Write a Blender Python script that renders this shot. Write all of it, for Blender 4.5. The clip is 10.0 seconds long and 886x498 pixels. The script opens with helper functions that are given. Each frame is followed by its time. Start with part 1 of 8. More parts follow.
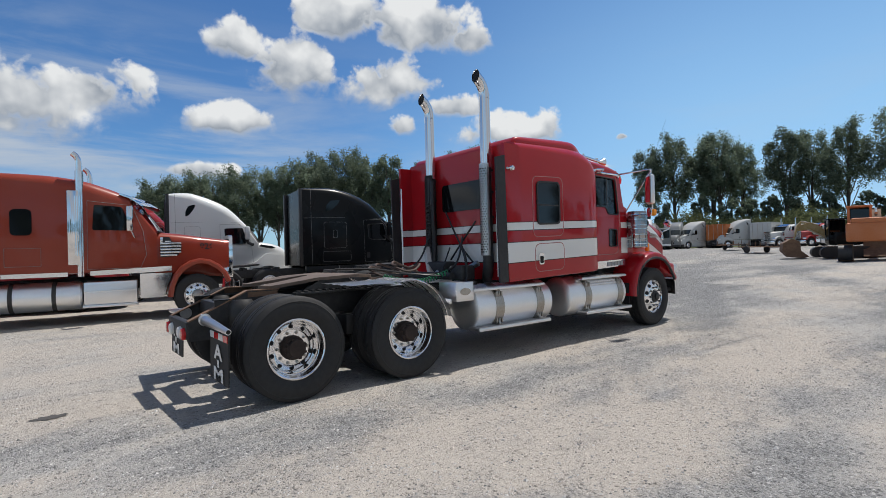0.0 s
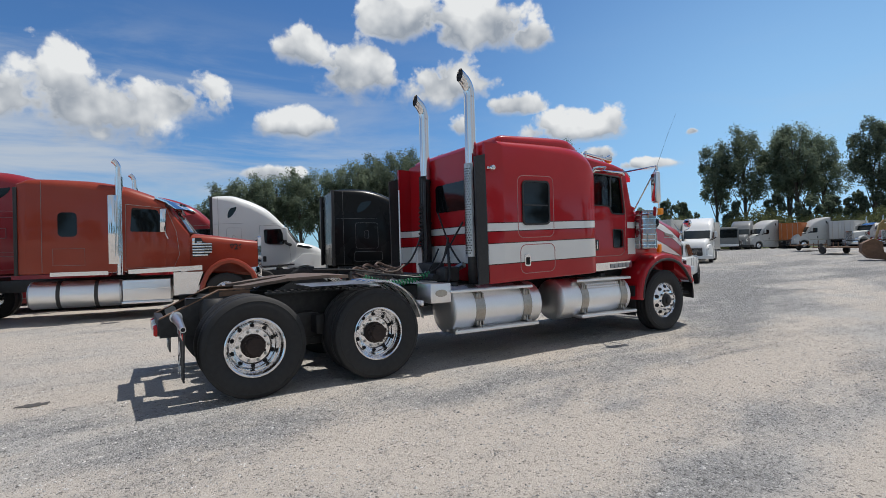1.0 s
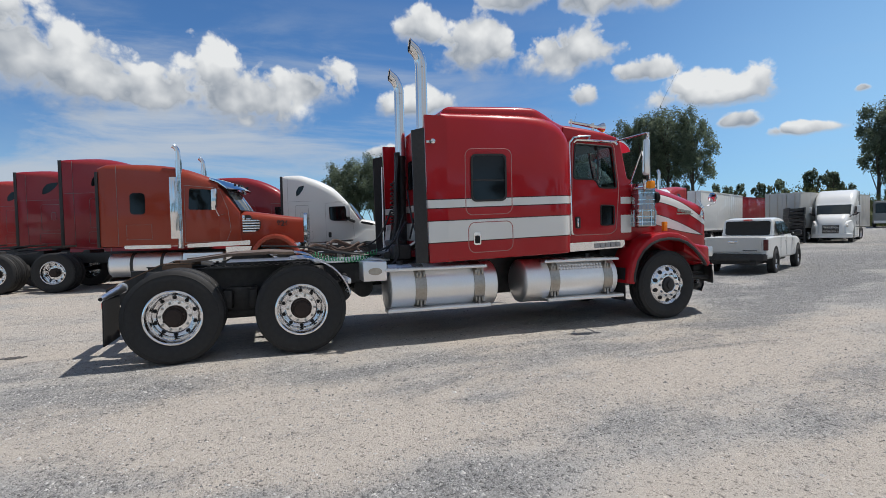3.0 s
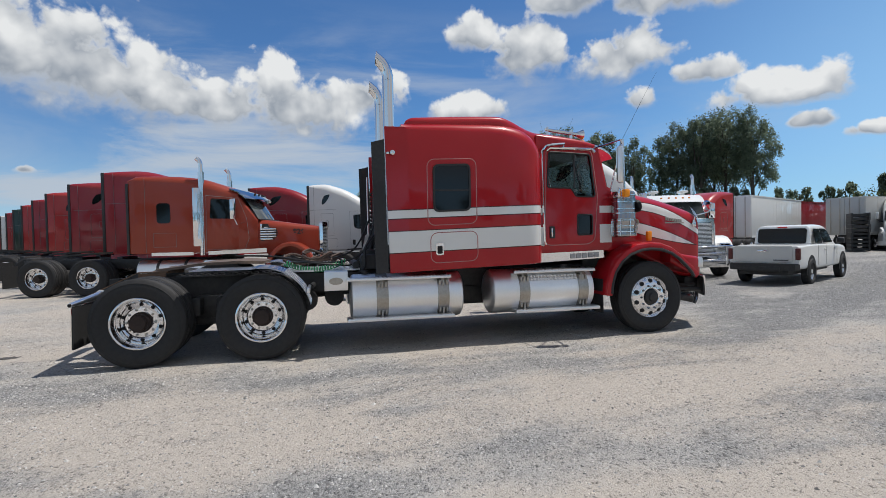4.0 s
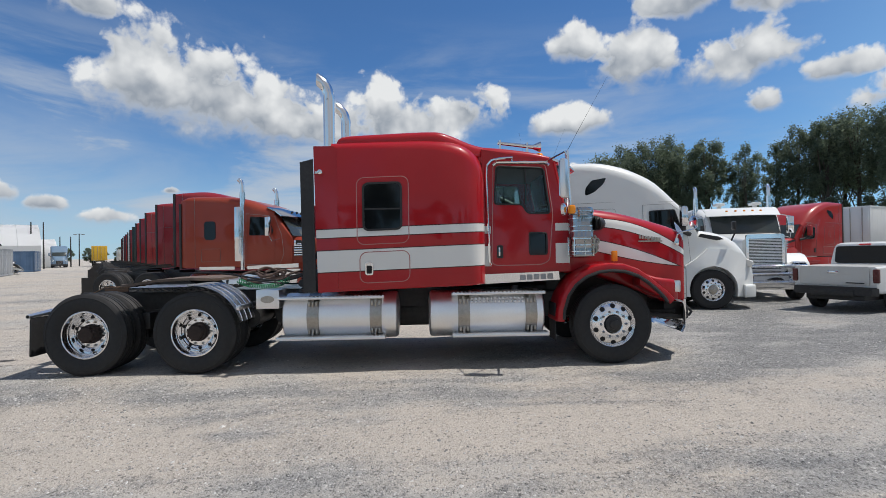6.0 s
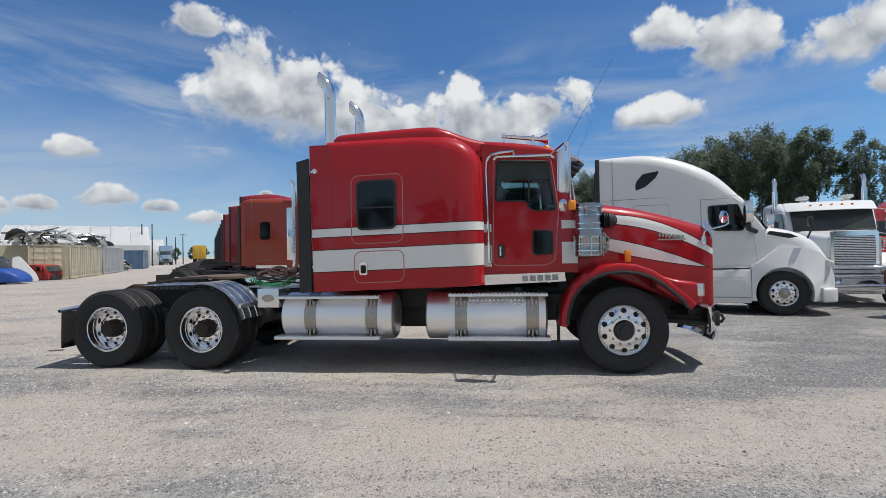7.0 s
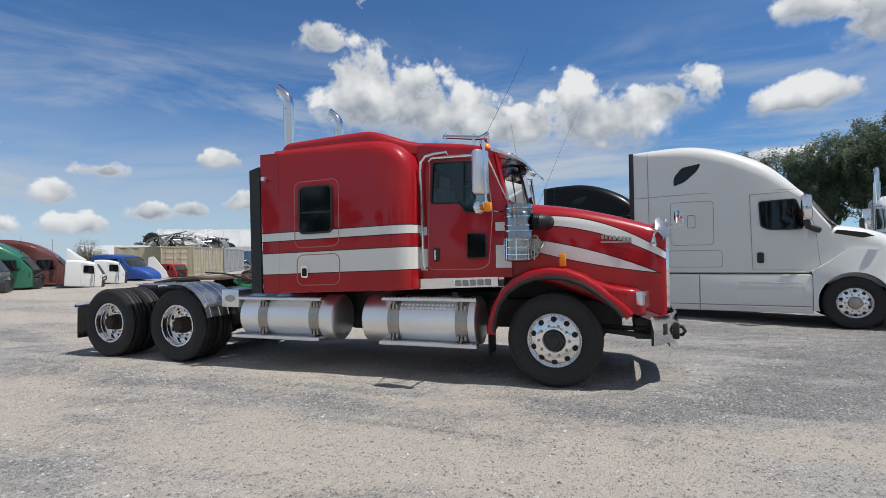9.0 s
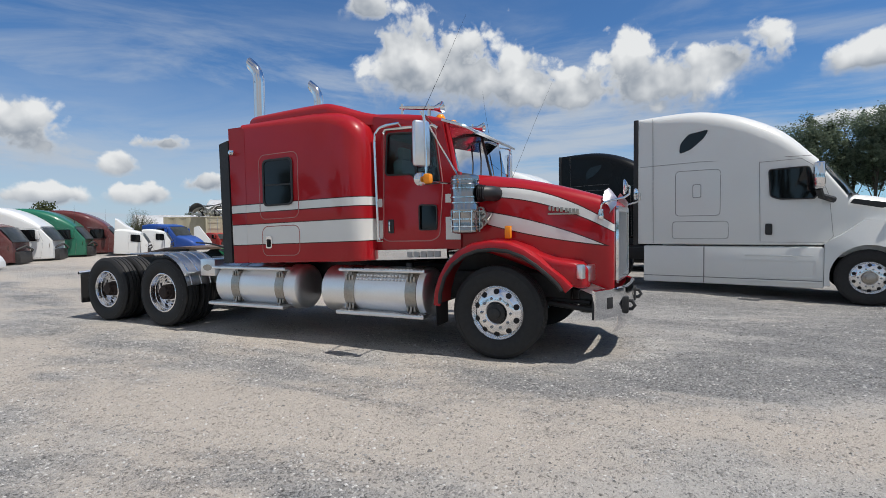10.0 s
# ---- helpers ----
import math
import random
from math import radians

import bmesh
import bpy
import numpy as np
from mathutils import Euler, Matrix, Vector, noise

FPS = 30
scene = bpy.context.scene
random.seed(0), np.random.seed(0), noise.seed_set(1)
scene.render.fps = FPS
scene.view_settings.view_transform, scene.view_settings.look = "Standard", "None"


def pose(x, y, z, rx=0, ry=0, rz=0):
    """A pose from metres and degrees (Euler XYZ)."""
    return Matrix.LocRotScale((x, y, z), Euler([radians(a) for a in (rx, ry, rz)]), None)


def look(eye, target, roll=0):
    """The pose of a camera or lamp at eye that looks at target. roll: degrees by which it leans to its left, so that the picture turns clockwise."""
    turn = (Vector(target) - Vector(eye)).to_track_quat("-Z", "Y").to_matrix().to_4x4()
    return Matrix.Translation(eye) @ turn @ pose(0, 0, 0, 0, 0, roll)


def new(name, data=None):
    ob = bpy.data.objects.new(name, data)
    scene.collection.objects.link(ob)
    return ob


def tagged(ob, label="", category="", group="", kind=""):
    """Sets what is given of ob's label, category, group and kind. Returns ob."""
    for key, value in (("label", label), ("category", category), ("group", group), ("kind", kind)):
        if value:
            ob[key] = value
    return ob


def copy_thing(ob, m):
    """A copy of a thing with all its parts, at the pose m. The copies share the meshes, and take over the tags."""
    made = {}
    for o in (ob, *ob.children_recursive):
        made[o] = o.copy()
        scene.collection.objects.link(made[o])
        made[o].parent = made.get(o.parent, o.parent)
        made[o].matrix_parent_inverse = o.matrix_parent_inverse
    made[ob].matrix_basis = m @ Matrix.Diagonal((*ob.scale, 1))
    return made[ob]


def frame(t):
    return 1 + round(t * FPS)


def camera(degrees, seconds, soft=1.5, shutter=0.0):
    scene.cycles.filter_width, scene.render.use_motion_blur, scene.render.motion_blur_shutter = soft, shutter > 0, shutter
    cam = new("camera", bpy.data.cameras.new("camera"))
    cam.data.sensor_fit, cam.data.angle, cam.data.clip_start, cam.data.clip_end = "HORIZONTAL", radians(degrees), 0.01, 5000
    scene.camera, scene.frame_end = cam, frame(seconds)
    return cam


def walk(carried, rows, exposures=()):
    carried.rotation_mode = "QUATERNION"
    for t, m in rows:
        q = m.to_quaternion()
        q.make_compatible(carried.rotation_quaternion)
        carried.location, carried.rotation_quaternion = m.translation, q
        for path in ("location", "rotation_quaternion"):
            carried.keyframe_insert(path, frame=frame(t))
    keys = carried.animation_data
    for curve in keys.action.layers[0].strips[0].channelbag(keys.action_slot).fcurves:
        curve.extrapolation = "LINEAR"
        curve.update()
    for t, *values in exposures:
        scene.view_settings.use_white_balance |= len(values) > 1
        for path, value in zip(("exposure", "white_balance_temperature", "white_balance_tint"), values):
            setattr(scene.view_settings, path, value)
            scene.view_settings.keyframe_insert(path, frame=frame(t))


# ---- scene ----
cam = camera(82.0, 10.0, soft=0.5)
# seconds, place in metres, turn in degrees
PATH = [
    (0, -1.929, -4.714, 1.422, 90.10, 1.52, -38.35),
    (0.5, -1.526, -5.045, 1.420, 90.43, 1.41, -34.48),
    (1, -1.054, -5.272, 1.412, 90.26, 1.42, -31.64),
    (1.5, -0.581, -5.506, 1.394, 90.55, 1.30, -27.40),
    (2, -0.091, -5.700, 1.396, 90.83, 1.18, -24.47),
    (2.5, 0.501, -5.836, 1.409, 89.56, 1.17, -21.38),
    (2.7, 0.715, -5.933, 1.380, 88.48, 1.12, -20.50),
    (3.8, 1.894, -6.270, 1.409, 87.57, 1.20, -13.44),
    (4, 2.115, -6.352, 1.413, 88.68, 1.19, -12.85),
    (4.5, 2.651, -6.470, 1.401, 92.04, 1.10, -9.60),
    (5, 3.235, -6.505, 1.407, 90.44, 1.09, -5.85),
    (5.5, 3.742, -6.541, 1.433, 90.81, 0.99, -4.36),
    (6, 4.247, -6.397, 1.444, 90.47, 0.93, -1.70),
    (6.2, 4.450, -6.341, 1.437, 90.27, 0.90, 0.83),
    (7.3, 5.602, -6.002, 1.436, 90.76, 0.91, 8.60),
    (7.5, 5.829, -5.942, 1.443, 91.22, 0.88, 9.35),
    (8, 6.341, -5.843, 1.463, 89.60, 0.86, 9.92),
    (8.5, 6.827, -5.665, 1.458, 90.19, 0.92, 14.65),
    (9, 7.344, -5.525, 1.445, 90.69, 0.88, 19.65),
    (9.5, 7.847, -5.371, 1.455, 89.58, 0.79, 23.27),
    (10, 8.392, -5.126, 1.454, 87.35, 0.81, 24.86),
]
walk(cam, [(t, pose(x, y, z, rx, ry, rz)) for t, x, y, z, rx, ry, rz in PATH])

# ---- world, sun, sky ----
def add_node(tree, kind, operation=None, use_clamp=False):
    n = tree.nodes.new(kind)
    if operation:
        n.operation = operation
    if use_clamp:
        n.use_clamp = True
    return n


class Graph:
    """Short forms for node arithmetic in one tree."""

    def __init__(self, tree):
        self.t = tree

    def link(self, a, b):
        if isinstance(a, (int, float)):
            b.default_value = a
        elif isinstance(a, (tuple, list, Vector)):
            b.default_value = a
        else:
            self.t.links.new(a, b)

    def m(self, op, a, b=0.0, c=0.0, clamp=False):
        n = add_node(self.t, "ShaderNodeMath", operation=op, use_clamp=clamp)
        for v, s in zip((a, b, c), n.inputs):
            self.link(v, s)
        return n.outputs[0]

    def v(self, op, a, b=(0, 0, 0)):
        n = add_node(self.t, "ShaderNodeVectorMath", operation=op)
        self.link(a, n.inputs[0])
        self.link(b, n.inputs[1])
        return n.outputs["Value"] if op in ("DOT_PRODUCT", "LENGTH", "DISTANCE") else n.outputs[0]

    def mix(self, f, a, b):
        n = add_node(self.t, "ShaderNodeMix")
        n.data_type = "RGBA"
        self.link(f, n.inputs[0])
        self.link(a, n.inputs[6])
        self.link(b, n.inputs[7])
        return n.outputs[2]

    def noise(self, vec, scale, detail=4.0, rough=0.55, dist=0.0):
        n = add_node(self.t, "ShaderNodeTexNoise")
        self.link(vec, n.inputs["Vector"])
        n.inputs["Scale"].default_value = scale
        n.inputs["Detail"].default_value = detail
        n.inputs["Roughness"].default_value = rough
        n.inputs["Distortion"].default_value = dist
        return n.outputs["Fac"]

    def ramp(self, x, lo, hi, a=0.0, b=1.0):
        n = add_node(self.t, "ShaderNodeMapRange")
        n.interpolation_type = "SMOOTHSTEP"
        for v, s in zip((x, lo, hi, a, b), n.inputs):
            self.link(v, s)
        return n.outputs[0]

    def bump(self, h, strength, distance=0.01):
        n = add_node(self.t, "ShaderNodeBump")
        n.inputs["Strength"].default_value = strength
        n.inputs["Distance"].default_value = distance
        self.link(h, n.inputs["Height"])
        return n.outputs[0]


SUN_TO = Vector((0.47, 0.015, 1.0)).normalized()      # towards the sun
sun = new("sun", bpy.data.lights.new("sun", "SUN"))
sun.data.energy, sun.data.angle, sun.data.color = 4.45, radians(0.55), (1.0, 0.955, 0.89)
sun.matrix_world = look((0, 0, 60), Vector((0, 0, 60)) - SUN_TO)


# cumulus: azimuth, elevation of the base, half width, height, in degrees
CLOUDS = [
    (73.0, 19.5, 3.2, 5.2), (67.6, 17.0, 5.0, 7.0), (62.4, 22.0, 6.1, 6.2), (53.5, 21.0, 6.8, 6.8), (57.0, 16.0, 6.0, 5.6),
    (74.0, 12.6, 4.4, 3.2), (43.0, 11.4, 5.4, 3.7), (50.0, 14.6, 3.6, 2.5), (55.7, 12.8, 1.8, 2.4), (32.0, 11.0, 0.8, 1.0),
    (48.0, 21.0, 3.0, 3.2), (41.4, 9.2, 2.6, 1.6), (93.0, 11.0, 7.0, 7.8), (85.8, 13.4, 5.4, 5.2), (76.8, 8.0, 4.0, 1.6),
    (118.0, 13.0, 5.4, 10.4), (112.5, 12.2, 5.8, 10.4), (106.6, 11.8, 6.0, 7.8), (100.5, 11.8, 4.8, 4.8), (123.1, 21.2, 3.3, 3.6),
    (154.2, 6.3, 3.4, 6.0), (147.2, 5.1, 1.9, 2.5), (143.1, 7.5, 2.8, 2.2), (153.0, 2.2, 3.0, 2.2), (116.4, 6.2, 1.0, 1.1), (36.0, 8.0, 3.0, 1.3),
    (139.5, 3.6, 2.2, 2.4), (135.8, 4.2, 1.8, 1.8), (130.5, 5.0, 2.4, 2.2), (126.0, 4.4, 1.6, 1.6), (121.5, 3.4, 2.2, 1.8), (133.5, 9.4, 2.0, 1.8), (145.5, 2.6, 2.4, 2.0),
]

world = bpy.data.worlds.new("world")
scene.world = world
world.use_nodes = True
W = Graph(world.node_tree)
world.node_tree.nodes.clear()
sky = add_node(world.node_tree, "ShaderNodeTexSky")
sky.sky_type, sky.sun_disc = "NISHITA", False
sky.sun_elevation = math.asin(SUN_TO.z)
sky.sun_rotation = math.atan2(SUN_TO.x, SUN_TO.y)
sky.altitude, sky.air_density, sky.dust_density, sky.ozone_density = 100, 1.0, 0.1, 4.0
way = add_node(world.node_tree, "ShaderNodeTexCoord").outputs["Generated"]
sep = add_node(world.node_tree, "ShaderNodeSeparateXYZ")
world.node_tree.links.new(way, sep.inputs[0])
az = W.m("DEGREES", W.m("ARCTAN2", sep.outputs[1], sep.outputs[0]))
el = W.m("DEGREES", W.m("ARCSINE", sep.outputs[2]))


def angles(e):
    n = add_node(world.node_tree, "ShaderNodeCombineXYZ")
    W.link(az, n.inputs[0])
    W.link(e, n.inputs[1])
    return n.outputs[0]


def field(vec):
    """One minus the distance to the nearest cloud's middle, in its own half sizes, and the height within the clouds about."""
    near_ = total = tall = None
    for a, e, wd, hg in CLOUDS:
        n = add_node(world.node_tree, "ShaderNodeVectorMath", operation="MULTIPLY_ADD")
        W.link(vec, n.inputs[0])
        k = 1.0 / wd, 1.0 / (0.66 * hg)
        n.inputs[1].default_value = (*k, 0)
        n.inputs[2].default_value = (-a * k[0], -(e + 0.34 * hg) * k[1], 0)
        low = W.v("MULTIPLY", n.outputs[0], (-1.0, -1.9, 0.0))
        d = W.v("LENGTH", W.v("MAXIMUM", n.outputs[0], low))
        near_ = d if near_ is None else W.m("MINIMUM", near_, d)
        sp_ = add_node(world.node_tree, "ShaderNodeSeparateXYZ")
        W.link(n.outputs[0], sp_.inputs[0])
        wt = W.m("POWER", 0.004, d)
        total = wt if total is None else W.m("ADD", total, wt)
        tall = W.m("MULTIPLY", wt, sp_.outputs[1]) if tall is None else W.m("MULTIPLY_ADD", wt, sp_.outputs[1], tall)
    return W.m("SUBTRACT", 1.0, near_), W.m("DIVIDE", tall, total)


dens, rise = field(angles(el))
vor = add_node(world.node_tree, "ShaderNodeTexVoronoi")
vor.feature = "SMOOTH_F1"
vor.inputs["Scale"].default_value = 19.0
vor.inputs["Detail"].default_value = 3.0
vor.inputs["Roughness"].default_value = 0.55
vor.inputs["Smoothness"].default_value = 0.35
warp = add_node(world.node_tree, "ShaderNodeTexNoise")
W.link(way, warp.inputs["Vector"])
warp.inputs["Scale"].default_value, warp.inputs["Detail"].default_value = 9.0, 4.0
W.link(W.v("ADD", way, W.v("MULTIPLY", W.v("SUBTRACT", warp.outputs["Color"], (0.5, 0.5, 0.5)), (0.09, 0.09, 0.09))), vor.inputs["Vector"])
billow = W.m("SUBTRACT", 0.55, vor.outputs["Distance"])
puff = W.noise(way, 10.0, 9.0, 0.56)
puff2 = W.noise(W.v("ADD", way, (0.01, -0.004, 0.03)), 10.0, 3.0, 0.5)
puff3 = W.noise(way, 10.0, 3.0, 0.5)
rough_edge = W.m("ADD", W.m("MULTIPLY", billow, 0.50), W.m("MULTIPLY", W.m("SUBTRACT", puff, 0.5), 2.1))
edge = W.m("ADD", dens, rough_edge)
# crisp heads, soft ragged feet
soft = W.ramp(rise, 0.15, -0.75, 0.0, 0.42)
cover = W.ramp(edge, W.m("SUBTRACT", -0.20, soft), W.m("ADD", 0.10, soft))
# unseen broken cloud added overhead and behind the camera, as neutral white fill
deck_n = W.noise(W.v("MULTIPLY", way, (1.0, 1.0, 0.8)), 3.2, 6.0, 0.55)
high = W.m("MAXIMUM", W.ramp(el, 33.0, 44.0), W.ramp(W.m("ABSOLUTE", W.m("SUBTRACT", az, 85.0)), 78.0, 92.0))
behind = W.ramp(W.m("ABSOLUTE", W.m("SUBTRACT", az, 85.0)), 78.0, 100.0, 0.0, 0.09)
deck = W.m("MULTIPLY", W.ramp(W.m("ADD", deck_n, behind), 0.46, 0.64), W.m("MULTIPLY", high, W.ramp(el, 4.0, 10.0)))
relief = W.m("ADD", W.m("MULTIPLY", W.m("SUBTRACT", puff3, puff2), 2.6), W.m("MULTIPLY", billow, 0.30))
lift = W.m("ADD", W.m("MULTIPLY", rise, 0.85), W.m("MULTIPLY", W.m("SUBTRACT", puff, 0.5), 1.1))
shade = W.m("ADD", W.m("ADD", 0.50, lift), relief, clamp=True)
thin = W.ramp(edge, 0.35, -0.15)
shade = W.m("MAXIMUM", shade, W.m("MULTIPLY", thin, W.ramp(rise, -0.7, 0.4, 0.25, 0.85)))
white = W.mix(shade, (3.6, 4.1, 4.8, 1), (9.4, 9.6, 9.7, 1))
flat = W.v("MULTIPLY", way, (1.0, 1.0, 5.0))
veil_n = W.noise(flat, 2.0, 7.0, 0.6, 0.5)
veil = W.m("MULTIPLY", W.ramp(veil_n, 0.42, 0.66), W.ramp(el, 26.0, 10.0))
veil = W.m("MULTIPLY", veil, W.ramp(az, 45.0, 92.0, 0.12, 0.90))
veil = W.m("MAXIMUM", veil, W.m("MULTIPLY", W.ramp(az, 98.0, 136.0, 0.0, 0.62), W.m("MULTIPLY", W.ramp(el, 17.0, 8.0), W.ramp(veil_n, 0.30, 0.55, 0.35, 1.0))))
base = W.v("MULTIPLY", sky.outputs[0], (0.62, 0.94, 1.22))
haze = W.m("MAXIMUM", W.ramp(el, 9.0, -1.0, 0.0, 0.45), W.m("MULTIPLY", W.ramp(el, 42.0, 2.0, 0.0, 0.80), W.ramp(az, 70.0, 20.0)))
base = W.mix(haze, base, (4.5, 7.9, 11.3, 1))
base = W.mix(veil, base, (5.7, 6.4, 7.3, 1))
full = W.mix(cover, W.mix(deck, base, (4.6, 4.8, 5.2, 1)), white)
back = add_node(world.node_tree, "ShaderNodeBackground")
W.link(full, back.inputs[0])
back.inputs[1].default_value = 0.088
wout = add_node(world.node_tree, "ShaderNodeOutputWorld")
world.node_tree.links.new(back.outputs[0], wout.inputs[0])
scene.view_settings.exposure = -0.07

# ---- materials ----
def surface(name, color, rough=0.5, metal=0.0, coat=0.0, var=0.12, big=0.8, fine=25.0, bump=0.0, dust=0.0, rvar=0.15, stretch=(1, 1, 1), emit=0.0):
    """A surface with variation at two scales, fine relief and an optional coat of dust."""
    ma = bpy.data.materials.new(name)
    ma.use_nodes = True
    g = Graph(ma.node_tree)
    p = ma.node_tree.nodes["Principled BSDF"]
    co = add_node(ma.node_tree, "ShaderNodeTexCoord").outputs["Object"]
    co = g.v("MULTIPLY", co, stretch)
    n1 = g.noise(co, big, 3.0)
    n2 = g.noise(co, fine, 3.0, 0.6)
    k = g.m("ADD", g.m("MULTIPLY", g.m("SUBTRACT", n1, 0.5), var * 2.2), g.m("MULTIPLY", g.m("SUBTRACT", n2, 0.5), var * 1.6))
    k = g.m("ADD", k, 1.0)
    col = g.v("SCALE", (*color, ), (0, 0, 0))
    col.node.inputs["Scale"].default_value = 1.0
    g.link(k, col.node.inputs["Scale"])
    if dust:
        d = g.m("MULTIPLY", g.ramp(g.m("ADD", g.m("MULTIPLY", n1, 0.6), g.m("MULTIPLY", n2, 0.4)), 0.38, 0.72), dust)
        col = g.mix(d, col, (0.38, 0.35, 0.31, 1))
        g.link(g.m("ADD", g.m("MULTIPLY", d, 0.5), rough, clamp=True), p.inputs["Roughness"])
    else:
        g.link(g.m("ADD", g.m("MULTIPLY", g.m("SUBTRACT", n1, 0.5), rvar), rough, clamp=True), p.inputs["Roughness"])
    g.link(col, p.inputs["Base Color"])
    p.inputs["Metallic"].default_value = metal
    if coat:
        p.inputs["Coat Weight"].default_value = coat
        p.inputs["Coat Roughness"].default_value = 0.06
        p.inputs["Specular IOR Level"].default_value = 0.15
    if bump:
        g.link(g.bump(n2, bump, 0.006), p.inputs["Normal"])
    if emit:
        p.inputs["Emission Color"].default_value = (*color, 1)
        p.inputs["Emission Strength"].default_value = emit
    return ma


def glass(name, tint, clear=0.5):
    """Vehicle glass: a sharp reflection over a tinted see-through pane."""
    ma = bpy.data.materials.new(name)
    ma.use_nodes = True
    t = ma.node_tree
    t.nodes.clear()
    g = Graph(t)
    see = add_node(t, "ShaderNodeBsdfTransparent")
    see.inputs[0].default_value = (*[clear * c for c in tint], 1)
    shine = add_node(t, "ShaderNodeBsdfGlossy")
    shine.inputs["Roughness"].default_value = 0.02
    fr = add_node(t, "ShaderNodeFresnel")
    fr.inputs[0].default_value = 1.5
    mixer = add_node(t, "ShaderNodeMixShader")
    g.link(fr.outputs[0], mixer.inputs[0])
    g.link(see.outputs[0], mixer.inputs[1])
    g.link(shine.outputs[0], mixer.inputs[2])
    out = add_node(t, "ShaderNodeOutputMaterial")
    g.link(mixer.outputs[0], out.inputs[0])
    return ma


RUBBER = surface("rubber", (0.014, 0.014, 0.015), 0.7, var=0.25, fine=18, bump=0.25, dust=0.025)
RIM = surface("wheel_aluminium", (0.86, 0.86, 0.87), 0.15, 1.0, var=0.08, fine=60, rvar=0.16)
BRIGHT = surface("dulled_chrome", (0.36, 0.36, 0.37), 0.14, 1.0, var=0.08, rvar=0.1)
CHROME = surface("chrome", (0.76, 0.76, 0.77), 0.08, 1.0, var=0.03, rvar=0.08)
ALU = surface("polished_aluminium", (0.80, 0.80, 0.81), 0.30, 1.0, var=0.06, fine=60, rvar=0.12)
TANK = surface("tank_aluminium", (0.90, 0.90, 0.90), 0.42, 1.0, var=0.07, big=1.6, fine=45, rvar=0.2, bump=0.03)
STEEL = surface("stained_steel", (0.42, 0.39, 0.35), 0.32, 1.0, var=0.3, big=5, fine=30)
FRAME = surface("black_frame_paint", (0.018, 0.018, 0.019), 0.55, var=0.35, fine=14, dust=0.07, bump=0.1)
BLACK = surface("black_plastic", (0.014, 0.014, 0.016), 0.5, var=0.2, dust=0.05)
DARK = surface("dark_interior", (0.012, 0.012, 0.013), 0.8, var=0.2)
RUST = surface("rusted_steel", (0.17, 0.100, 0.062), 0.85, var=0.5, big=6, fine=40, bump=0.4)
HUBRUST = surface("hub_rust", (0.034, 0.022, 0.018), 0.85, var=0.4, big=9, fine=40, bump=0.3)
AMBER = surface("amber_lens", (0.9, 0.30, 0.02), 0.2, coat=0.4, var=0.06)
REDLENS = surface("red_lens", (0.55, 0.02, 0.02), 0.2, coat=0.4, var=0.06)
WHITE = surface("white_paint", (0.78, 0.78, 0.76), 0.32, coat=0.5, var=0.04, dust=0.10, big=0.6)
GREY = surface("grey_cloth", (0.33, 0.33, 0.33), 0.9, var=0.15)
GLASS = glass("clear_glass", (0.80, 0.90, 0.88), 0.85)
DARKGLASS = glass("tinted_glass", (0.7, 0.78, 0.8), 0.16)
HOSE = surface("black_hose", (0.012, 0.012, 0.013), 0.5, var=0.2)
GREEN = surface("green_hose", (0.02, 0.22, 0.09), 0.45, var=0.15)
GREASE = surface("greasy_steel", (0.125, 0.088, 0.066), 0.65, var=0.4, big=5, fine=30, bump=0.2)
SCREENGLASS = glass("windscreen_tint", (0.62, 0.80, 0.84), 0.28)
MIRROR = surface("mirror_face", (0.9, 0.9, 0.9), 0.02, 1.0, var=0.01, rvar=0.0)


# ---- mesh tools ----
def part(name, bm, material, parent=None, label="", sharp=32, flat=False):
    """Links a bmesh as one mesh object under a thing or a part."""
    bmesh.ops.recalc_face_normals(bm, faces=bm.faces)
    me = bpy.data.meshes.new(name)
    bm.to_mesh(me)
    bm.free()
    mats = material if isinstance(material, (list, tuple)) else [material]
    for ma in mats:
        me.materials.append(ma)
    if not flat:
        me.shade_smooth()
        me.set_sharp_from_angle(angle=radians(sharp))
    ob = new(name, me)
    if parent is not None:
        ob.parent = parent
    if label:
        ob["label"] = label
    return ob


def pieces(name, bm, material, parent=None, label="", sharp=32):
    """Links each loose piece of a bmesh as a mesh object of its own."""
    bm.verts.index_update()
    bm.verts.ensure_lookup_table()
    seen, obs = set(), []
    for v0 in bm.verts:
        if v0.index in seen and v0.index >= 0:
            continue
        isle, todo = [], [v0]
        seen.add(v0.index)
        while todo:
            v = todo.pop()
            isle.append(v)
            for e in v.link_edges:
                w = e.other_vert(v)
                if w.index not in seen:
                    seen.add(w.index)
                    todo.append(w)
        one = bmesh.new()
        at = {v: one.verts.new(v.co) for v in isle}
        for f in {f for v in isle for f in v.link_faces}:
            one.faces.new([at[v] for v in f.verts])
        obs.append(part(name, one, material, parent, label, sharp))
    bm.free()
    return obs


def thing(name, label, category, m=None, group="", kind=""):
    ob = new(name)
    ob.empty_display_size = 0.3
    if m is not None:
        ob.matrix_world = m
    return tagged(ob, label, category, group, kind)


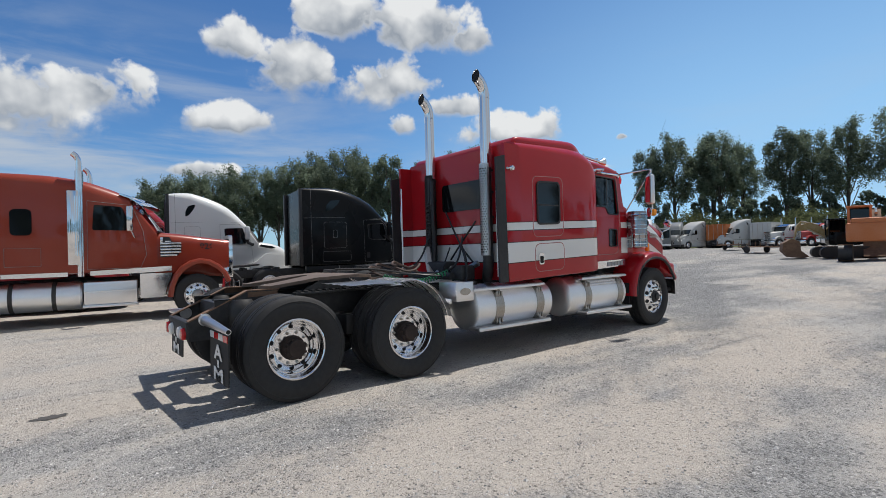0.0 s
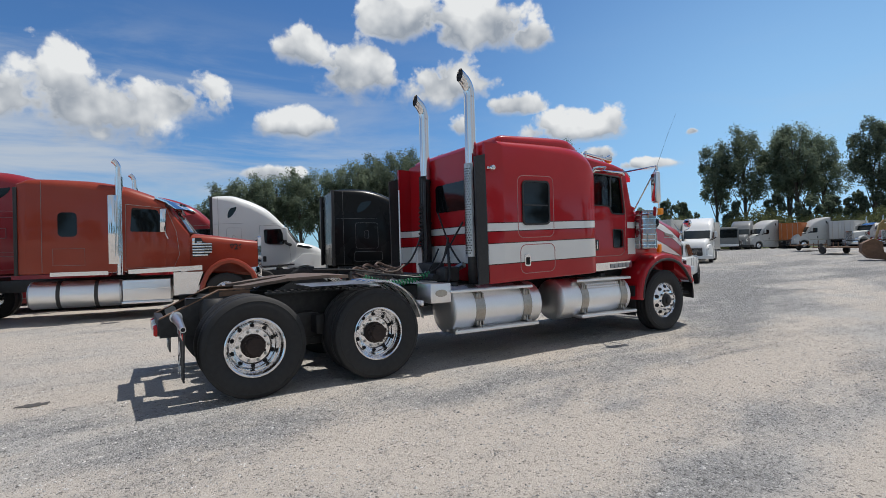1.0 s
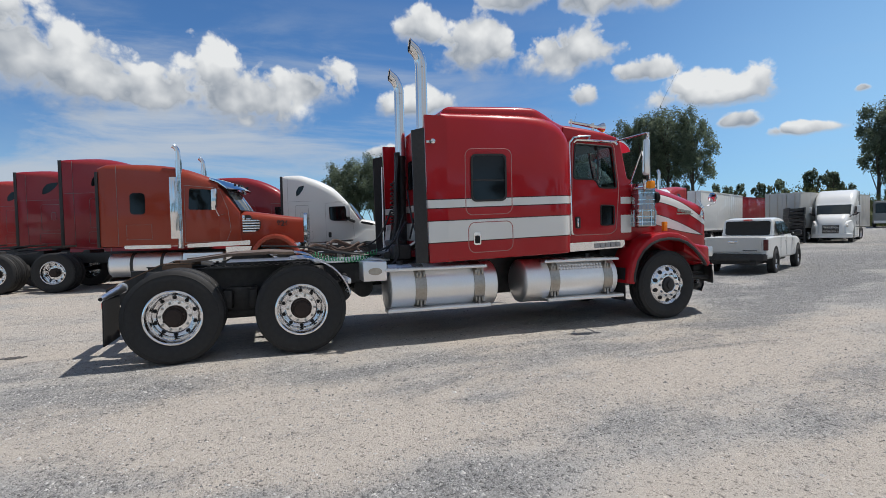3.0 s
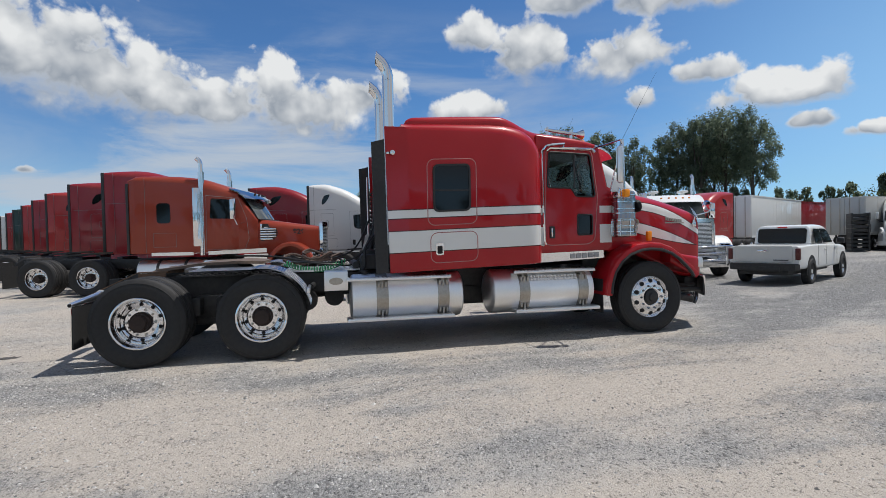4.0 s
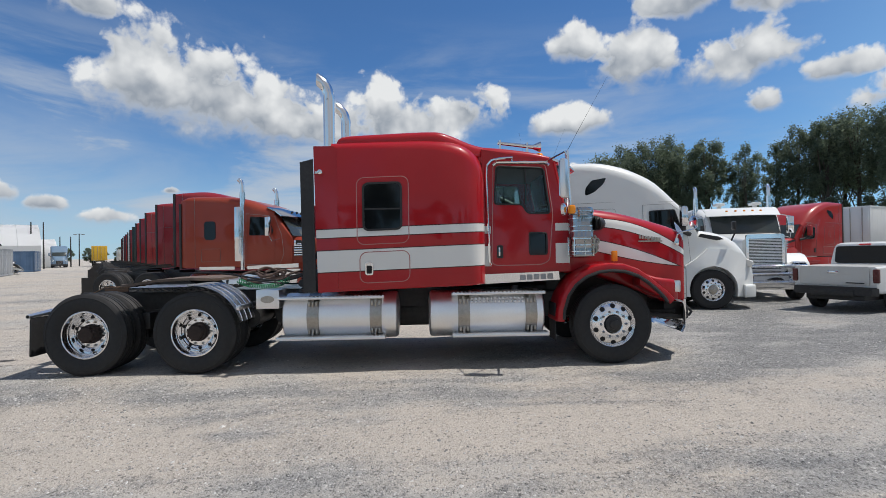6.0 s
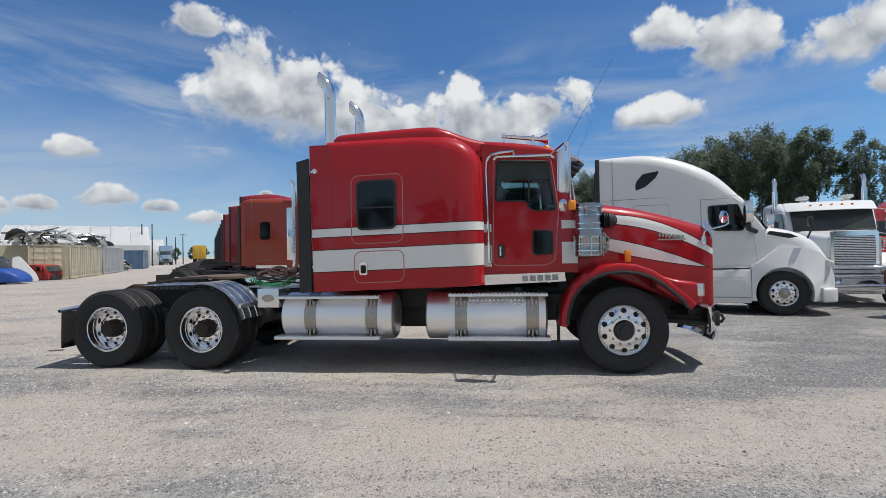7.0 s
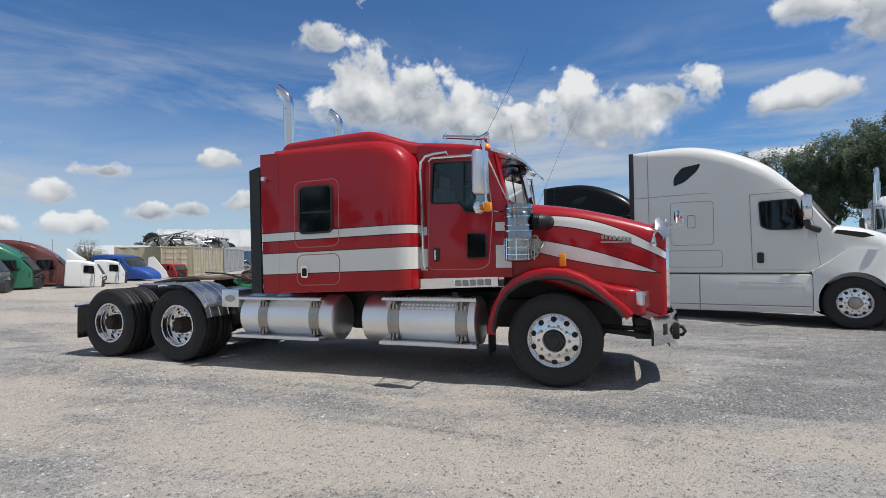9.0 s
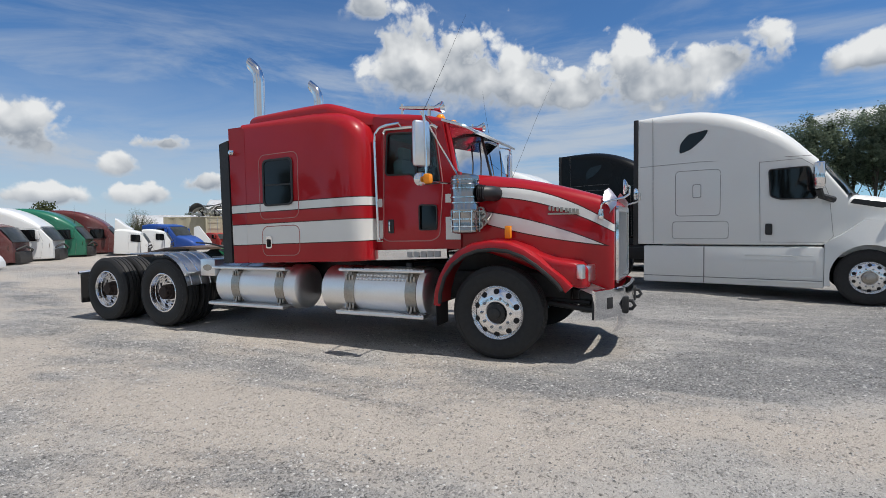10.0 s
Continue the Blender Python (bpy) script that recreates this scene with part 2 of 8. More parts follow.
def box(bm, x0, x1, y0, y1, z0, z1, bevel=0.0, m=None, seg=2):
    mat4 = Matrix.Translation(((x0 + x1) / 2, (y0 + y1) / 2, (z0 + z1) / 2)) @ Matrix.Diagonal((abs(x1 - x0), abs(y1 - y0), abs(z1 - z0), 1))
    r = bmesh.ops.create_cube(bm, size=1.0, matrix=(m @ mat4) if m else mat4)
    if bevel:
        es = list({e for v in r["verts"] for e in v.link_edges})
        bmesh.ops.bevel(bm, geom=es, offset=bevel, segments=seg, affect="EDGES", profile=0.5)


def frame_of(d):
    d = Vector(d).normalized()
    u = d.cross(Vector((0, 0, 1)) if abs(d.z) < 0.9 else Vector((1, 0, 0))).normalized()
    return u, d.cross(u)


def tube(bm, pts, r, n=8, cap=True, r_end=None):
    pts = [Vector(p) for p in pts]
    rings = []
    u = None
    for i, p in enumerate(pts):
        a = pts[i] - pts[i - 1] if i else pts[1] - pts[0]
        b = pts[i + 1] - pts[i] if i < len(pts) - 1 else a
        d = (a.normalized() + b.normalized()).normalized()
        if u is None:
            u, w = frame_of(d)
        else:
            u = (u - d * u.dot(d)).normalized()
            w = d.cross(u)
        rr = r if r_end is None else r + (r_end - r) * i / (len(pts) - 1)
        rings.append([bm.verts.new(p + rr * (math.cos(2 * math.pi * k / n) * u + math.sin(2 * math.pi * k / n) * w)) for k in range(n)])
    skin(bm, rings, cap)


def skin(bm, rings, cap=True, closed=True):
    n = len(rings[0])
    for a, b in zip(rings, rings[1:]):
        for k in range(n if closed else n - 1):
            try:
                bm.faces.new((a[k], a[(k + 1) % n], b[(k + 1) % n], b[k]))
            except ValueError:
                pass
    if cap and closed:
        for ring in (rings[0], rings[-1]):
            try:
                bm.faces.new(ring)
            except ValueError:
                pass


def cyl(bm, p0, p1, r, n=24):
    tube(bm, [p0, p1], r, n)


def spin(bm, prof, c, axis="y", n=48, closed=False):
    """A body of revolution round an axis through c; prof holds (radius, along)."""
    rings = []
    for i in range(n):
        a = 2 * math.pi * i / n
        ca, sa = math.cos(a), math.sin(a)
        ring = []
        for r, h in prof:
            q = {"y": (r * ca, h, r * sa), "x": (h, r * ca, r * sa), "z": (r * ca, r * sa, h)}[axis]
            ring.append(bm.verts.new((c[0] + q[0], c[1] + q[1], c[2] + q[2])))
        rings.append(ring)
    rings.append(rings[0])
    skin(bm, rings, cap=False, closed=closed)


def rrect(y0, y1, z0, z1, r, n=5, top=None):
    """A rounded rectangle of y and z; top: another radius for the upper corners."""
    out = []
    for cy, cz, a0, rr in ((y1, z1, 0, top), (y0, z1, 90, top), (y0, z0, 180, r), (y1, z0, 270, r)):
        rr = r if rr is None else rr
        rr = min(rr, abs(y1 - y0) / 2 - 1e-4, abs(z1 - z0) / 2 - 1e-4)
        oy, oz = cy + (-rr if cy == y1 else rr), cz + (-rr if cz == z1 else rr)
        for i in range(n + 1):
            a = radians(a0 + 90 * i / n)
            out.append((oy + rr * math.cos(a), oz + rr * math.sin(a)))
    return out


def loft(bm, sections, cap=True):
    """Sections: (x, y0, y1, z0, z1, lower radius, upper radius)."""
    rings = []
    for x, y0, y1, z0, z1, r, top in sections:
        rings.append([bm.verts.new((x, y, z)) for y, z in rrect(y0, y1, z0, z1, r, top=top)])
    skin(bm, rings, cap)


def fair(sections, steps=3):
    """Smooth in-between sections (Catmull-Rom)."""
    s = [np.array(k, float) for k in sections]
    out = []
    for i in range(len(s) - 1):
        a, b, c, d = s[max(i - 1, 0)], s[i], s[i + 1], s[min(i + 2, len(s) - 1)]
        for j in range(steps):
            t = j / steps
            out.append(tuple(0.5 * (2 * b + (c - a) * t + (2 * a - 5 * b + 4 * c - d) * t * t + (3 * b - a - 3 * c + d) * t ** 3)))
    out.append(tuple(s[-1]))
    return out


def plate(bm, outline, to, thick, holes=()):
    """A flat piece with real openings. outline, holes: 2D loops; to(u, v): place; thick: the vector to its other side."""
    edges = []
    for loop in (outline, *holes):
        vs = [bm.verts.new(to(u, v)) for u, v in loop]
        edges += [bm.edges.new((vs[i], vs[(i + 1) % len(vs)])) for i in range(len(vs))]
    r = bmesh.ops.triangle_fill(bm, use_beauty=True, use_dissolve=False, edges=edges)
    fs = [f for f in r["geom"] if isinstance(f, bmesh.types.BMFace)]
    e = bmesh.ops.extrude_face_region(bm, geom=fs, use_keep_orig=True)
    bmesh.ops.translate(bm, vec=thick, verts=[v for v in e["geom"] if isinstance(v, bmesh.types.BMVert)])


def rloop(u0, u1, v0, v1, r, n=4):
    return rrect(u0, u1, v0, v1, r, n)


def circle(cu, cv, r, n=16, r2=None):
    r2 = r if r2 is None else r2
    return [(cu + r * math.cos(2 * math.pi * i / n), cv + r2 * math.sin(2 * math.pi * i / n)) for i in range(n)]


def poly_round(pts, r, n=4):
    """Rounds the corners of a 2D polygon."""
    out = []
    N = len(pts)
    for i in range(N):
        p, a, b = Vector(pts[i]), Vector(pts[i - 1]), Vector(pts[(i + 1) % N])
        da, db = (a - p), (b - p)
        k = min(r, da.length * 0.45, db.length * 0.45)
        s, e = p + da.normalized() * k, p + db.normalized() * k
        for j in range(n + 1):
            t = j / n
            q = s * (1 - t) ** 2 + p * 2 * t * (1 - t) + e * t * t
            out.append((q.x, q.y))
    return out


def side(y):
    return lambda u, v: (u, y, v)

# ---- ground ----
def ramp01(x, a, b):
    t = min(1.0, max(0.0, (x - a) / (b - a)))
    return t * t * (3 - 2 * t)


def ground_z(x, y):
    z = -0.10 * ramp01(x, 8.0, 11.5) * ramp01(y, 3.0, 6.0)
    return z + 0.80 * ramp01(x, 38.0, 70.0)


# bands of loose grey stone: middle line as x, y pairs, half width, strength
SWATHS = [
    ([(-9.0, 2.6), (-2.0, 0.3), (0.0, -0.7), (2.1, -1.15), (4.5, -0.95), (7.4, -0.6), (10.0, 0.6), (16.0, 4.0)], 0.55, 0.62),
    ([(0.4, -4.4), (2.0, -3.5), (3.6, -3.25), (5.2, -3.35), (6.4, -3.15), (8.5, -3.3), (12.0, -2.6)], 0.55, 0.75),
    ([(2.6, -2.25), (3.4, -1.9), (4.9, -1.5), (6.0, -1.35)], 0.16, 0.45),
    ([(6.6, -1.2), (7.5, -0.7), (8.5, 0.4), (9.6, 2.0), (12.0, 5.0)], 0.50, 0.50),
    ([(7.0, 3.3), (9.0, 2.7), (12.0, 2.2), (16.0, 2.4)], 0.35, 0.45),
    ([(-6.0, -1.8), (-2.0, -2.2), (0.5, -2.9), (1.4, -3.6)], 0.30, 0.40),
    ([(11.0, -3.4), (17.0, -0.6), (24.0, 3.0), (34.0, 7.0)], 1.0, 0.45),
    ([(10.0, 0.6), (18.0, 5.2), (30.0, 10.5), (44.0, 14.0)], 1.3, 0.50)]


def band(x, y, line, wide):
    """How near a place lies to a line, from 0 to 1."""
    best = 9.0
    for (ax, ay), (bx, by) in zip(line, line[1:]):
        ux, uy = bx - ax, by - ay
        t = min(1.0, max(0.0, ((x - ax) * ux + (y - ay) * uy) / (ux * ux + uy * uy)))
        best = min(best, math.hypot(x - ax - t * ux, y - ay - t * uy))
    return math.exp(-(best / wide) ** 2)


def gravelly(x, y):
    """How much loose grey stone lies on the dust, from 0 to 1: swaths left by turning wheels."""
    n1 = noise.noise(Vector((x * 0.10 + 3, y * 0.75, 1.3)))
    u, w = 0.80 * x + 0.60 * y, -0.60 * x + 0.80 * y
    n2 = noise.noise(Vector((u * 0.11, w * 0.62, 7.7)))
    n3 = noise.noise(Vector((x * 0.55, y * 0.9, 4.1)))
    n4 = noise.noise(Vector((x * 1.3, y * 4.1, 9.4)))
    k = 0.20 + 0.35 * ramp01(y, 1.5, 4.5) * ramp01(x, 4.0, 8.0) + 0.30 * n1 + 0.25 * n2 + 0.22 * n3 + 0.16 * n4
    if -12 < x < 48 and -6 < y < 18:
        wob = 0.25 * noise.noise(Vector((x * 0.6, y * 0.6, 2.2)))
        for line, wide, strong in SWATHS:
            k += strong * band(x, y + wob, line, wide) * (0.75 + 0.5 * n4)
    return min(1.0, max(0.0, k))


def warp_of(ma, g, co):
    n = add_node(ma.node_tree, "ShaderNodeTexNoise")
    g.link(co, n.inputs["Vector"])
    n.inputs["Scale"].default_value = 60.0
    return g.v("SUBTRACT", n.outputs["Color"], (0.5, 0.5, 0.5))


def gravel_material():
    ma = bpy.data.materials.new("compacted_gravel")
    ma.use_nodes = True
    g = Graph(ma.node_tree)
    p = ma.node_tree.nodes["Principled BSDF"]
    co = add_node(ma.node_tree, "ShaderNodeTexCoord").outputs["Object"]
    at = add_node(ma.node_tree, "ShaderNodeAttribute")
    at.attribute_name = "gravelly"
    swath = at.outputs["Fac"]
    mid = g.noise(co, 2.6, 6.0, 0.7)
    patch = g.noise(co, 9.0, 5.0, 0.7)
    broad = g.noise(co, 0.22, 4.0, 0.6)
    fine = g.noise(co, 120.0, 3.0, 0.7)
    # streaks left by rolling wheels, along the two usual ways over the lot
    lines = g.noise(g.v("MULTIPLY", co, (0.30, 8.0, 1.0)), 1.0, 4.0, 0.6, 0.4)
    turn = add_node(ma.node_tree, "ShaderNodeMapping")
    g.link(co, turn.inputs["Vector"])
    turn.inputs["Rotation"].default_value = (0, 0, radians(-31))
    slant = g.noise(g.v("MULTIPLY", turn.outputs[0], (0.25, 5.0, 1.0)), 1.0, 4.0, 0.6, 0.4)
    bent = g.v("ADD", co, g.v("MULTIPLY", warp_of(ma, g, co), (0.014, 0.014, 0.0)))

    def chips(scale):
        vor = add_node(ma.node_tree, "ShaderNodeTexVoronoi")
        g.link(bent, vor.inputs["Vector"])
        vor.inputs["Scale"].default_value = scale
        sepc = add_node(ma.node_tree, "ShaderNodeSeparateColor")
        g.link(vor.outputs["Color"], sepc.inputs[0])
        dome = g.m("SUBTRACT", 1.0, g.m("MULTIPLY", vor.outputs["Distance"], 1.5), clamp=True)
        return sepc.outputs[0], sepc.outputs[1], dome

    r1, r2, dome1 = chips(46.0)
    q1, q2, dome2 = chips(105.0)
    f = g.m("ADD", g.m("MULTIPLY", swath, 0.95), g.m("ADD", g.m("MULTIPLY", g.m("SUBTRACT", mid, 0.5), 0.75), g.m("MULTIPLY", g.m("SUBTRACT", patch, 0.5), 0.8)))
    f = g.m("ADD", f, g.m("ADD", g.m("MULTIPLY", g.m("SUBTRACT", lines, 0.5), 0.6), g.m("MULTIPLY", g.m("SUBTRACT", slant, 0.5), 0.6)))
    f = g.ramp(f, 0.05, 1.0)
    tan = g.mix(g.ramp(g.m("ADD", broad, g.m("MULTIPLY", g.m("SUBTRACT", 0.28, swath), 0.45)), 0.36, 0.60), (0.366, 0.355, 0.336, 1), (0.412, 0.374, 0.330, 1))
    col = g.mix(f, tan, (0.240, 0.240, 0.238, 1))
    # single chips of limestone, more of them in the swaths
    on1 = g.m("GREATER_THAN", r1, g.m("SUBTRACT", 0.93, g.m("MULTIPLY", f, 0.55)))
    on2 = g.m("GREATER_THAN", q1, g.m("SUBTRACT", 0.80, g.m("MULTIPLY", f, 0.70)))
    chip = g.m("ADD", g.m("MULTIPLY", on1, g.m("MULTIPLY", g.m("SUBTRACT", r2, 0.54), 0.72)), g.m("MULTIPLY", on2, g.m("MULTIPLY", g.m("SUBTRACT", q2, 0.53), 0.70)))
    k = g.m("ADD", 0.74, g.m("ADD", g.m("MULTIPLY", fine, 0.68), chip))
    sc = g.v("SCALE", col)
    g.link(k, sc.node.inputs["Scale"])
    g.link(sc, p.inputs["Base Color"])
    p.inputs["Roughness"].default_value = 0.95
    p.inputs["Specular IOR Level"].default_value = 0.2
    stone = g.m("ADD", g.m("MULTIPLY", g.m("MULTIPLY", on1, dome1), 1.0), g.m("MULTIPLY", g.m("MULTIPLY", on2, dome2), 0.55))
    h = g.m("ADD", stone, g.m("ADD", g.m("MULTIPLY", fine, 0.45), g.m("MULTIPLY", patch, 1.5)))
    g.link(g.bump(h, 1.0, 0.019), p.inputs["Normal"])
    return ma


GRAVEL = gravel_material()


def spaced(lo, hi, near, far):
    """Grid lines, close together near the walk and wide apart far off."""
    out, x = [], lo
    while x < hi:
        out.append(x)
        d = 0.0 if near[0] <= x <= near[1] else min(abs(x - near[0]), abs(x - near[1]))
        x += max(0.16, 0.16 + 0.10 * d) if d < 3000 else far
    return out + [hi]


bm = bmesh.new()
xs, ys = spaced(-2500, 2500, (-6, 14), 300), spaced(-2500, 2500, (-8, 8), 300)
grid = []
for x in xs:
    col = []
    for y in ys:
        d = max(0.0, abs(x - 4) - 14, abs(y) - 12)
        amp = 0.018 * (1.0 - ramp01(d, 0, 8))
        z = ground_z(x, y) + amp * (noise.noise(Vector((x * 0.9, y * 0.9, 0))) + 0.6 * noise.noise(Vector((x * 2.7, y * 2.7, 3)))) - (0.03 * ramp01(d, 0, 8))
        z -= 0.008
        col.append(bm.verts.new((x, y, z)))
    grid.append(col)
for a, b in zip(grid, grid[1:]):
    for k in range(len(ys) - 1):
        bm.faces.new((a[k], b[k], b[k + 1], a[k + 1]))
gr_ob = tagged(part("ground", bm, GRAVEL, sharp=180), "pale grey compacted gravel lot with tyre tracks", "ground", kind="structure")

at_ = gr_ob.data.attributes.new("gravelly", "FLOAT", "POINT")
at_.data.foreach_set("value", [gravelly(v.co.x, v.co.y) for v in gr_ob.data.vertices])

# a dark oil spot on the lot
OIL = surface("oil_stain", (0.07, 0.065, 0.06), 0.8, var=0.3, fine=30)


def splotch(label, x, y, rx, ry, seed, ma):
    rn_ = random.Random(seed)
    bb = bmesh.new()
    n = 26
    ring = []
    for i in range(n):
        a = 2 * math.pi * i / n
        k = 0.65 + 0.5 * rn_.random()
        u, v = x + rx * k * math.cos(a), y + ry * k * math.sin(a)
        ring.append(bb.verts.new((u, v, ground_z(u, v) + 0.018 * (noise.noise(Vector((u * 0.9, v * 0.9, 0))) + 0.6 * noise.noise(Vector((u * 2.7, v * 2.7, 3)))) - 0.003)))
    bb.faces.new(ring)
    bmesh.ops.triangulate(bb, faces=bb.faces[:])
    tagged(part("ground_mark", bb, ma), label, "ground mark", kind="structure")


splotch("dark oil spot on the gravel", -1.89, 1.19, 0.16, 0.09, 9, OIL)

# ---- the red tractor ----
def striped_paint(name, red, bands, rakes=0.0, x0=0.0):
    """Red paint with white bands. bands: pairs of height curves (a, b, c) of x; rakes: the rise of the body along x."""
    ma = bpy.data.materials.new(name)
    ma.use_nodes = True
    g = Graph(ma.node_tree)
    p = ma.node_tree.nodes["Principled BSDF"]
    co = add_node(ma.node_tree, "ShaderNodeTexCoord").outputs["Object"]
    s = add_node(ma.node_tree, "ShaderNodeSeparateXYZ")
    g.link(co, s.inputs[0])
    x, z = s.outputs[0], s.outputs[2]
    n1, n2 = g.noise(co, 0.9, 3.0), g.noise(co, 60.0, 3.0)
    col = g.v("SCALE", red)
    g.link(g.m("ADD", 0.86, g.m("MULTIPLY", n1, 0.28)), col.node.inputs["Scale"])

    def curve(c, grow):
        u = g.m("SUBTRACT", x, x0)
        h = g.m("ADD", g.m("ADD", c[0] + grow, g.m("MULTIPLY", u, c[1])), g.m("MULTIPLY", g.m("MULTIPLY", u, u), c[2]))
        return h

    for lo, hi in bands:
        for grow, tone in ((0.012, (0.055, 0.006, 0.008, 1)), (0.0, (0.74, 0.74, 0.72, 1))):
            a = g.ramp(g.m("SUBTRACT", z, curve(lo, -grow)), -0.002, 0.002)
            b = g.ramp(g.m("SUBTRACT", curve(hi, grow), z), -0.002, 0.002)
            col = g.mix(g.m("MULTIPLY", a, b), col, tone)
    dust = g.m("MULTIPLY", g.ramp(g.m("ADD", g.m("MULTIPLY", n1, 0.7), g.m("MULTIPLY", n2, 0.3)), 0.45, 0.75), 0.03)
    col = g.mix(dust, col, (0.36, 0.31, 0.28, 1))
    g.link(col, p.inputs["Base Color"])
    g.link(g.m("ADD", 0.25, g.m("MULTIPLY", n1, 0.15)), p.inputs["Roughness"])
    p.inputs["Specular IOR Level"].default_value = 0.12
    p.inputs["Coat Weight"].default_value = 0.65
    p.inputs["Coat Roughness"].default_value = 0.05
    return ma


RED = (0.37, 0.008, 0.014)
RAKE = 0.029
body_bands = [((1.654, RAKE, 0), (1.754, RAKE, 0)), ((1.226, RAKE, 0), (1.488, RAKE, 0))]
SLEEPER_PAINT = striped_paint("sleeper_paint", RED, body_bands, x0=2.86)
hood_bands = [((1.77, -0.048, -0.20), (1.868, 0.024, -0.27)), ((1.45, -0.27, 0.07), (1.589, -0.17, -0.108))]
HOOD_PAINT = striped_paint("hood_paint", RED, hood_bands, x0=6.46)
RED_PAINT = striped_paint("red_paint", RED, [])

TRIM = surface("seam_trim", (0.50, 0.20, 0.19), 0.25, 0.35, coat=0.5, var=0.1)

R_T = 0.508


def wheel(parent, x, y, z, out, steer=False, near=True, dual=True, bright_hub=False):
    """A wheel whose outer face is at y; out: -1 faces the side of smaller y."""
    s = -out
    n = 56 if near else 24

    def sp(prof, c=(0, 0, 0), nn=n):
        b = bmesh.new()
        spin(b, [(r, s * h) for r, h in prof], c, "y", nn)
        return b

    if steer:
        rim = [(0.0, 0.02), (0.10, 0.015), (0.125, 0.0), (0.19, 0.002), (0.225, 0.02), (0.262, 0.045), (0.272, 0.075), (0.282, 0.05), (0.292, 0.03), (0.297, 0.034), (0.29, 0.09), (0.27, 0.25)]
    else:
        rim = [(0.0, 0.158), (0.135, 0.158), (0.172, 0.160), (0.180, 0.166), (0.200, 0.180), (0.226, 0.186), (0.236, 0.178), (0.243, 0.150), (0.247, 0.095), (0.250, 0.088), (0.256, 0.084), (0.262, 0.060), (0.270, 0.040), (0.274, 0.026), (0.284, 0.018), (0.296, 0.024), (0.298, 0.060), (0.27, 0.25)]
    wob = part("wheel", sp(rim), RIM, parent, "polished aluminium wheel")
    wob.location = (x, y, z)
    tyre = [(0.285, 0.05), (0.31, 0.022), (0.36, 0.004), (0.42, 0.0), (0.455, 0.008), (0.462, 0.004), (0.48, 0.014), (0.496, 0.022), (R_T, 0.034),
            (R_T, 0.07), (R_T - 0.014, 0.074), (R_T - 0.014, 0.084), (R_T, 0.088), (R_T + 0.002, 0.13), (R_T - 0.014, 0.134), (R_T - 0.014, 0.146), (R_T + 0.002, 0.15),
            (R_T, 0.19), (R_T - 0.014, 0.194), (R_T - 0.014, 0.204), (R_T, 0.208), (R_T, 0.246), (0.49, 0.262), (0.46, 0.274), (0.42, 0.28), (0.36, 0.276), (0.285, 0.24)]

    def lugged(shift):
        """Tyre with cross cuts between the tread blocks on driven wheels."""
        cuts = dual and near
        nn = 150 if cuts else n
        b = sp([(r, h + shift) for r, h in tyre], nn=nn)
        if cuts:
            b.verts.ensure_lookup_table()
            for v in b.verts:
                r = math.hypot(v.co.x, v.co.z)
                band = int((s * v.co.y - shift) / 0.062)
                if r > R_T - 0.016 and (v.index // len(tyre) + band) % 3 == 0:
                    v.co.x *= 1 - 0.013 / r
                    v.co.z *= 1 - 0.013 / r
        return b

    part("tyre", lugged(0.0), RUBBER, wob, "black truck tyre with worn tread")
    if dual:
        part("inner_tyre", lugged(0.31), RUBBER, wob, "inner twin tyre")
    if not near:
        return wob
    # hand holes as dark plugs coloured like their inner shade, nuts and hub
    face = 0.166 if not steer else 0.004
    hole = None
    for k in range(10):
        a = 2 * math.pi * (k + 0.5) / 10
        rr = 0.206 if not steer else 0.234
        if hole is None:
            b = bmesh.new()
            lean = 0.005 if not steer else 0.018
            ring = [b.verts.new(((0.027 if steer else 0.020) * math.cos(q), s * (lean * math.cos(q) - 0.005), (0.032 if steer else 0.023) * math.sin(q))) for q in [2 * math.pi * i / 14 for i in range(14)]]
            deep = [b.verts.new(v.co + Vector((0, s * 0.03, 0))) for v in ring]
            skin(b, [ring, deep], cap=True)
            hole = part("hole_shade", b, DARK, wob, "dark plug for the shade in a hand hole of the wheel disc")
            o = hole
        else:
            o = new("hole_shade", hole.data)
            o.parent = wob
        o.matrix_local = Matrix.Translation((rr * math.cos(a), s * (0.181 if not steer else 0.025), rr * math.sin(a))) @ Matrix.Rotation(-a, 4, "Y")
    rl = 0.152 if not steer else 0.163
    nut = None
    for k in range(10):
        a = 2 * math.pi * k / 10
        if nut is None:
            b = bmesh.new()
            spin(b, [(0.0, s * -0.035), (0.010, s * -0.033), (0.015, s * -0.02), (0.018, 0.0), (0.018, s * 0.006)], (0, 0, 0), "y", 8)
            nut = part("wheel_nut", b, BRIGHT if steer else STEEL, wob)
            o = nut
        else:
            o = new("wheel_nut", nut.data)
            o.parent = wob
        o.location = (rl * math.cos(a), s * face, rl * math.sin(a))
    if steer:
        hub = [(0.0, -0.060), (0.050, -0.060), (0.060, -0.054), (0.064, -0.03), (0.090, -0.024), (0.100, -0.016), (0.104, 0.006)]
        part("hub", sp(hub, nn=32), STEEL if bright_hub else FRAME, wob, "dull steel hub cap" if bright_hub else "black greasy hub cap")
    else:
        hub = [(0.0, 0.020), (0.078, 0.020), (0.088, 0.028), (0.090, 0.06), (0.104, 0.064), (0.108, 0.11), (0.118, 0.12), (0.122, 0.17)]
        hb_ = part("hub", sp(hub, nn=32), HUBRUST, wob, "rust-brown drive hub")
        stud = None
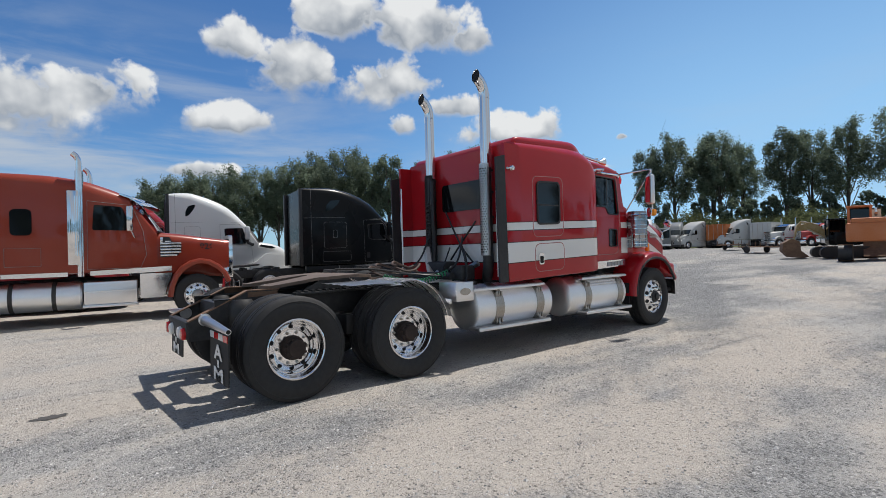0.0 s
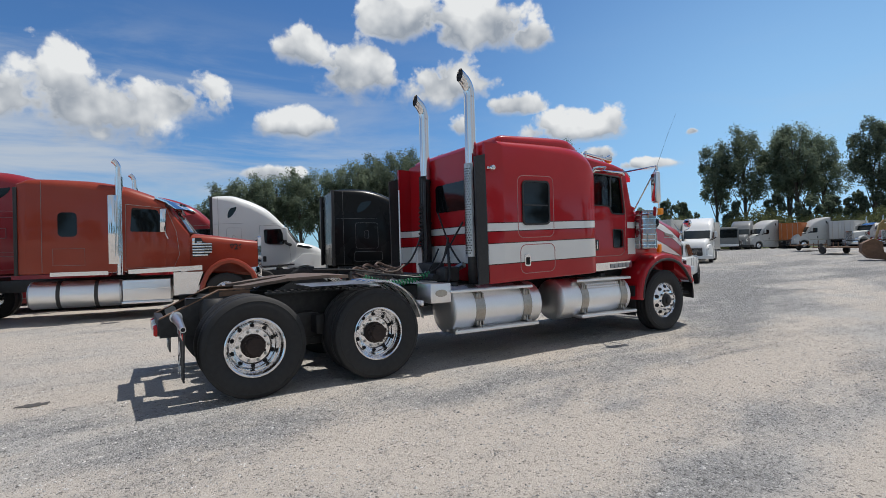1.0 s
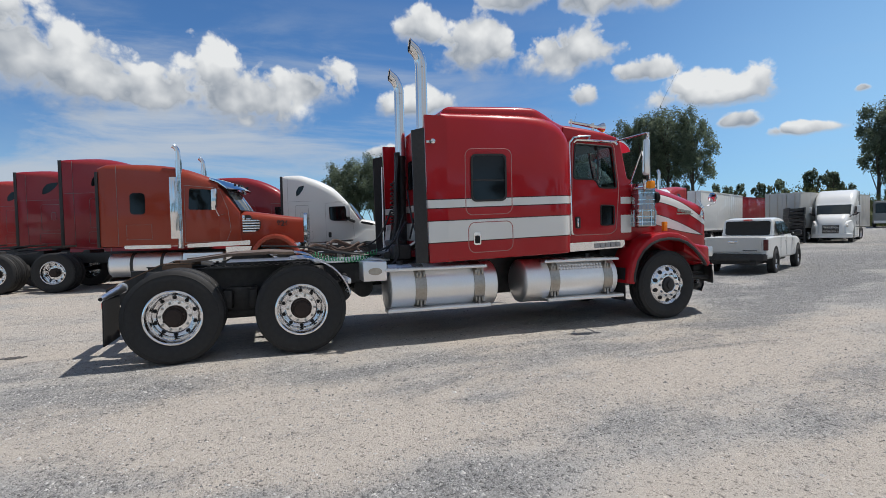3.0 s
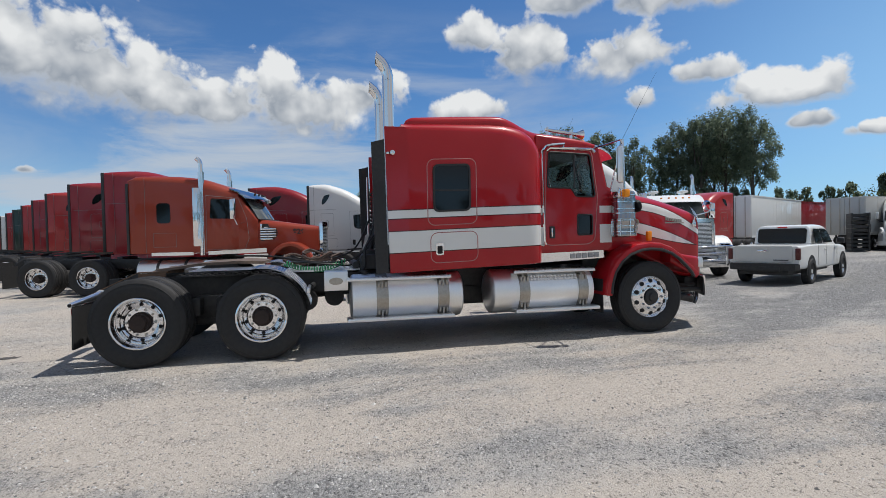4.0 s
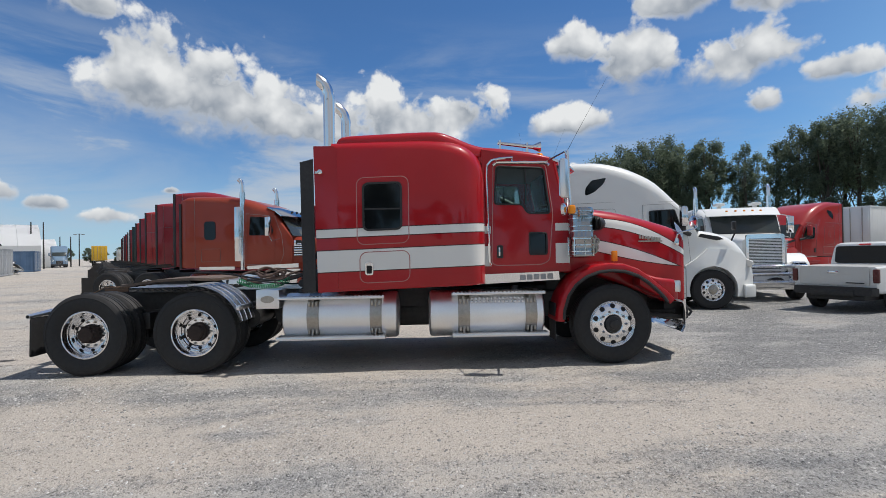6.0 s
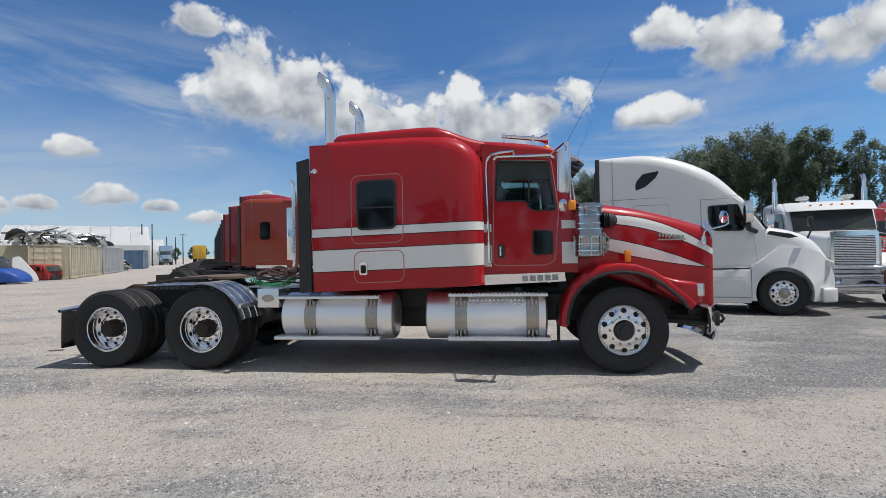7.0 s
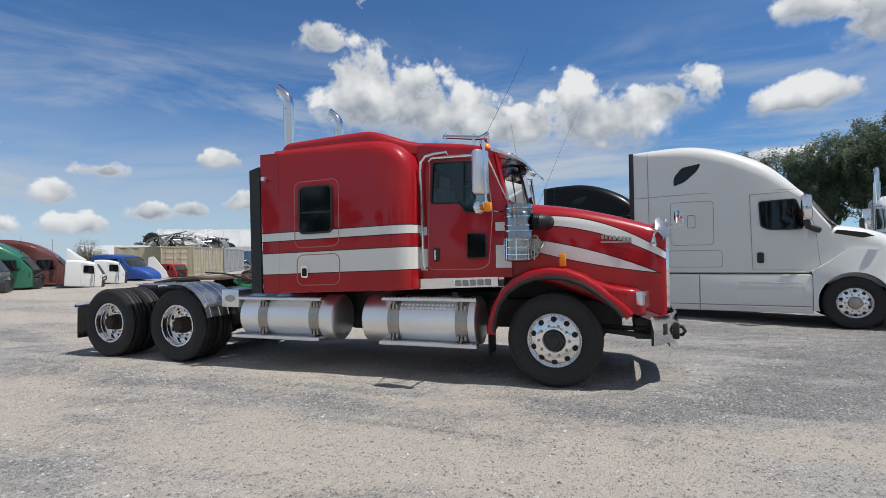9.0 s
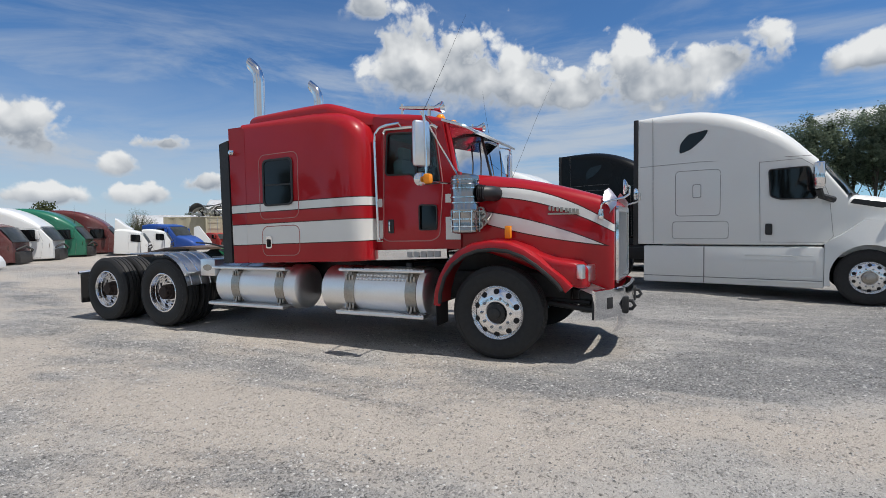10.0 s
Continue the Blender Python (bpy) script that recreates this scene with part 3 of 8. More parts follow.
        for k in range(8):
            a = 2 * math.pi * (k + 0.5) / 8
            if stud is None:
                b = bmesh.new()
                spin(b, [(0.0, s * 0.036), (0.013, s * 0.036), (0.017, s * 0.05), (0.017, s * 0.07)], (0, 0, 0), "y", 6)
                stud = part("hub_stud", b, HUBRUST, hb_)
                o = stud
            else:
                o = new("hub_stud", stud.data)
                o.parent = hb_
            o.location = (0.096 * math.cos(a), 0, 0.096 * math.sin(a))
    return wob


TC = 1.22                                    # middle of the tractor across
truck = thing("tractor_unit", "red conventional sleeper tractor with white stripes on gravel", "truck")


def both(f):
    """Calls f for the two sides: the place of a distance d in from the outer face, and the outward sign."""
    f(lambda d: d, -1)
    f(lambda d: 2 * TC - d, 1)


# wheels
for x in (0.0, 1.335):
    wheel(truck, x, 0.0, 0.502, -1)
    wheel(truck, x, 2 * TC, 0.502, 1)
wheel(truck, 6.605, 0.055, 0.502, -1, steer=True, dual=False)
wheel(truck, 6.605, 2 * TC - 0.055, 0.502, 1, steer=True, dual=False)

# chassis rails
for yy in (TC - 0.43, TC + 0.43):
    b = bmesh.new()
    s = 1 if yy < TC else -1
    box(b, -0.55, 7.45, yy - 0.004, yy + 0.004, 0.70, 0.97)
    box(b, -0.55, 7.45, yy - 0.004, yy + s * 0.085, 0.962, 0.972)
    box(b, -0.55, 7.45, yy - 0.004, yy + s * 0.085, 0.698, 0.708)
    part("frame_rail", b, FRAME, truck, "black steel frame rail")
b = bmesh.new()
for x in (-0.45, 0.66, 2.15, 3.0, 4.1, 5.2):
    box(b, x - 0.05, x + 0.05, TC - 0.43, TC + 0.43, 0.74, 0.93, 0.01)
pieces("crossmember", b, FRAME, truck)
# axles and brake chambers
for x in (0.0, 1.335):
    b = bmesh.new()
    cyl(b, (x, 0.2, 0.502), (x, 2 * TC - 0.2, 0.502), 0.075, 16)
    spin(b, [(0.0, -0.2), (0.12, -0.19), (0.2, -0.08), (0.22, 0.0), (0.2, 0.08), (0.1, 0.2), (0.0, 0.2)], (x, TC, 0.502), "x", 20)
    part("axle", b, FRAME, truck, "dirty drive axle")
    for yy in (TC - 0.62, TC + 0.62):
        b = bmesh.new()
        cyl(b, (x - 0.34, yy, 0.56), (x - 0.16, yy, 0.56), 0.095, 18)
        spin(b, [(0.0, 0.0), (0.13, 0.0), (0.145, 0.05), (0.14, 0.2), (0.1, 0.26), (0.0, 0.26)], (x - 0.28 + (0.5 if x > 1 else 0.0), yy + (0.2 if yy < TC else -0.2), 0.70), "z", 18)
        part("brake_chamber", b, FRAME, truck)
b = bmesh.new()
cyl(b, (6.605, 0.3, 0.47), (6.605, 2 * TC - 0.3, 0.47), 0.06, 12)
part("front_axle", b, FRAME, truck)
b = bmesh.new()
box(b, 5.9, 6.9, 0.75, 1.7, 0.62, 1.4, 0.05)
box(b, 5.6, 7.3, 0.62, 0.72, 0.55, 0.9, 0.03)
part("engine", b, FRAME, truck, "dark engine block")

# suspension between the drive axles, filled in unseen to keep the gap dark
for yy in (TC - 0.50, TC + 0.50):
    b = bmesh.new()
    box(b, -0.25, 1.62, yy - 0.06, yy + 0.06, 0.36, 0.46, 0.02)
    box(b, 0.50, 0.84, yy - 0.07, yy + 0.07, 0.44, 0.74, 0.02)
    part("walking_beam", b, FRAME, truck, "dirty suspension beam")
for x in (0.36, 0.98, 1.72):
    for yy in (TC - 0.58, TC + 0.58):
        b = bmesh.new()
        spin(b, [(0.0, 0.44), (0.12, 0.44), (0.15, 0.50), (0.13, 0.56), (0.15, 0.62), (0.12, 0.70), (0.0, 0.70)], (x, yy, 0), "z", 16)
        part("air_bag", b, RUBBER, truck, "black air spring")
b = bmesh.new()
cyl(b, (0.2, TC, 0.56), (3.4, TC, 0.72), 0.06, 12)
part("drive_shaft", b, FRAME, truck)
for x in (0.52, 0.80):
    b = bmesh.new()
    box(b, x - 0.05, x + 0.05, 0.45, 2 * TC - 0.45, 0.50, 0.72, 0.02)
    part("torque_member", b, FRAME, truck)
for x, yy in ((1.85, 0.85), (1.85, 1.6), (2.2, 1.2)):
    b = bmesh.new()
    cyl(b, (x, yy - 0.3, 0.62), (x, yy + 0.3, 0.62), 0.13, 18)
    part("air_reservoir", b, FRAME, truck, "black air reservoir")
b = bmesh.new()
box(b, 3.6, 5.6, TC - 0.35, TC + 0.35, 0.42, 0.95, 0.08)
part("gearbox", b, FRAME, truck, "dark gearbox and engine sump")
# sleeper
b = bmesh.new()
SL = [  # x, inset, bottom, top, radii
    (3.06, 0.0, 0.982, 2.845, 0.03, 0.07), (3.2, 0.0, 0.985, 2.85, 0.03, 0.09), (4.2, 0.0, 1.015, 2.885, 0.03, 0.14),
    (4.55, 0.0, 1.025, 2.87, 0.03, 0.18), (4.74, 0.005, 1.03, 2.81, 0.03, 0.2), (4.86, 0.03, 1.035, 2.73, 0.03, 0.22), (4.94, 0.09, 1.04, 2.64, 0.03, 0.22), (4.985, 0.2, 1.04, 2.52, 0.03, 0.22)]
loft(b, [(x, -0.02 + i, 2 * TC + 0.02 - i, z0, z1, r, t) for x, i, z0, z1, r, t in fair(SL, 2)])
part("sleeper", b, SLEEPER_PAINT, truck, "red sleeper box with two white stripes")
b = bmesh.new()
loft(b, fair([(3.10, 0.10, 2.34, 2.78, 2.85, 0.02, 0.02), (3.17, 0.075, 2.365, 2.80, 2.935, 0.02, 0.05), (3.4, 0.06, 2.38, 2.80, 2.96, 0.02, 0.07), (4.25, 0.06, 2.38, 2.83, 3.0, 0.02, 0.1), (4.5, 0.08, 2.36, 2.8, 2.975, 0.02, 0.12), (4.8, 0.2, 2.24, 2.7, 2.88, 0.02, 0.12), (5.0, 0.3, 2.14, 2.7, 2.84, 0.02, 0.1)], 3))
part("roof_cap", b, RED_PAINT, truck, "raised red roof moulding")


def sleeper_side(d, o):
    bb = bmesh.new()
    plate(bb, [(2.88, 0.977), (3.13, 0.984), (3.13, 2.76), (3.09, 2.80), (2.845, 2.80), (2.842, 2.77)], side(d(-0.0225)), (0, -o * 0.05, 0))
    part("side_wing", bb, SLEEPER_PAINT, truck, "red side wing behind the sleeper")
    y = d(-0.02)
    to = side(y)
    tilt = lambda u, v: (u, y, v + RAKE * (u - 3.7))
    # pressed seams round the window panel and the lower locker door
    for name, loop in (("window_panel_seam", rloop(3.37, 4.015, 1.575, 2.41, 0.09)), ("locker_door_seam", rloop(3.40, 4.02, 1.095, 1.478, 0.09))):
        bb = bmesh.new()
        tube(bb, [(u, y, v + RAKE * (u - 3.7)) for u, v in loop + loop[:1]], 0.006, 6, cap=False)
        part(name, bb, TRIM, truck)
    bb = bmesh.new()
    plate(bb, rloop(3.44, 3.935, 1.74, 2.345, 0.07), lambda u, v: (u, y + o * 0.004, v + RAKE * (u - 3.7)), (0, o * 0.016, 0), [rloop(3.465, 3.91, 1.765, 2.32, 0.055)])
    wf = part("sleeper_window", bb, BLACK, truck, "black rubber window frame")
    bb = bmesh.new()
    plate(bb, rloop(3.465, 3.91, 1.765, 2.32, 0.055), lambda u, v: (u, y + o * 0.006, v + RAKE * (u - 3.7)), (0, o * 0.004, 0))
    part("pane", bb, DARKPANE, wf, "dark tinted pane")
    bb = bmesh.new()
    box(bb, 3.47, 3.905, min(y, y + o * 0.013), max(y, y + o * 0.013), 2.00, 2.02)
    part("window_bar", bb, BLACK, wf)
    bb = bmesh.new()
    plate(bb, rloop(3.465, 3.565, 1.185, 1.345, 0.025), lambda u, v: (u, y + o * 0.002, v), (0, o * 0.012, 0))
    lt = part("locker_latch", bb, CHROME, truck, "chrome locker latch")
    bb = bmesh.new()
    plate(bb, rloop(3.482, 3.548, 1.205, 1.305, 0.015), lambda u, v: (u, y + o * 0.014, v), (0, o * 0.004, 0))
    box(bb, 3.505, 3.53, min(y + o * 0.02, y + o * 0.03), max(y + o * 0.02, y + o * 0.03), 1.235, 1.30, 0.003)
    part("keyhole", bb, DARK, lt)
    # marker lamp
    bb = bmesh.new()
    spin(bb, [(0.0, o * 0.075), (0.03, o * 0.07), (0.04, o * 0.045), (0.035, o * 0.02), (0.02, 0.0)], (2.93, y, 2.47), "y", 16)
    box(bb, 2.86, 2.94, min(y, y + o * 0.02), max(y, y + o * 0.02), 2.455, 2.485, 0.004)
    part("marker_lamp", bb, CHROME, truck, "chrome bullet lamp")
    # black side extender behind the sleeper
    bb = bmesh.new()
    plate(bb, [(2.70, 0.98), (2.855, 0.98), (2.835, 2.64), (2.675, 2.60)], side(d(-0.035)), (0, -o * 0.03, 0))
    part("side_extender", bb, BLACK, truck, "black rubber side extender")
    # grab bar behind the sleeper
    bb = bmesh.new()
    tube(bb, [(2.80, d(0.10), 2.45), (2.80, d(0.10), 1.05)], 0.012, 8)
    part("grab_bar", bb, ALU, truck)


DARKPANE = surface("dark_pane", (0.006, 0.007, 0.008), 0.06, coat=0.45, var=0.1, rvar=0.02)
both(sleeper_side)
b = bmesh.new()
plate(b, rloop(0.60, 1.55, 2.0, 2.42, 0.06), lambda u, v: (3.056, u, v), (-0.02, 0, 0))
part("rear_window", b, DARKPANE, truck, "dark rear sleeper window")

# cab: doors with real window openings, roof, cowl
def cab_side(d, o):
    y = d(0.27)
    bb = bmesh.new()
    win = poly_round([(5.13, 2.075), (5.50, 2.068), (5.565, 1.95), (5.865, 1.945), (5.785, 2.545), (5.16, 2.575)], 0.05)
    low = poly_round([(5.585, 1.405), (5.815, 1.41), (5.815, 1.69), (5.585, 1.70)], 0.03)
    plate(bb, [(4.97, 1.16), (6.12, 1.18), (6.12, 2.06), (6.02, 2.10), (5.90, 2.66), (5.55, 2.70), (4.97, 2.80)], side(y), (0, -o * 0.05, 0), [win, low])
    part("cab_side", bb, CAB_PAINT, truck, "red cab side")
    seam = poly_round([(5.085, 1.30), (5.15, 1.27), (5.75, 1.275), (5.85, 1.33), (5.90, 1.95), (5.81, 2.60), (5.12, 2.62)], 0.06)
    bb = bmesh.new()
    tube(bb, [(u, y + o * 0.002, v) for u, v in seam + seam[:1]], 0.007, 6, cap=False)
    dr = part("door_seal", bb, TRIM, truck, "light red door seam")
    bb = bmesh.new()
    plate(bb, win, side(y - o * 0.02), (0, -o * 0.004, 0))
    part("door_window", bb, GLASS, truck, "clear side window")
    bb = bmesh.new()
    plate(bb, low, side(y - o * 0.02), (0, -o * 0.004, 0))
    part("peep_window", bb, DARKPANE, truck, "small dark window low in the door")
    bb = bmesh.new()
    tube(bb, [(u, y + o * 0.004, v) for u, v in win + win[:1]], 0.012, 6, cap=False)
    tube(bb, [(u, y + o * 0.004, v) for u, v in low + low[:1]], 0.010, 6, cap=False)
    box(bb, 5.535, 5.555, min(y, y + o * 0.004), max(y, y + o * 0.004), 2.07, 2.55)
    part("window_rubber", bb, BLACK, truck)
    bb = bmesh.new()
    plate(bb, rloop(5.155, 5.235, 1.365, 1.535, 0.02), side(y + o * 0.002), (0, o * 0.01, 0))
    hd = part("door_handle", bb, BLACK, truck, "black door handle cup")
    bb = bmesh.new()
    box(bb, 5.172, 5.195, min(y + o * 0.012, y + o * 0.03), max(y + o * 0.012, y + o * 0.03), 1.39, 1.51, 0.006)
    part("grip", bb, CHROME, hd)
    # long chrome grab handle
    bb = bmesh.new()
    z = d(0.20)
    tube(bb, [(5.07, d(0.26), 1.29), (5.065, z, 1.29), (5.05, z, 1.33), (5.02, z, 2.45), (5.03, z, 2.57), (5.09, z, 2.64), (5.2, z, 2.665), (5.36, z, 2.675), (5.37, d(0.26), 2.64)], 0.017, 8)
    cyl(bb, (5.035, d(0.27), 2.05), (5.035, z, 2.05), 0.012, 8)
    part("grab_handle", bb, CHROME, truck, "long chrome grab handle")
    bb = bmesh.new()
    tube(bb, [(5.12, y + o * 0.02, 2.585), (5.16, y + o * 0.035, 2.62), (5.8, y + o * 0.035, 2.615), (5.85, y + o * 0.02, 2.58)], 0.022, 8)
    part("window_visor", bb, CHROME, truck, "chrome window vent shade")
    # polished kick panel with marker lamps
    bb = bmesh.new()
    plate(bb, [(4.99, 1.035), (5.965, 1.075), (5.955, 1.185), (4.985, 1.16)], side(d(0.22)), (0, -o * 0.05, 0))
    kp = part("kick_panel", bb, CHROME, truck, "polished steel kick panel")
    bb = bmesh.new()
    for u in (5.48, 5.57, 5.66, 5.75, 5.84):
        plate(bb, rloop(u - 0.035, u + 0.035, 1.075 + 0.03 * (u - 5.4), 1.145 + 0.03 * (u - 5.4), 0.008), side(d(0.218)), (0, o * 0.012, 0))
    pieces("marker_lamp", bb, GREY, kp, "small grey lamp")
    # mirror
    ym = d(-0.30)
    turn = Matrix.Translation((5.915, ym, 0)) @ Matrix.Rotation(radians(o * 34), 4, "Z") @ Matrix.Translation((-5.915, -ym, 0))
    bb = bmesh.new()
    box(bb, 5.875, 5.955, ym - 0.095, ym + 0.095, 2.08, 2.56, 0.03, turn)
    mr = part("mirror", bb, ALU, truck, "tall bright door mirror")
    bb = bmesh.new()
    box(bb, 5.868, 5.874, ym - 0.08, ym + 0.08, 2.11, 2.53, 0, turn)
    part("mirror_glass", bb, MIRROR, mr)
    bb = bmesh.new()
    spin(bb, [(0.0, 0.04), (0.05, 0.036), (0.072, 0.02), (0.076, 0.0), (0.0, -0.005)], (5.88, ym, 1.95), "x", 20)
    bb.transform(turn)
    part("convex_mirror", bb, CHROME, mr, "round convex mirror")
    bb = bmesh.new()
    tube(bb, [(5.80, y, 2.62), (5.92, ym, 2.65), (5.95, ym, 2.6)], 0.014, 8)
    tube(bb, [(5.95, ym, 2.66), (5.97, ym, 2.05), (5.98, ym, 1.92), (6.05, y, 1.93)], 0.014, 8)
    tube(bb, [(5.93, ym, 2.62), (6.10, y, 2.0)], 0.011, 8)
    pieces("mirror_arm", bb, CHROME, mr)
    bb = bmesh.new()
    box(bb, 5.95, 6.03, ym - 0.045, ym + 0.045, 1.895, 2.0, 0.02)
    part("turn_lamp", bb, AMBER, mr, "amber turn lamp")
    # A pillar
    bb = bmesh.new()
    tube(bb, [(6.05, d(0.31), 2.04), (5.93, d(0.33), 2.64)], 0.03, 8)
    part("pillar", bb, RED_PAINT, truck)
    # air cleaner
    yc = d(0.14)
    bb = bmesh.new()
    spin(bb, [(0.0, 1.36), (0.12, 1.36), (0.16, 1.375), (0.165, 1.40), (0.160, 1.42), (0.160, 1.60), (0.165, 1.61), (0.165, 1.63), (0.160, 1.64), (0.160, 1.86), (0.166, 1.865), (0.166, 1.90), (0.158, 1.91), (0.158, 1.98), (0.15, 2.0), (0.0, 2.005)], (6.23, yc, 0), "z", 32)
    ac = part("air_cleaner", bb, BRIGHT, truck, "polished chrome air cleaner canister")
    bb = bmesh.new()
    for z in (1.44, 1.52, 1.60, 1.70, 1.76, 1.86, 1.95):
        spin(bb, [(0.163, z - 0.008), (0.170, z - 0.006), (0.170, z + 0.006), (0.163, z + 0.008)], (6.23, yc, 0), "z", 32)
    for a in range(0, 360, 45):
        tube(bb, [(6.23 + 0.168 * math.cos(radians(a)), yc + 0.168 * math.sin(radians(a)), 1.38), (6.23 + 0.168 * math.cos(radians(a)), yc + 0.168 * math.sin(radians(a)), 1.62)], 0.006, 6)
    pieces("band", bb, CHROME, ac)
    bb = bmesh.new()
    tube(bb, [(6.38, yc, 1.80), (6.45, d(0.17), 1.80), (6.5, d(0.24), 1.80), (6.52, d(0.42), 1.80)], 0.085, 16)
    for k in range(4):
        tube(bb, [(6.40 + 0.02 * k, yc, 1.80), (6.405 + 0.02 * k, yc, 1.80)], 0.10 - 0.004 * k, 16)
    part("intake_hose", bb, HOSE, ac, "black rubber intake elbow")
    bb = bmesh.new()
    for k in range(5):
        spin(bb, [(0.03, -0.02), (0.045, -0.02), (0.045, 0.02), (0.03, 0.02)], (6.40 + 0.03 * (k % 2), d(0.15 + 0.03 * (k % 3)), 1.45 + 0.04 * k), "y", 12)
    tube(bb, [(6.36, yc, 1.42), (6.44, d(0.2), 1.46), (6.48, d(0.3), 1.58)], 0.018, 8)
    part("bracket", bb, STEEL, ac)


CAB_PAINT = striped_paint("cab_paint", RED, [], x0=2.86)
both(cab_side)
b = bmesh.new()
for x0, x1 in ((4.975, 5.075), (5.93, 6.115)):
    for yy, o in ((0.27, -1), (2 * TC - 0.27, 1)):
        for z0, z1 in ((1.69, 1.79), (1.262, 1.525)):
            box(b, x0, x1, yy + o * 0.002, yy + o * 0.005, z0 + RAKE * (x0 - 4.97), z1 + RAKE * (x0 - 4.97))
pieces("stripe", b, surface("white_decal", (0.74, 0.74, 0.72), 0.3, coat=0.5, var=0.04), truck, "white decal stripe")
b = bmesh.new()
CY0, CY1 = 0.27, 2 * TC - 0.27
loft(b, fair([(4.9, CY0 + 0.02, CY1 - 0.02, 2.62, 2.86, 0.02, 0.16), (5.3, CY0, CY1, 2.62, 2.815, 0.02, 0.14), (5.65, CY0, CY1, 2.62, 2.76, 0.02, 0.12), (5.88, CY0 + 0.02, CY1 - 0.02, 2.62, 2.70, 0.02, 0.05), (5.96, CY0 + 0.05, CY1 - 0.05, 2.63, 2.665, 0.01, 0.015)], 3))
part("cab_roof", b, RED_PAINT, truck, "red cab roof")
b = bmesh.new()
loft(b, [(5.88, CY0 + 0.02, CY1 - 0.02, 2.66, 2.70, 0.01, 0.015), (6.04, CY0 + 0.05, CY1 - 0.05, 2.61, 2.65, 0.01, 0.015), (6.16, CY0 + 0.10, CY1 - 0.10, 2.565, 2.60, 0.01, 0.012), (6.24, CY0 + 0.16, CY1 - 0.16, 2.515, 2.545, 0.01, 0.012)])
part("sun_visor", b, CHROME, truck, "stainless outside sun visor")
b = bmesh.new()
for yy in (0.48, 0.85, TC, 1.6, 1.97):
    spin(b, [(0.0, 0.06), (0.035, 0.055), (0.055, 0.03), (0.06, 0.0)], (5.78, yy, 2.725), "z", 14)
pieces("roof_marker", b, AMBER, truck, "amber roof marker lamp")
for yy in (0.5, 1.94):
    b = bmesh.new()
    tube(b, [(5.22, yy, 2.93), (5.72, yy, 2.87)], 0.022, 10, r_end=0.03)
    spin(b, [(0.03, 0.0), (0.075, 0.10), (0.07, 0.10), (0.0, 0.0)], (5.70, yy, 2.872), "x", 16)
    cyl(b, (5.25, yy, 2.80), (5.25, yy, 2.97), 0.018, 8)
    cyl(b, (5.62, yy, 2.75), (5.62, yy, 2.93), 0.022, 8)
    part("air_horn", b, CHROME, truck, "chrome roof horn")
# windscreen halves
b = bmesh.new()
for ya, yb in ((CY0 + 0.05, TC - 0.012), (TC + 0.012, CY1 - 0.05)):
    vs = [b.verts.new(q) for q in ((6.10, ya, 2.045), (6.16 if ya < TC else 6.16, yb, 2.06), (6.02, yb, 2.64), (5.96, ya, 2.63))] if ya < TC else [b.verts.new(q) for q in ((6.16, ya, 2.06), (6.10, yb, 2.045), (5.96, yb, 2.63), (6.02, ya, 2.64))]
    b.faces.new(vs)
pieces("windscreen", b, SCREENGLASS, truck, "flat windscreen half")
b = bmesh.new()
tube(b, [(6.165, TC, 2.05), (6.02, TC, 2.65)], 0.016, 8)
tube(b, [(6.10, CY0 + 0.04, 2.045), (6.165, TC, 2.06), (6.10, CY1 - 0.04, 2.045)], 0.016, 8)
for yy in (0.75, 1.55):
    tube(b, [(6.19, yy, 2.05), (6.15, yy + 0.12, 2.25), (6.10, yy + 0.2, 2.48)], 0.009, 6)
part("windscreen_rubber", b, BLACK, truck)
# inside
LINING = surface("grey_lining", (0.16, 0.155, 0.15), 0.8, var=0.15)
b = bmesh.new()
for yy in (0.72, 1.72):
    box(b, 5.15, 5.6, yy - 0.24, yy + 0.24, 1.55, 1.72, 0.05)
    box(b, 5.08, 5.24, yy - 0.22, yy + 0.22, 1.7, 2.3, 0.06)
    box(b, 5.1, 5.2, yy - 0.12, yy + 0.12, 2.3, 2.46, 0.04)
part("seat", b, GREY, truck, "grey cloth cab seats")
b = bmesh.new()
box(b, 5.75, 6.08, CY0 + 0.08, CY1 - 0.08, 1.45, 2.02, 0.05)
box(b, 4.98, 6.05, CY0 + 0.06, CY1 - 0.06, 1.2, 1.26)
box(b, 5.0, 5.95, CY0 + 0.06, CY1 - 0.06, 2.585, 2.615)
part("dashboard", b, LINING, truck, "dark dashboard and cab lining")
b = bmesh.new()
ring = [(5.66 + 0.06 * math.cos(a), 1.72 + 0.22 * math.sin(a), 1.98 + 0.2 * math.cos(a)) for a in [2 * math.pi * i / 24 for i in range(25)]]
tube(b, ring, 0.014, 6, cap=False)
part("steering_wheel", b, DARK, truck)

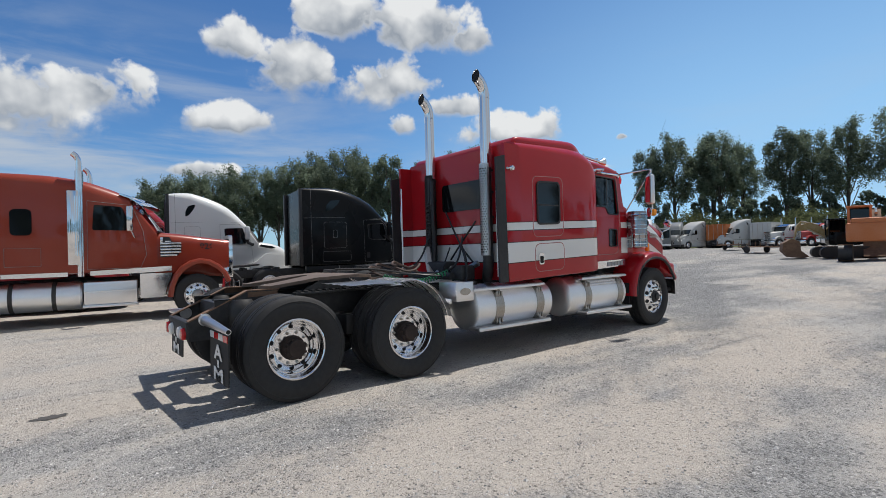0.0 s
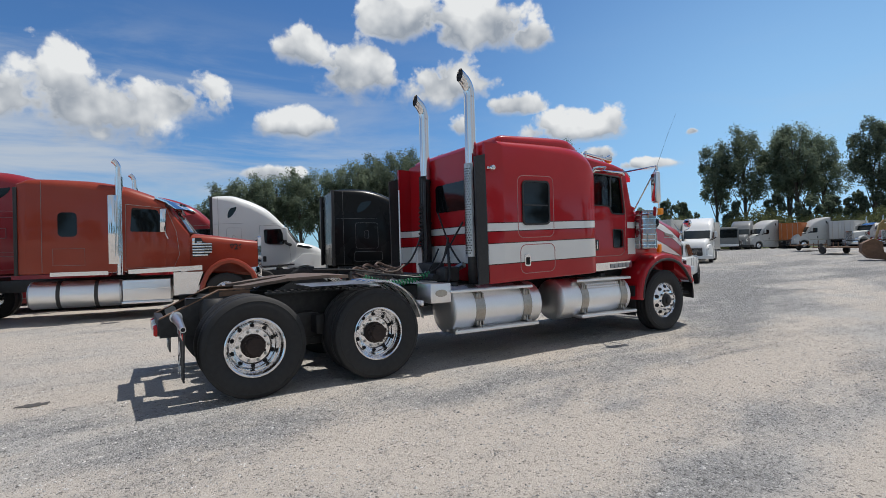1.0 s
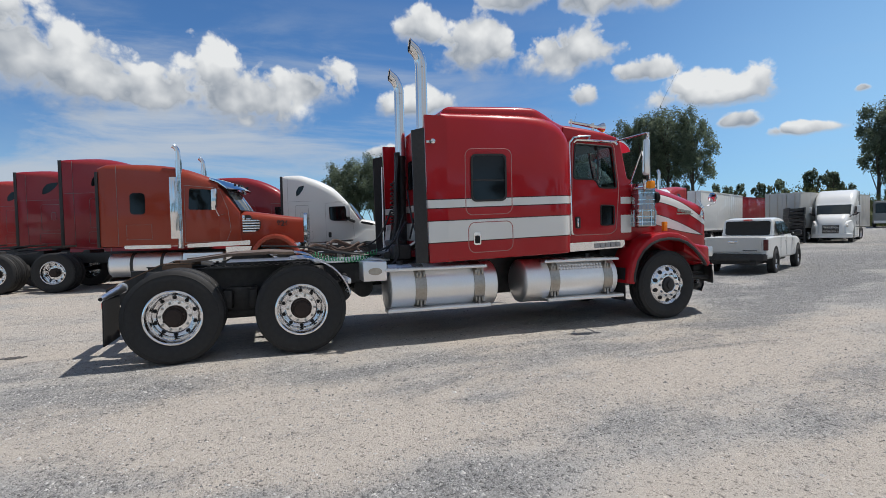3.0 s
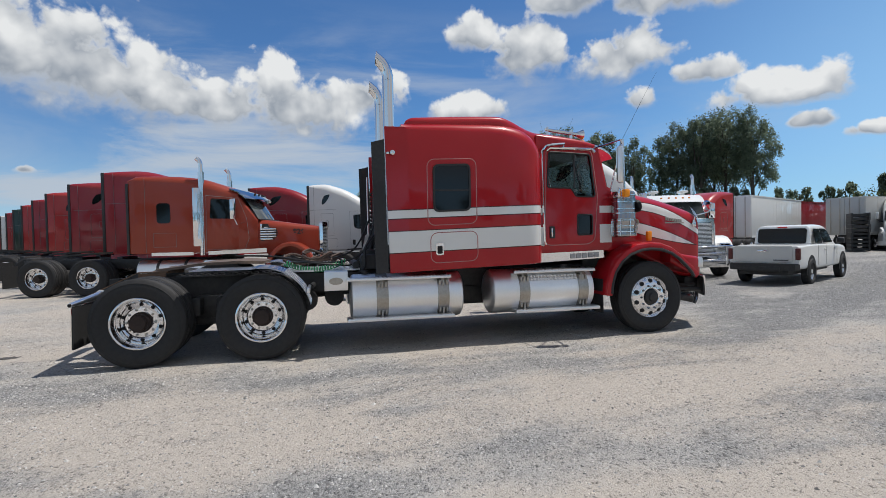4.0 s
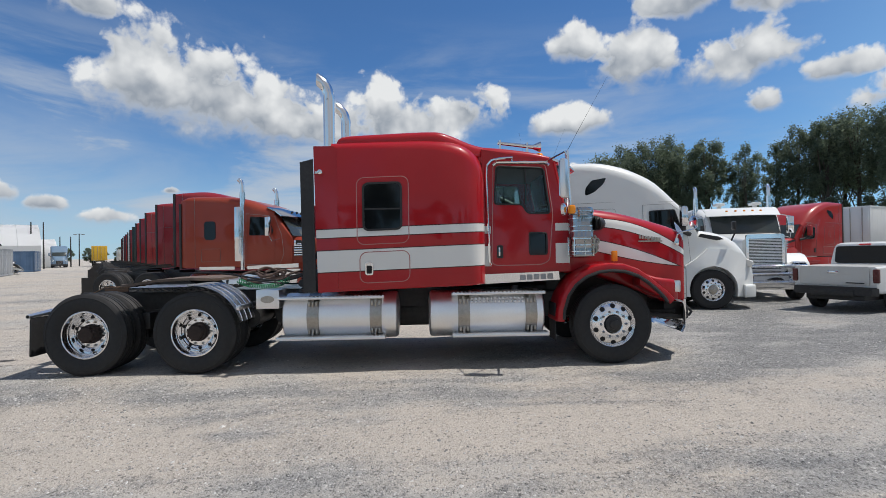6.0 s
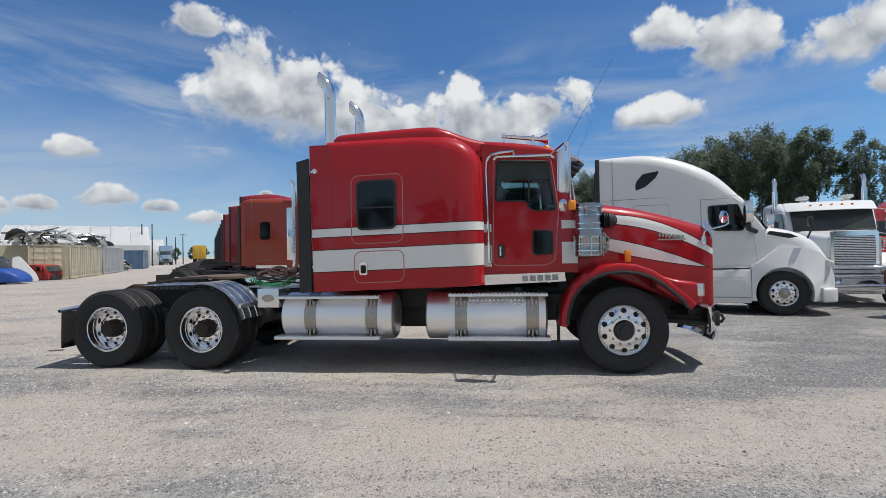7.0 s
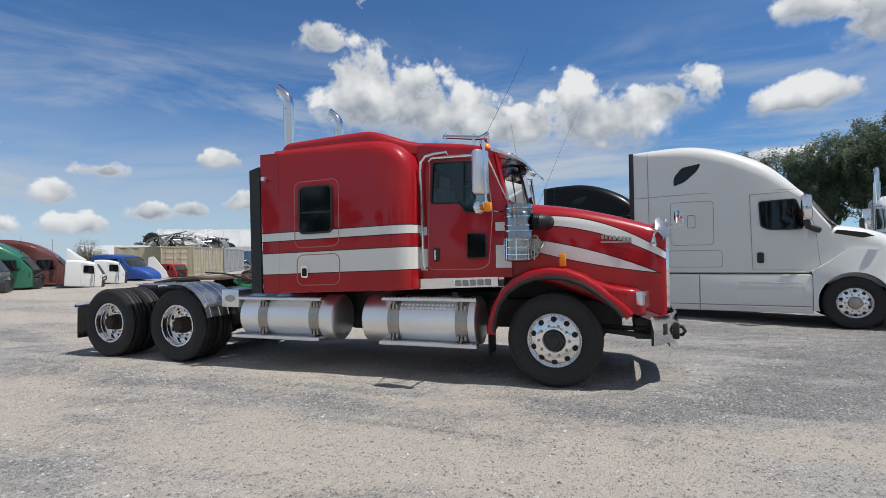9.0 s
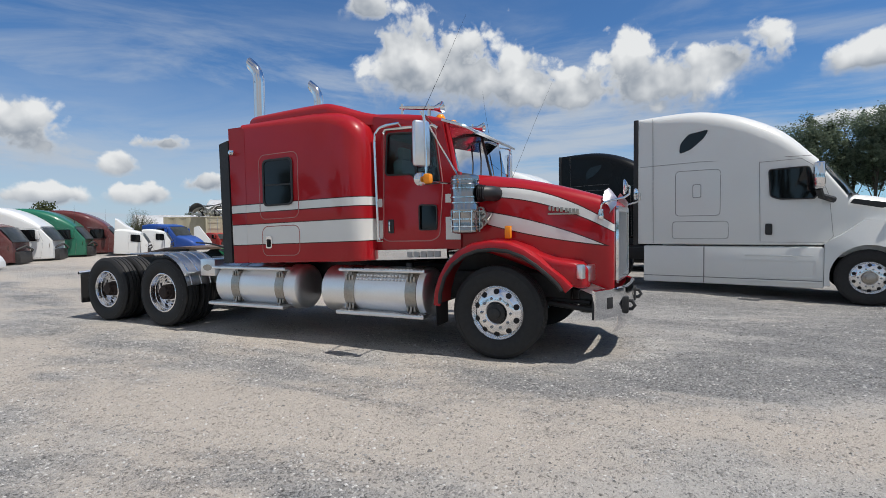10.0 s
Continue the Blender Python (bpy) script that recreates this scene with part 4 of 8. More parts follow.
# hood
b = bmesh.new()
HD = [(6.08, 0.30, 1.15, 2.05, 0.05, 0.20), (6.35, 0.32, 1.15, 2.03, 0.05, 0.20), (6.8, 0.36, 1.0, 1.965, 0.05, 0.19), (7.2, 0.42, 0.85, 1.875, 0.05, 0.18), (7.5, 0.465, 0.72, 1.79, 0.05, 0.17), (7.66, 0.485, 0.70, 1.735, 0.05, 0.16), (7.735, 0.50, 0.70, 1.69, 0.05, 0.14), (7.765, 0.52, 0.70, 1.64, 0.05, 0.12)]
loft(b, [(x, i, 2 * TC - i, z0, z1, r, t) for x, i, z0, z1, r, t in fair(HD, 3)])
part("hood", b, HOOD_PAINT, truck, "red sloping hood with swept white stripes")


def arch(cx, cz, rx, rz, a0, a1, n=20):
    return [(cx + rx * math.cos(radians(a0 + (a1 - a0) * i / n)), cz + rz * math.sin(radians(a0 + (a1 - a0) * i / n))) for i in range(n + 1)]


def front_corner(d, o):
    # fender: a rounded shell over the wheel, running into the headlamp housing
    bb = bmesh.new()
    line = [(5.86, 0.56), (5.875, 0.70), (5.93, 0.88), (6.03, 1.05), (6.17, 1.18), (6.34, 1.26), (6.55, 1.29), (6.75, 1.275), (6.93, 1.21), (7.08, 1.11), (7.20, 1.01), (7.32, 0.92), (7.42, 0.82)]
    rings = []
    for i, (x, z) in enumerate(line):
        a, c = line[max(i - 1, 0)], line[min(i + 1, len(line) - 1)]
        t = Vector((c[0] - a[0], c[1] - a[1])).normalized()
        nx, nz = -t.y, t.x
        wd = 0.30 + 0.16 * ramp01(x, 6.7, 7.4)
        prof = [(-0.10, 0.008), (-0.055, 0.0), (-0.02, 0.012), (-0.003, 0.045), (0.0, 0.10), (0.0, wd), (0.0, wd + 0.16)]
        ring = []
        for p, q in prof + [(-0.03, wd + 0.16), (-0.03, 0.10), (-0.035, 0.06), (-0.10, 0.04)]:
            ring.append(bb.verts.new((x + nx * p, d(0.0 + q + 0.05 * ramp01(x, 6.9, 7.45)), z + nz * p)))
        rings.append(ring)
    skin(bb, rings)
    fd = part("fender", bb, RED_PAINT, truck, "red front fender")
    bb = bmesh.new()
    lip = [(5.955, 0.58), (5.965, 0.70), (6.02, 0.88), (6.12, 1.02), (6.26, 1.12), (6.42, 1.175), (6.58, 1.19), (6.75, 1.175), (6.91, 1.12), (7.05, 1.03), (7.17, 0.93), (7.27, 0.83), (7.31, 0.77)]
    tube(bb, [(x, d(0.015 + 0.05 * ramp01(x, 6.9, 7.45)), z) for x, z in lip], 0.024, 8)
    part("fender_lip", bb, BLACK, fd, "black rubber fender lip")
    # lamp housing between fender and hood
    bb = bmesh.new()
    secs = [(7.0, 0.16, 0.55, 0.98, 1.16), (7.2, 0.10, 0.55, 0.86, 1.09), (7.42, 0.12, 0.56, 0.80, 1.06), (7.50, 0.17, 0.56, 0.79, 1.03), (7.54, 0.26, 0.56, 0.79, 0.98)]
    loft(bb, [(x, *sorted((d(i), d(k))), z0, z1, 0.04, 0.05) for x, i, k, z0, z1 in fair(secs, 2)])
    hb = part("headlamp_housing", bb, RED_PAINT, truck, "red headlamp housing")
    bb = bmesh.new()
    m = Matrix.Translation((7.475, d(0.155), 0.965)) @ Matrix.Rotation(radians(-o * -32), 4, "Z")
    box(bb, -0.05, 0.05, -0.035, 0.035, -0.075, 0.075, 0.015, m)
    part("side_lamp", bb, ALU, hb, "chrome-edged side lamp")
    bb = bmesh.new()
    m = Matrix.Translation((7.535, d(0.40), 0.93)) @ Matrix.Rotation(radians(-o * -12), 4, "Z")
    box(bb, -0.03, 0.03, -0.13, 0.13, -0.09, 0.09, 0.02, m)
    part("headlamp", bb, ALU, hb, "rectangular headlamp")
    bb = bmesh.new()
    vs = [bb.verts.new(q) for q in ((7.43, d(0.16), 0.80), (7.56, d(0.55), 0.82), (7.78, d(0.60), 0.74), (7.60, d(0.17), 0.73))]
    bb.faces.new(vs)
    bmesh.ops.solidify(bb, geom=bb.faces[:], thickness=0.02)
    part("lamp_valance", bb, ALU, truck, "bright valance under the headlamp")
    # hood side bits
    bb = bmesh.new()
    box(bb, 6.66, 6.73, *sorted((d(0.20), d(0.26))), 1.30, 1.44, 0.012)
    part("side_marker", bb, AMBER, truck, "amber side marker lamp")
    yb = lambda x: 0.36 + (x - 6.8) * 0.15
    bb = bmesh.new()
    for i, (u, w) in enumerate(((7.10, 0.035), (7.14, 0.03), (7.18, 0.035), (7.22, 0.04), (7.27, 0.035), (7.31, 0.03), (7.345, 0.035), (7.385, 0.035))):
        z = 1.622 - 0.12 * (u - 7.1)
        box(bb, u, u + w * 0.8, *sorted((d(yb(u) - 0.010), d(yb(u) + 0.012))), z - 0.024, z + 0.024, 0.004)
    pieces("badge_letter", bb, STEEL, truck, "bright maker's badge letter as a plain bar")
    bb = bmesh.new()
    box(bb, 7.09, 7.42, *sorted((d(0.40), d(0.47))), 1.552, 1.572, 0.004)
    part("badge_strip", bb, STEEL, truck)
    # hood latch, mirrors on a loop
    bb = bmesh.new()
    ym = d(0.46)
    spin(bb, [(0.0, 1.50), (0.03, 1.50), (0.034, 1.54), (0.025, 1.60), (0.0, 1.60)], (7.64, ym, 0), "z", 12)
    tube(bb, [(7.64, ym, 1.59), (7.645, d(0.45), 1.645), (7.68, d(0.44), 1.675), (7.78, d(0.43), 1.695), (7.88, d(0.44), 1.72), (7.925, d(0.45), 1.75), (7.925, d(0.454), 1.83), (7.89, d(0.454), 1.845)], 0.011, 8)
    hm = part("hood_mirror", bb, CHROME, truck, "round chrome hood mirror on a looped arm")
    bb = bmesh.new()
    m = Matrix.Translation((7.87, d(0.454), 1.825)) @ Matrix.Rotation(radians(-o * 12), 4, "Z")
    spin(bb, [(0.0, 0.035), (0.04, 0.032), (0.070, 0.016), (0.078, 0.0), (0.070, -0.004), (0.0, -0.006)], (0, 0, 0), "x", 24)
    bb.transform(m)
    part("mirror_head", bb, CHROME, hm)
    # bright corner shield on the nose of the hood
    bb = bmesh.new()
    loops = [[(7.655, d(0.490), 1.70), (7.665, d(0.56), 1.80), (7.70, d(0.64), 1.835)], [(7.695, d(0.478), 1.66), (7.715, d(0.55), 1.755), (7.745, d(0.63), 1.785)], [(7.735, d(0.480), 1.60), (7.765, d(0.54), 1.68), (7.79, d(0.62), 1.72)], [(7.72, d(0.480), 1.55), (7.755, d(0.50), 1.60), (7.785, d(0.55), 1.64)]]
    skin(bb, [[bb.verts.new(q) for q in lp] for lp in loops], cap=False, closed=False)
    bmesh.ops.solidify(bb, geom=bb.faces[:], thickness=0.006)
    part("corner_shield", bb, ALU, truck, "bright shield on the hood corner")
    # fuel tanks with straps and steps
    for x0, x1, s0, s1, st in ((2.385, 3.86, 2.34, 3.70, (2.71, 3.50)), (4.245, 5.74, 4.54, 5.76, (4.62, 5.48))):
        bb = bmesh.new()
        yc, zc, r = d(0.36), 0.655, 0.30
        cap = 0.035
        spin(bb, [(0.0, x0), (0.18, x0 - 0.0), (r - 0.03, x0 + 0.012), (r - 0.006, x0 + 0.03), (r, x0 + 0.055), (r, x1 - 0.055), (r - 0.006, x1 - 0.03), (r - 0.03, x1 - 0.012), (0.18, x1), (0.0, x1)], (0, yc, zc), "x", 48)
        tk = part("fuel_tank", bb, TANK, truck, "round brushed aluminium fuel tank")
        for u in st:
            bb = bmesh.new()
            spin(bb, [(r + 0.002, u), (r + 0.008, u + 0.004), (r + 0.008, u + 0.146), (r + 0.002, u + 0.15)], (0, yc, zc), "x", 48)
            part("tank_strap", bb, STEEL, tk, "stained steel tank strap")
            bb = bmesh.new()
            for zz in (0.48, 0.83):
                for k in (0.03, 0.075, 0.12):
                    box(bb, u + k - 0.012, u + k + 0.012, *sorted((d(0.075), d(0.12))), zz - 0.03, zz + 0.03, 0.004)
            pieces("strap_bolt", bb, STEEL, tk)
        bb = bmesh.new()
        box(bb, s0, s1, *sorted((d(-0.01), d(0.20))), 0.385, 0.425, 0.006)
        part("step", bb, ALU, tk, "grip-tread aluminium step")
        bb = bmesh.new()
        for k in range(int((s1 - s0) / 0.045)):
            box(bb, s0 + 0.02 + k * 0.045, s0 + 0.04 + k * 0.045, *sorted((d(-0.006), d(0.17))), 0.425, 0.434)
        pieces("step_rib", bb, ALU, tk)
        bb = bmesh.new()
        box(bb, s0, s1 - 0.02, *sorted((d(0.07), d(0.26))), 0.885 + (0.02 if x0 > 4 else 0), 0.918 + (0.02 if x0 > 4 else 0), 0.006)
        part("upper_step", bb, ALU, tk, "upper aluminium step")
        bb = bmesh.new()
        for k in range(int((s1 - s0) / 0.05)):
            box(bb, s0 + 0.02 + k * 0.05, s0 + 0.042 + k * 0.05, *sorted((d(0.085), d(0.25))), 0.918 + (0.02 if x0 > 4 else 0), 0.926 + (0.02 if x0 > 4 else 0))
        if x0 > 4:
            for row in range(2):
                for k in range(14):
                    spin(bb, [(0.0, -0.012), (0.012, -0.01), (0.02, 0.0)], (4.80 + k * 0.05, d(0.11 - 0.02 * row), 0.86 - 0.04 * row), "y", 8)
        pieces("step_rib", bb, ALU, tk)
        bb = bmesh.new()
        for u in st:
            tube(bb, [(u + 0.07, d(0.13), 0.89), (u + 0.07, d(0.09), 0.80), (u + 0.07, d(0.11), 0.76)], 0.018, 6)
            tube(bb, [(u + 0.07, d(0.06), 0.42), (u + 0.07, d(0.09), 0.48)], 0.015, 6)
        pieces("step_bracket", bb, STEEL, tk)
        bb = bmesh.new()
        spin(bb, [(0.0, 0.05), (0.045, 0.05), (0.05, 0.0)], (x0 + (0.2 if x0 < 4 else 1.15), yc, zc + r - 0.005), "z", 16)
        part("filler_cap", bb, BLACK, tk, "black filler cap")
    # mud flap behind the front wheel
    bb = bmesh.new()
    plate(bb, [(0.10, 0.30), (0.42, 0.30), (0.42, 0.78), (0.10, 0.78)], lambda u, v: (5.86 + 0.02 * math.sin(3 * v), d(u), v), (-0.01, 0, 0))
    part("splash_flap", bb, RUBBER, truck, "black rubber splash flap")
    # exhaust stack behind the sleeper
    xs_, ys_ = (2.955, 0.45) if o < 0 else (2.975, 1.75)
    bb = bmesh.new()
    tube(bb, [(xs_, ys_, 2.55), (xs_, ys_, 3.52)], 0.076, 24)
    tip = [(xs_, ys_, 3.50), (xs_, ys_, 3.56), (xs_ - 0.010, ys_, 3.62), (xs_ - 0.035, ys_, 3.68), (xs_ - 0.075, ys_, 3.735), (xs_ - 0.13, ys_, 3.78)]
    tube(bb, tip, 0.076, 24, cap=False)
    bb.verts.ensure_lookup_table()
    way_, cut_ = Vector((-0.77, 0, 0.63)), Vector((-1.0, 0, 0.10))
    for v in bb.verts[-24:]:
        v.co += way_ * ((Vector((xs_ - 0.15, ys_, 3.80)) - v.co).dot(cut_) / way_.dot(cut_))
    mouth = [v.co.copy() for v in bb.verts[-24:]]
    part("exhaust_pipe", bb, CHROME, truck, "chrome exhaust stack with curved tip")
    # dark disc just inside the tip, coloured as the shade in the pipe
    bb = bmesh.new()
    mid_ = sum(mouth, Vector()) / 24
    bb.faces.new([bb.verts.new(mid_ + (q - mid_) * 0.95 - way_ * 0.012) for q in mouth])
    part("mouth_shade", bb, DARK, truck)
    bb = bmesh.new()
    tube(bb, [(xs_, ys_, 1.30), (xs_, ys_, 2.60)], 0.075, 20)
    tube(bb, [(xs_, ys_, 1.32), (xs_, ys_, 1.2), (xs_ + 0.03, ys_ - o * 0.05, 1.08), (xs_ + 0.08, ys_ - o * 0.12, 0.98), (3.2, ys_ - o * 0.15, 0.9)], 0.075, 16)
    part("muffler", bb, FRAME, truck, "sooty exhaust pipe")
    # perforated heat guard, an uncut half shell; dark dots give its holes' shade
    bb = bmesh.new()
    cols, rows = 5, 34
    for i in range(rows):
        for k in range(cols):
            a = radians(180 + (-52 + 104 * (k + (0.5 if i % 2 else 0.0)) / cols) + (0 if o < 0 else 0))
            z = 1.38 + 1.18 * i / rows
            c = Vector((xs_ + 0.098 * math.cos(a), ys_ + 0.098 * math.sin(a), z))
            u = Vector((-math.sin(a), math.cos(a), 0))
            nrm = Vector((math.cos(a), math.sin(a), 0))
            ring = [bb.verts.new(c + nrm * 0.003 + 0.0105 * (math.cos(q) * u + math.sin(q) * Vector((0, 0, 1)))) for q in [2 * math.pi * j / 6 for j in range(6)]]
            deep = [bb.verts.new(v.co - nrm * 0.006) for v in ring]
            skin(bb, [ring, deep])
    bb2 = bmesh.new()
    ringsA = []
    for z in (1.33, 2.60):
        ringsA.append([bb2.verts.new((xs_ + 0.098 * math.cos(radians(a)), ys_ + 0.098 * math.sin(radians(a)), z)) for a in range(110, 251, 10)])
    skin(bb2, ringsA, cap=False, closed=False)
    bmesh.ops.solidify(bb2, geom=bb2.faces[:], thickness=0.004)
    hg = part("heat_guard", bb2, ALU if o < 0 else FRAME, truck, "perforated heat guard")
    part("guard_dot", bb, DARK, hg, "rows of dark dots for the shade in perforations")
    bb = bmesh.new()
    for z in (1.5, 1.85, 2.2, 2.5):
        box(bb, xs_, 3.06, *sorted((ys_ - 0.03, ys_ + 0.03)), z, z + 0.03)
    pieces("stack_bracket", bb, FRAME, truck)
    # mud flap, hanger and tail lamp at the rear
    bb = bmesh.new()
    tube(bb, [(-0.645, d(0.82), 0.785), (-0.645, d(0.78), 0.785)], 0.062, 18)
    tube(bb, [(-0.645, d(0.80), 0.782), (-0.645, d(0.40), 0.768), (-0.645, d(-0.025), 0.748)], 0.052, 18, r_end=0.026)
    fh = part("flap_hanger", bb, ALU, truck, "bright tapered mud flap hanger")
    # dark cap on the closed end, standing for the shade in the bore
    bb = bmesh.new()
    tube(bb, [(-0.645, d(-0.022), 0.748), (-0.645, d(-0.028), 0.748)], 0.020, 14)
    part("hanger_shade", bb, DARK, fh)
    bb = bmesh.new()
    plate(bb, rloop(min(d(0.0), d(0.60)), max(d(0.0), d(0.60)), 0.25, 0.725, 0.02), lambda u, v: (-0.640 - 0.010 * ramp01(0.72 - v, 0, 0.5), u, v), (0.012, 0, 0))
    mf = part("mud_flap", bb, RUBBER, truck, "black mud flap with white letters")
    for k in range(4):
        bb = bmesh.new()
        box(bb, -0.649, -0.643, *sorted((d(0.01 + 0.145 * k), d(0.15 + 0.145 * k))), 0.645, 0.705)
        part("reflector", bb, (REDLENS, WHITE)[k % 2], mf, ("red reflector", "white reflector")[k % 2])
    for ch, z, hgt, wd in (("A", 0.465, 0.135, 0.27), ("I", 0.392, 0.062, 0.05), ("M", 0.268, 0.118, 0.30)):
        cu = bpy.data.curves.new("letter", "FONT")
        cu.body, cu.size, cu.extrude, cu.align_x, cu.offset = ch, hgt / 0.7, 0.002, "CENTER", 0.004
        t = new("letter", cu)
        me = bpy.data.meshes.new_from_object(t)
        bpy.data.objects.remove(t)
        me.materials.append(WHITE)
        lo = new("letter", me)
        lo.parent = mf
        wide = max(v.co.x for v in me.vertices) - min(v.co.x for v in me.vertices)
        lo.matrix_basis = Matrix.Translation((-0.656, d(0.29), z)) @ Matrix(((0, 0, -1, 0), (-1, 0, 0, 0), (0, 1, 0, 0), (0, 0, 0, 1))) @ Matrix.Diagonal((wd / wide, 1, 1, 1))
    # ribbed quarter fender over the front drive wheel
    bb = bmesh.new()
    pts = arch(1.335, 0.502, 0.585, 0.585, 100, 12, 16)
    pts = [(0.55, 1.075)] + [(p, q) for p, q in pts]
    ringsF = []
    for u, v in pts:
        ringsF.append([bb.verts.new((u, d(0.0 + 0.66 * k / 8), v + (0.010 if k in (1, 3, 5, 7) else 0.0))) for k in range(9)])
    skin(bb, ringsF, cap=False, closed=False)
    bmesh.ops.solidify(bb, geom=bb.faces[:], thickness=0.006)
    qf = part("quarter_fender", bb, ALU, truck, "ribbed bright quarter fender")
    for k in (1, 3, 5, 7):
        bb = bmesh.new()
        tube(bb, [(u, d(0.66 * k / 8), v + 0.012) for u, v in pts[1:]], 0.010, 6)
        part("rib", bb, CHROME, qf)
    bb = bmesh.new()
    box(bb, 1.865, 1.905, *sorted((d(-0.01), d(0.50))), 0.775, 0.835, 0.008)
    mb = part("fender_mount", bb, ALU, qf, "bright mounting bar")
    bb = bmesh.new()
    tube(bb, [(1.90, d(0.46), 0.805), (1.93, d(0.82), 0.81)], 0.036, 12)
    part("mount_tube", bb, FRAME, mb, "black mounting tube")


both(front_corner)

# grille and bumper
b = bmesh.new()
plate(b, rloop(0.62, 2 * TC - 0.62, 0.80, 1.64, 0.05), lambda u, v: (7.772, u, v), (0.03, 0, 0), [rloop(0.68, 2 * TC - 0.68, 0.86, 1.58, 0.03)])
gr = part("grille_surround", b, CHROME, truck, "chrome radiator grille surround")
b = bmesh.new()
box(b, 7.768, 7.774, 0.66, 2 * TC - 0.66, 0.85, 1.6)
part("grille_mesh", b, DARK, gr)
b = bmesh.new()
for k in range(22):
    yy = 0.70 + (2 * TC - 1.40) * k / 21
    box(b, 7.776, 7.79, yy - 0.006, yy + 0.006, 0.86, 1.58)
pieces("grille_bar", b, ALU, gr)
# bumper: a flat face with swept ends, a lip hanging from its middle
FACE = [(7.62, 0.20), (7.735, 0.425), (7.85, 0.65), (7.885, 0.80), (7.90, TC), (7.885, 1.64), (7.85, 1.79), (7.735, 2.015), (7.62, 2.24)]


def sheet(line, z0, z1, lean, thick, bend=0.0):
    """An upright sheet along a line; lean: how far its foot stands back."""
    bb = bmesh.new()
    rings = []
    for x, y in line:
        rings.append([bb.verts.new(q) for q in ((x - bend, y, z1 + 0.004), (x, y, z1 - 0.008), (x + 0.003, y, (z0 + z1) / 2), (x - lean, y, z0), (x - lean - thick, y, z0), (x - thick, y, (z0 + z1) / 2), (x - thick - bend, y, z1 - 0.008))])
    skin(bb, rings)
    return bb


bp = part("bumper", sheet(FACE, 0.46, 0.765, 0.0, 0.008, 0.03), CHROME, truck, "chrome steel bumper with swept ends")
part("bumper_back", sheet([(x - 0.014, y + (0.004 if y < TC else -0.004)) for x, y in FACE], 0.463, 0.76, 0.0, 0.02), FRAME, bp, "black inner side of the bumper")
part("bumper_lip", sheet([(7.80, 0.56), (7.845, 0.66), (7.875, 0.80), (7.89, TC), (7.875, 1.64), (7.845, 1.78), (7.80, 1.88)], 0.285, 0.47, 0.045, 0.008), CHROME, bp, "chrome lip under the bumper")
# lamp openings aren't cut; dark squares carry their shade
for yy, o_ in ((0.425, 1), (2 * TC - 0.425, -1)):
    b = bmesh.new()
    m = Matrix.Translation((7.735, yy, 0.615)) @ Matrix.Rotation(radians(o_ * 63), 4, "Z")
    box(b, -0.05, 0.05, -0.006, 0.006, -0.06, 0.06, 0.004, m)
    part("opening_shade", b, DARK, bp, "dark square for the shade in the lamp opening")
for yy in (0.72, 1.72):
    b = bmesh.new()
    tube(b, [(7.8, yy, 0.52), (7.93, yy, 0.52), (7.96, yy, 0.56), (7.93, yy, 0.61), (7.8, yy, 0.61)], 0.02, 8)
    box(b, 7.78, 7.9, yy - 0.05, yy + 0.05, 0.47, 0.66, 0.02)
    part("tow_hook", b, FRAME, bp, "black steel tow hook")
# bumper mounts; the solid block is added to close the shadow on the ground
b = bmesh.new()
box(b, 7.42, 7.66, 0.40, 2 * TC - 0.40, 0.50, 0.74, 0.03)
cyl(b, (6.95, 0.50, 0.62), (7.55, 0.36, 0.62), 0.025, 8)
cyl(b, (7.0, 0.4, 0.6), (7.6, 0.3, 0.55), 0.03, 8)
part("bumper_bracket", b, FRAME, truck)

# rear frame end, fifth wheel, deck plate
for yy in (TC - 0.43, TC + 0.43):
    b = bmesh.new()
    plate(b, [(-0.80, 0.58), (-0.80, 0.765), (-0.22, 1.035), (0.10, 1.035), (0.10, 0.96), (-0.40, 0.58)], side(yy - 0.006), (0, 0.012, 0))
    tp = part("tail_plate", b, FRAME, truck, "black frame tail plate")
    b = bmesh.new()
    o_ = 1 if yy < TC else -1
    rings = []
    for x, z in ((-0.80, 0.768), (-0.22, 1.038), (0.12, 1.038)):
        rings.append([b.verts.new(q) for q in ((x, yy - 0.008, z), (x, yy + o_ * 0.085, z), (x, yy + o_ * 0.085, z + 0.012), (x, yy - 0.008, z + 0.012))])
    skin(b, rings)
    part("flange", b, RUST, tp, "rust-streaked top flange")
    b = bmesh.new()
    plate(b, [(-0.22, 0.975), (-0.22, 1.03), (0.10, 1.03), (0.10, 0.985)], side(yy - 0.010), (0, 0.003, 0))
    part("rust_patch", b, RUST, tp)
b = bmesh.new()
box(b, -0.82, -0.74, TC - 0.43, TC + 0.43, 0.60, 0.775, 0.015)
rc = part("rear_crossmember", b, FRAME, truck)
for yy, ma_, lb in ((0.86, REDLENS, "round red tail lamp"), (1.02, WHITE, "round clear reversing lamp"), (1.42, WHITE, "round clear reversing lamp"), (1.58, REDLENS, "round red tail lamp")):
    b = bmesh.new()
    spin(b, [(0.0, -0.03), (0.05, -0.028), (0.062, -0.01), (0.062, 0.02)], (-0.825, yy, 0.655), "x", 16)
    part("tail_lamp", b, ma_, rc, lb)
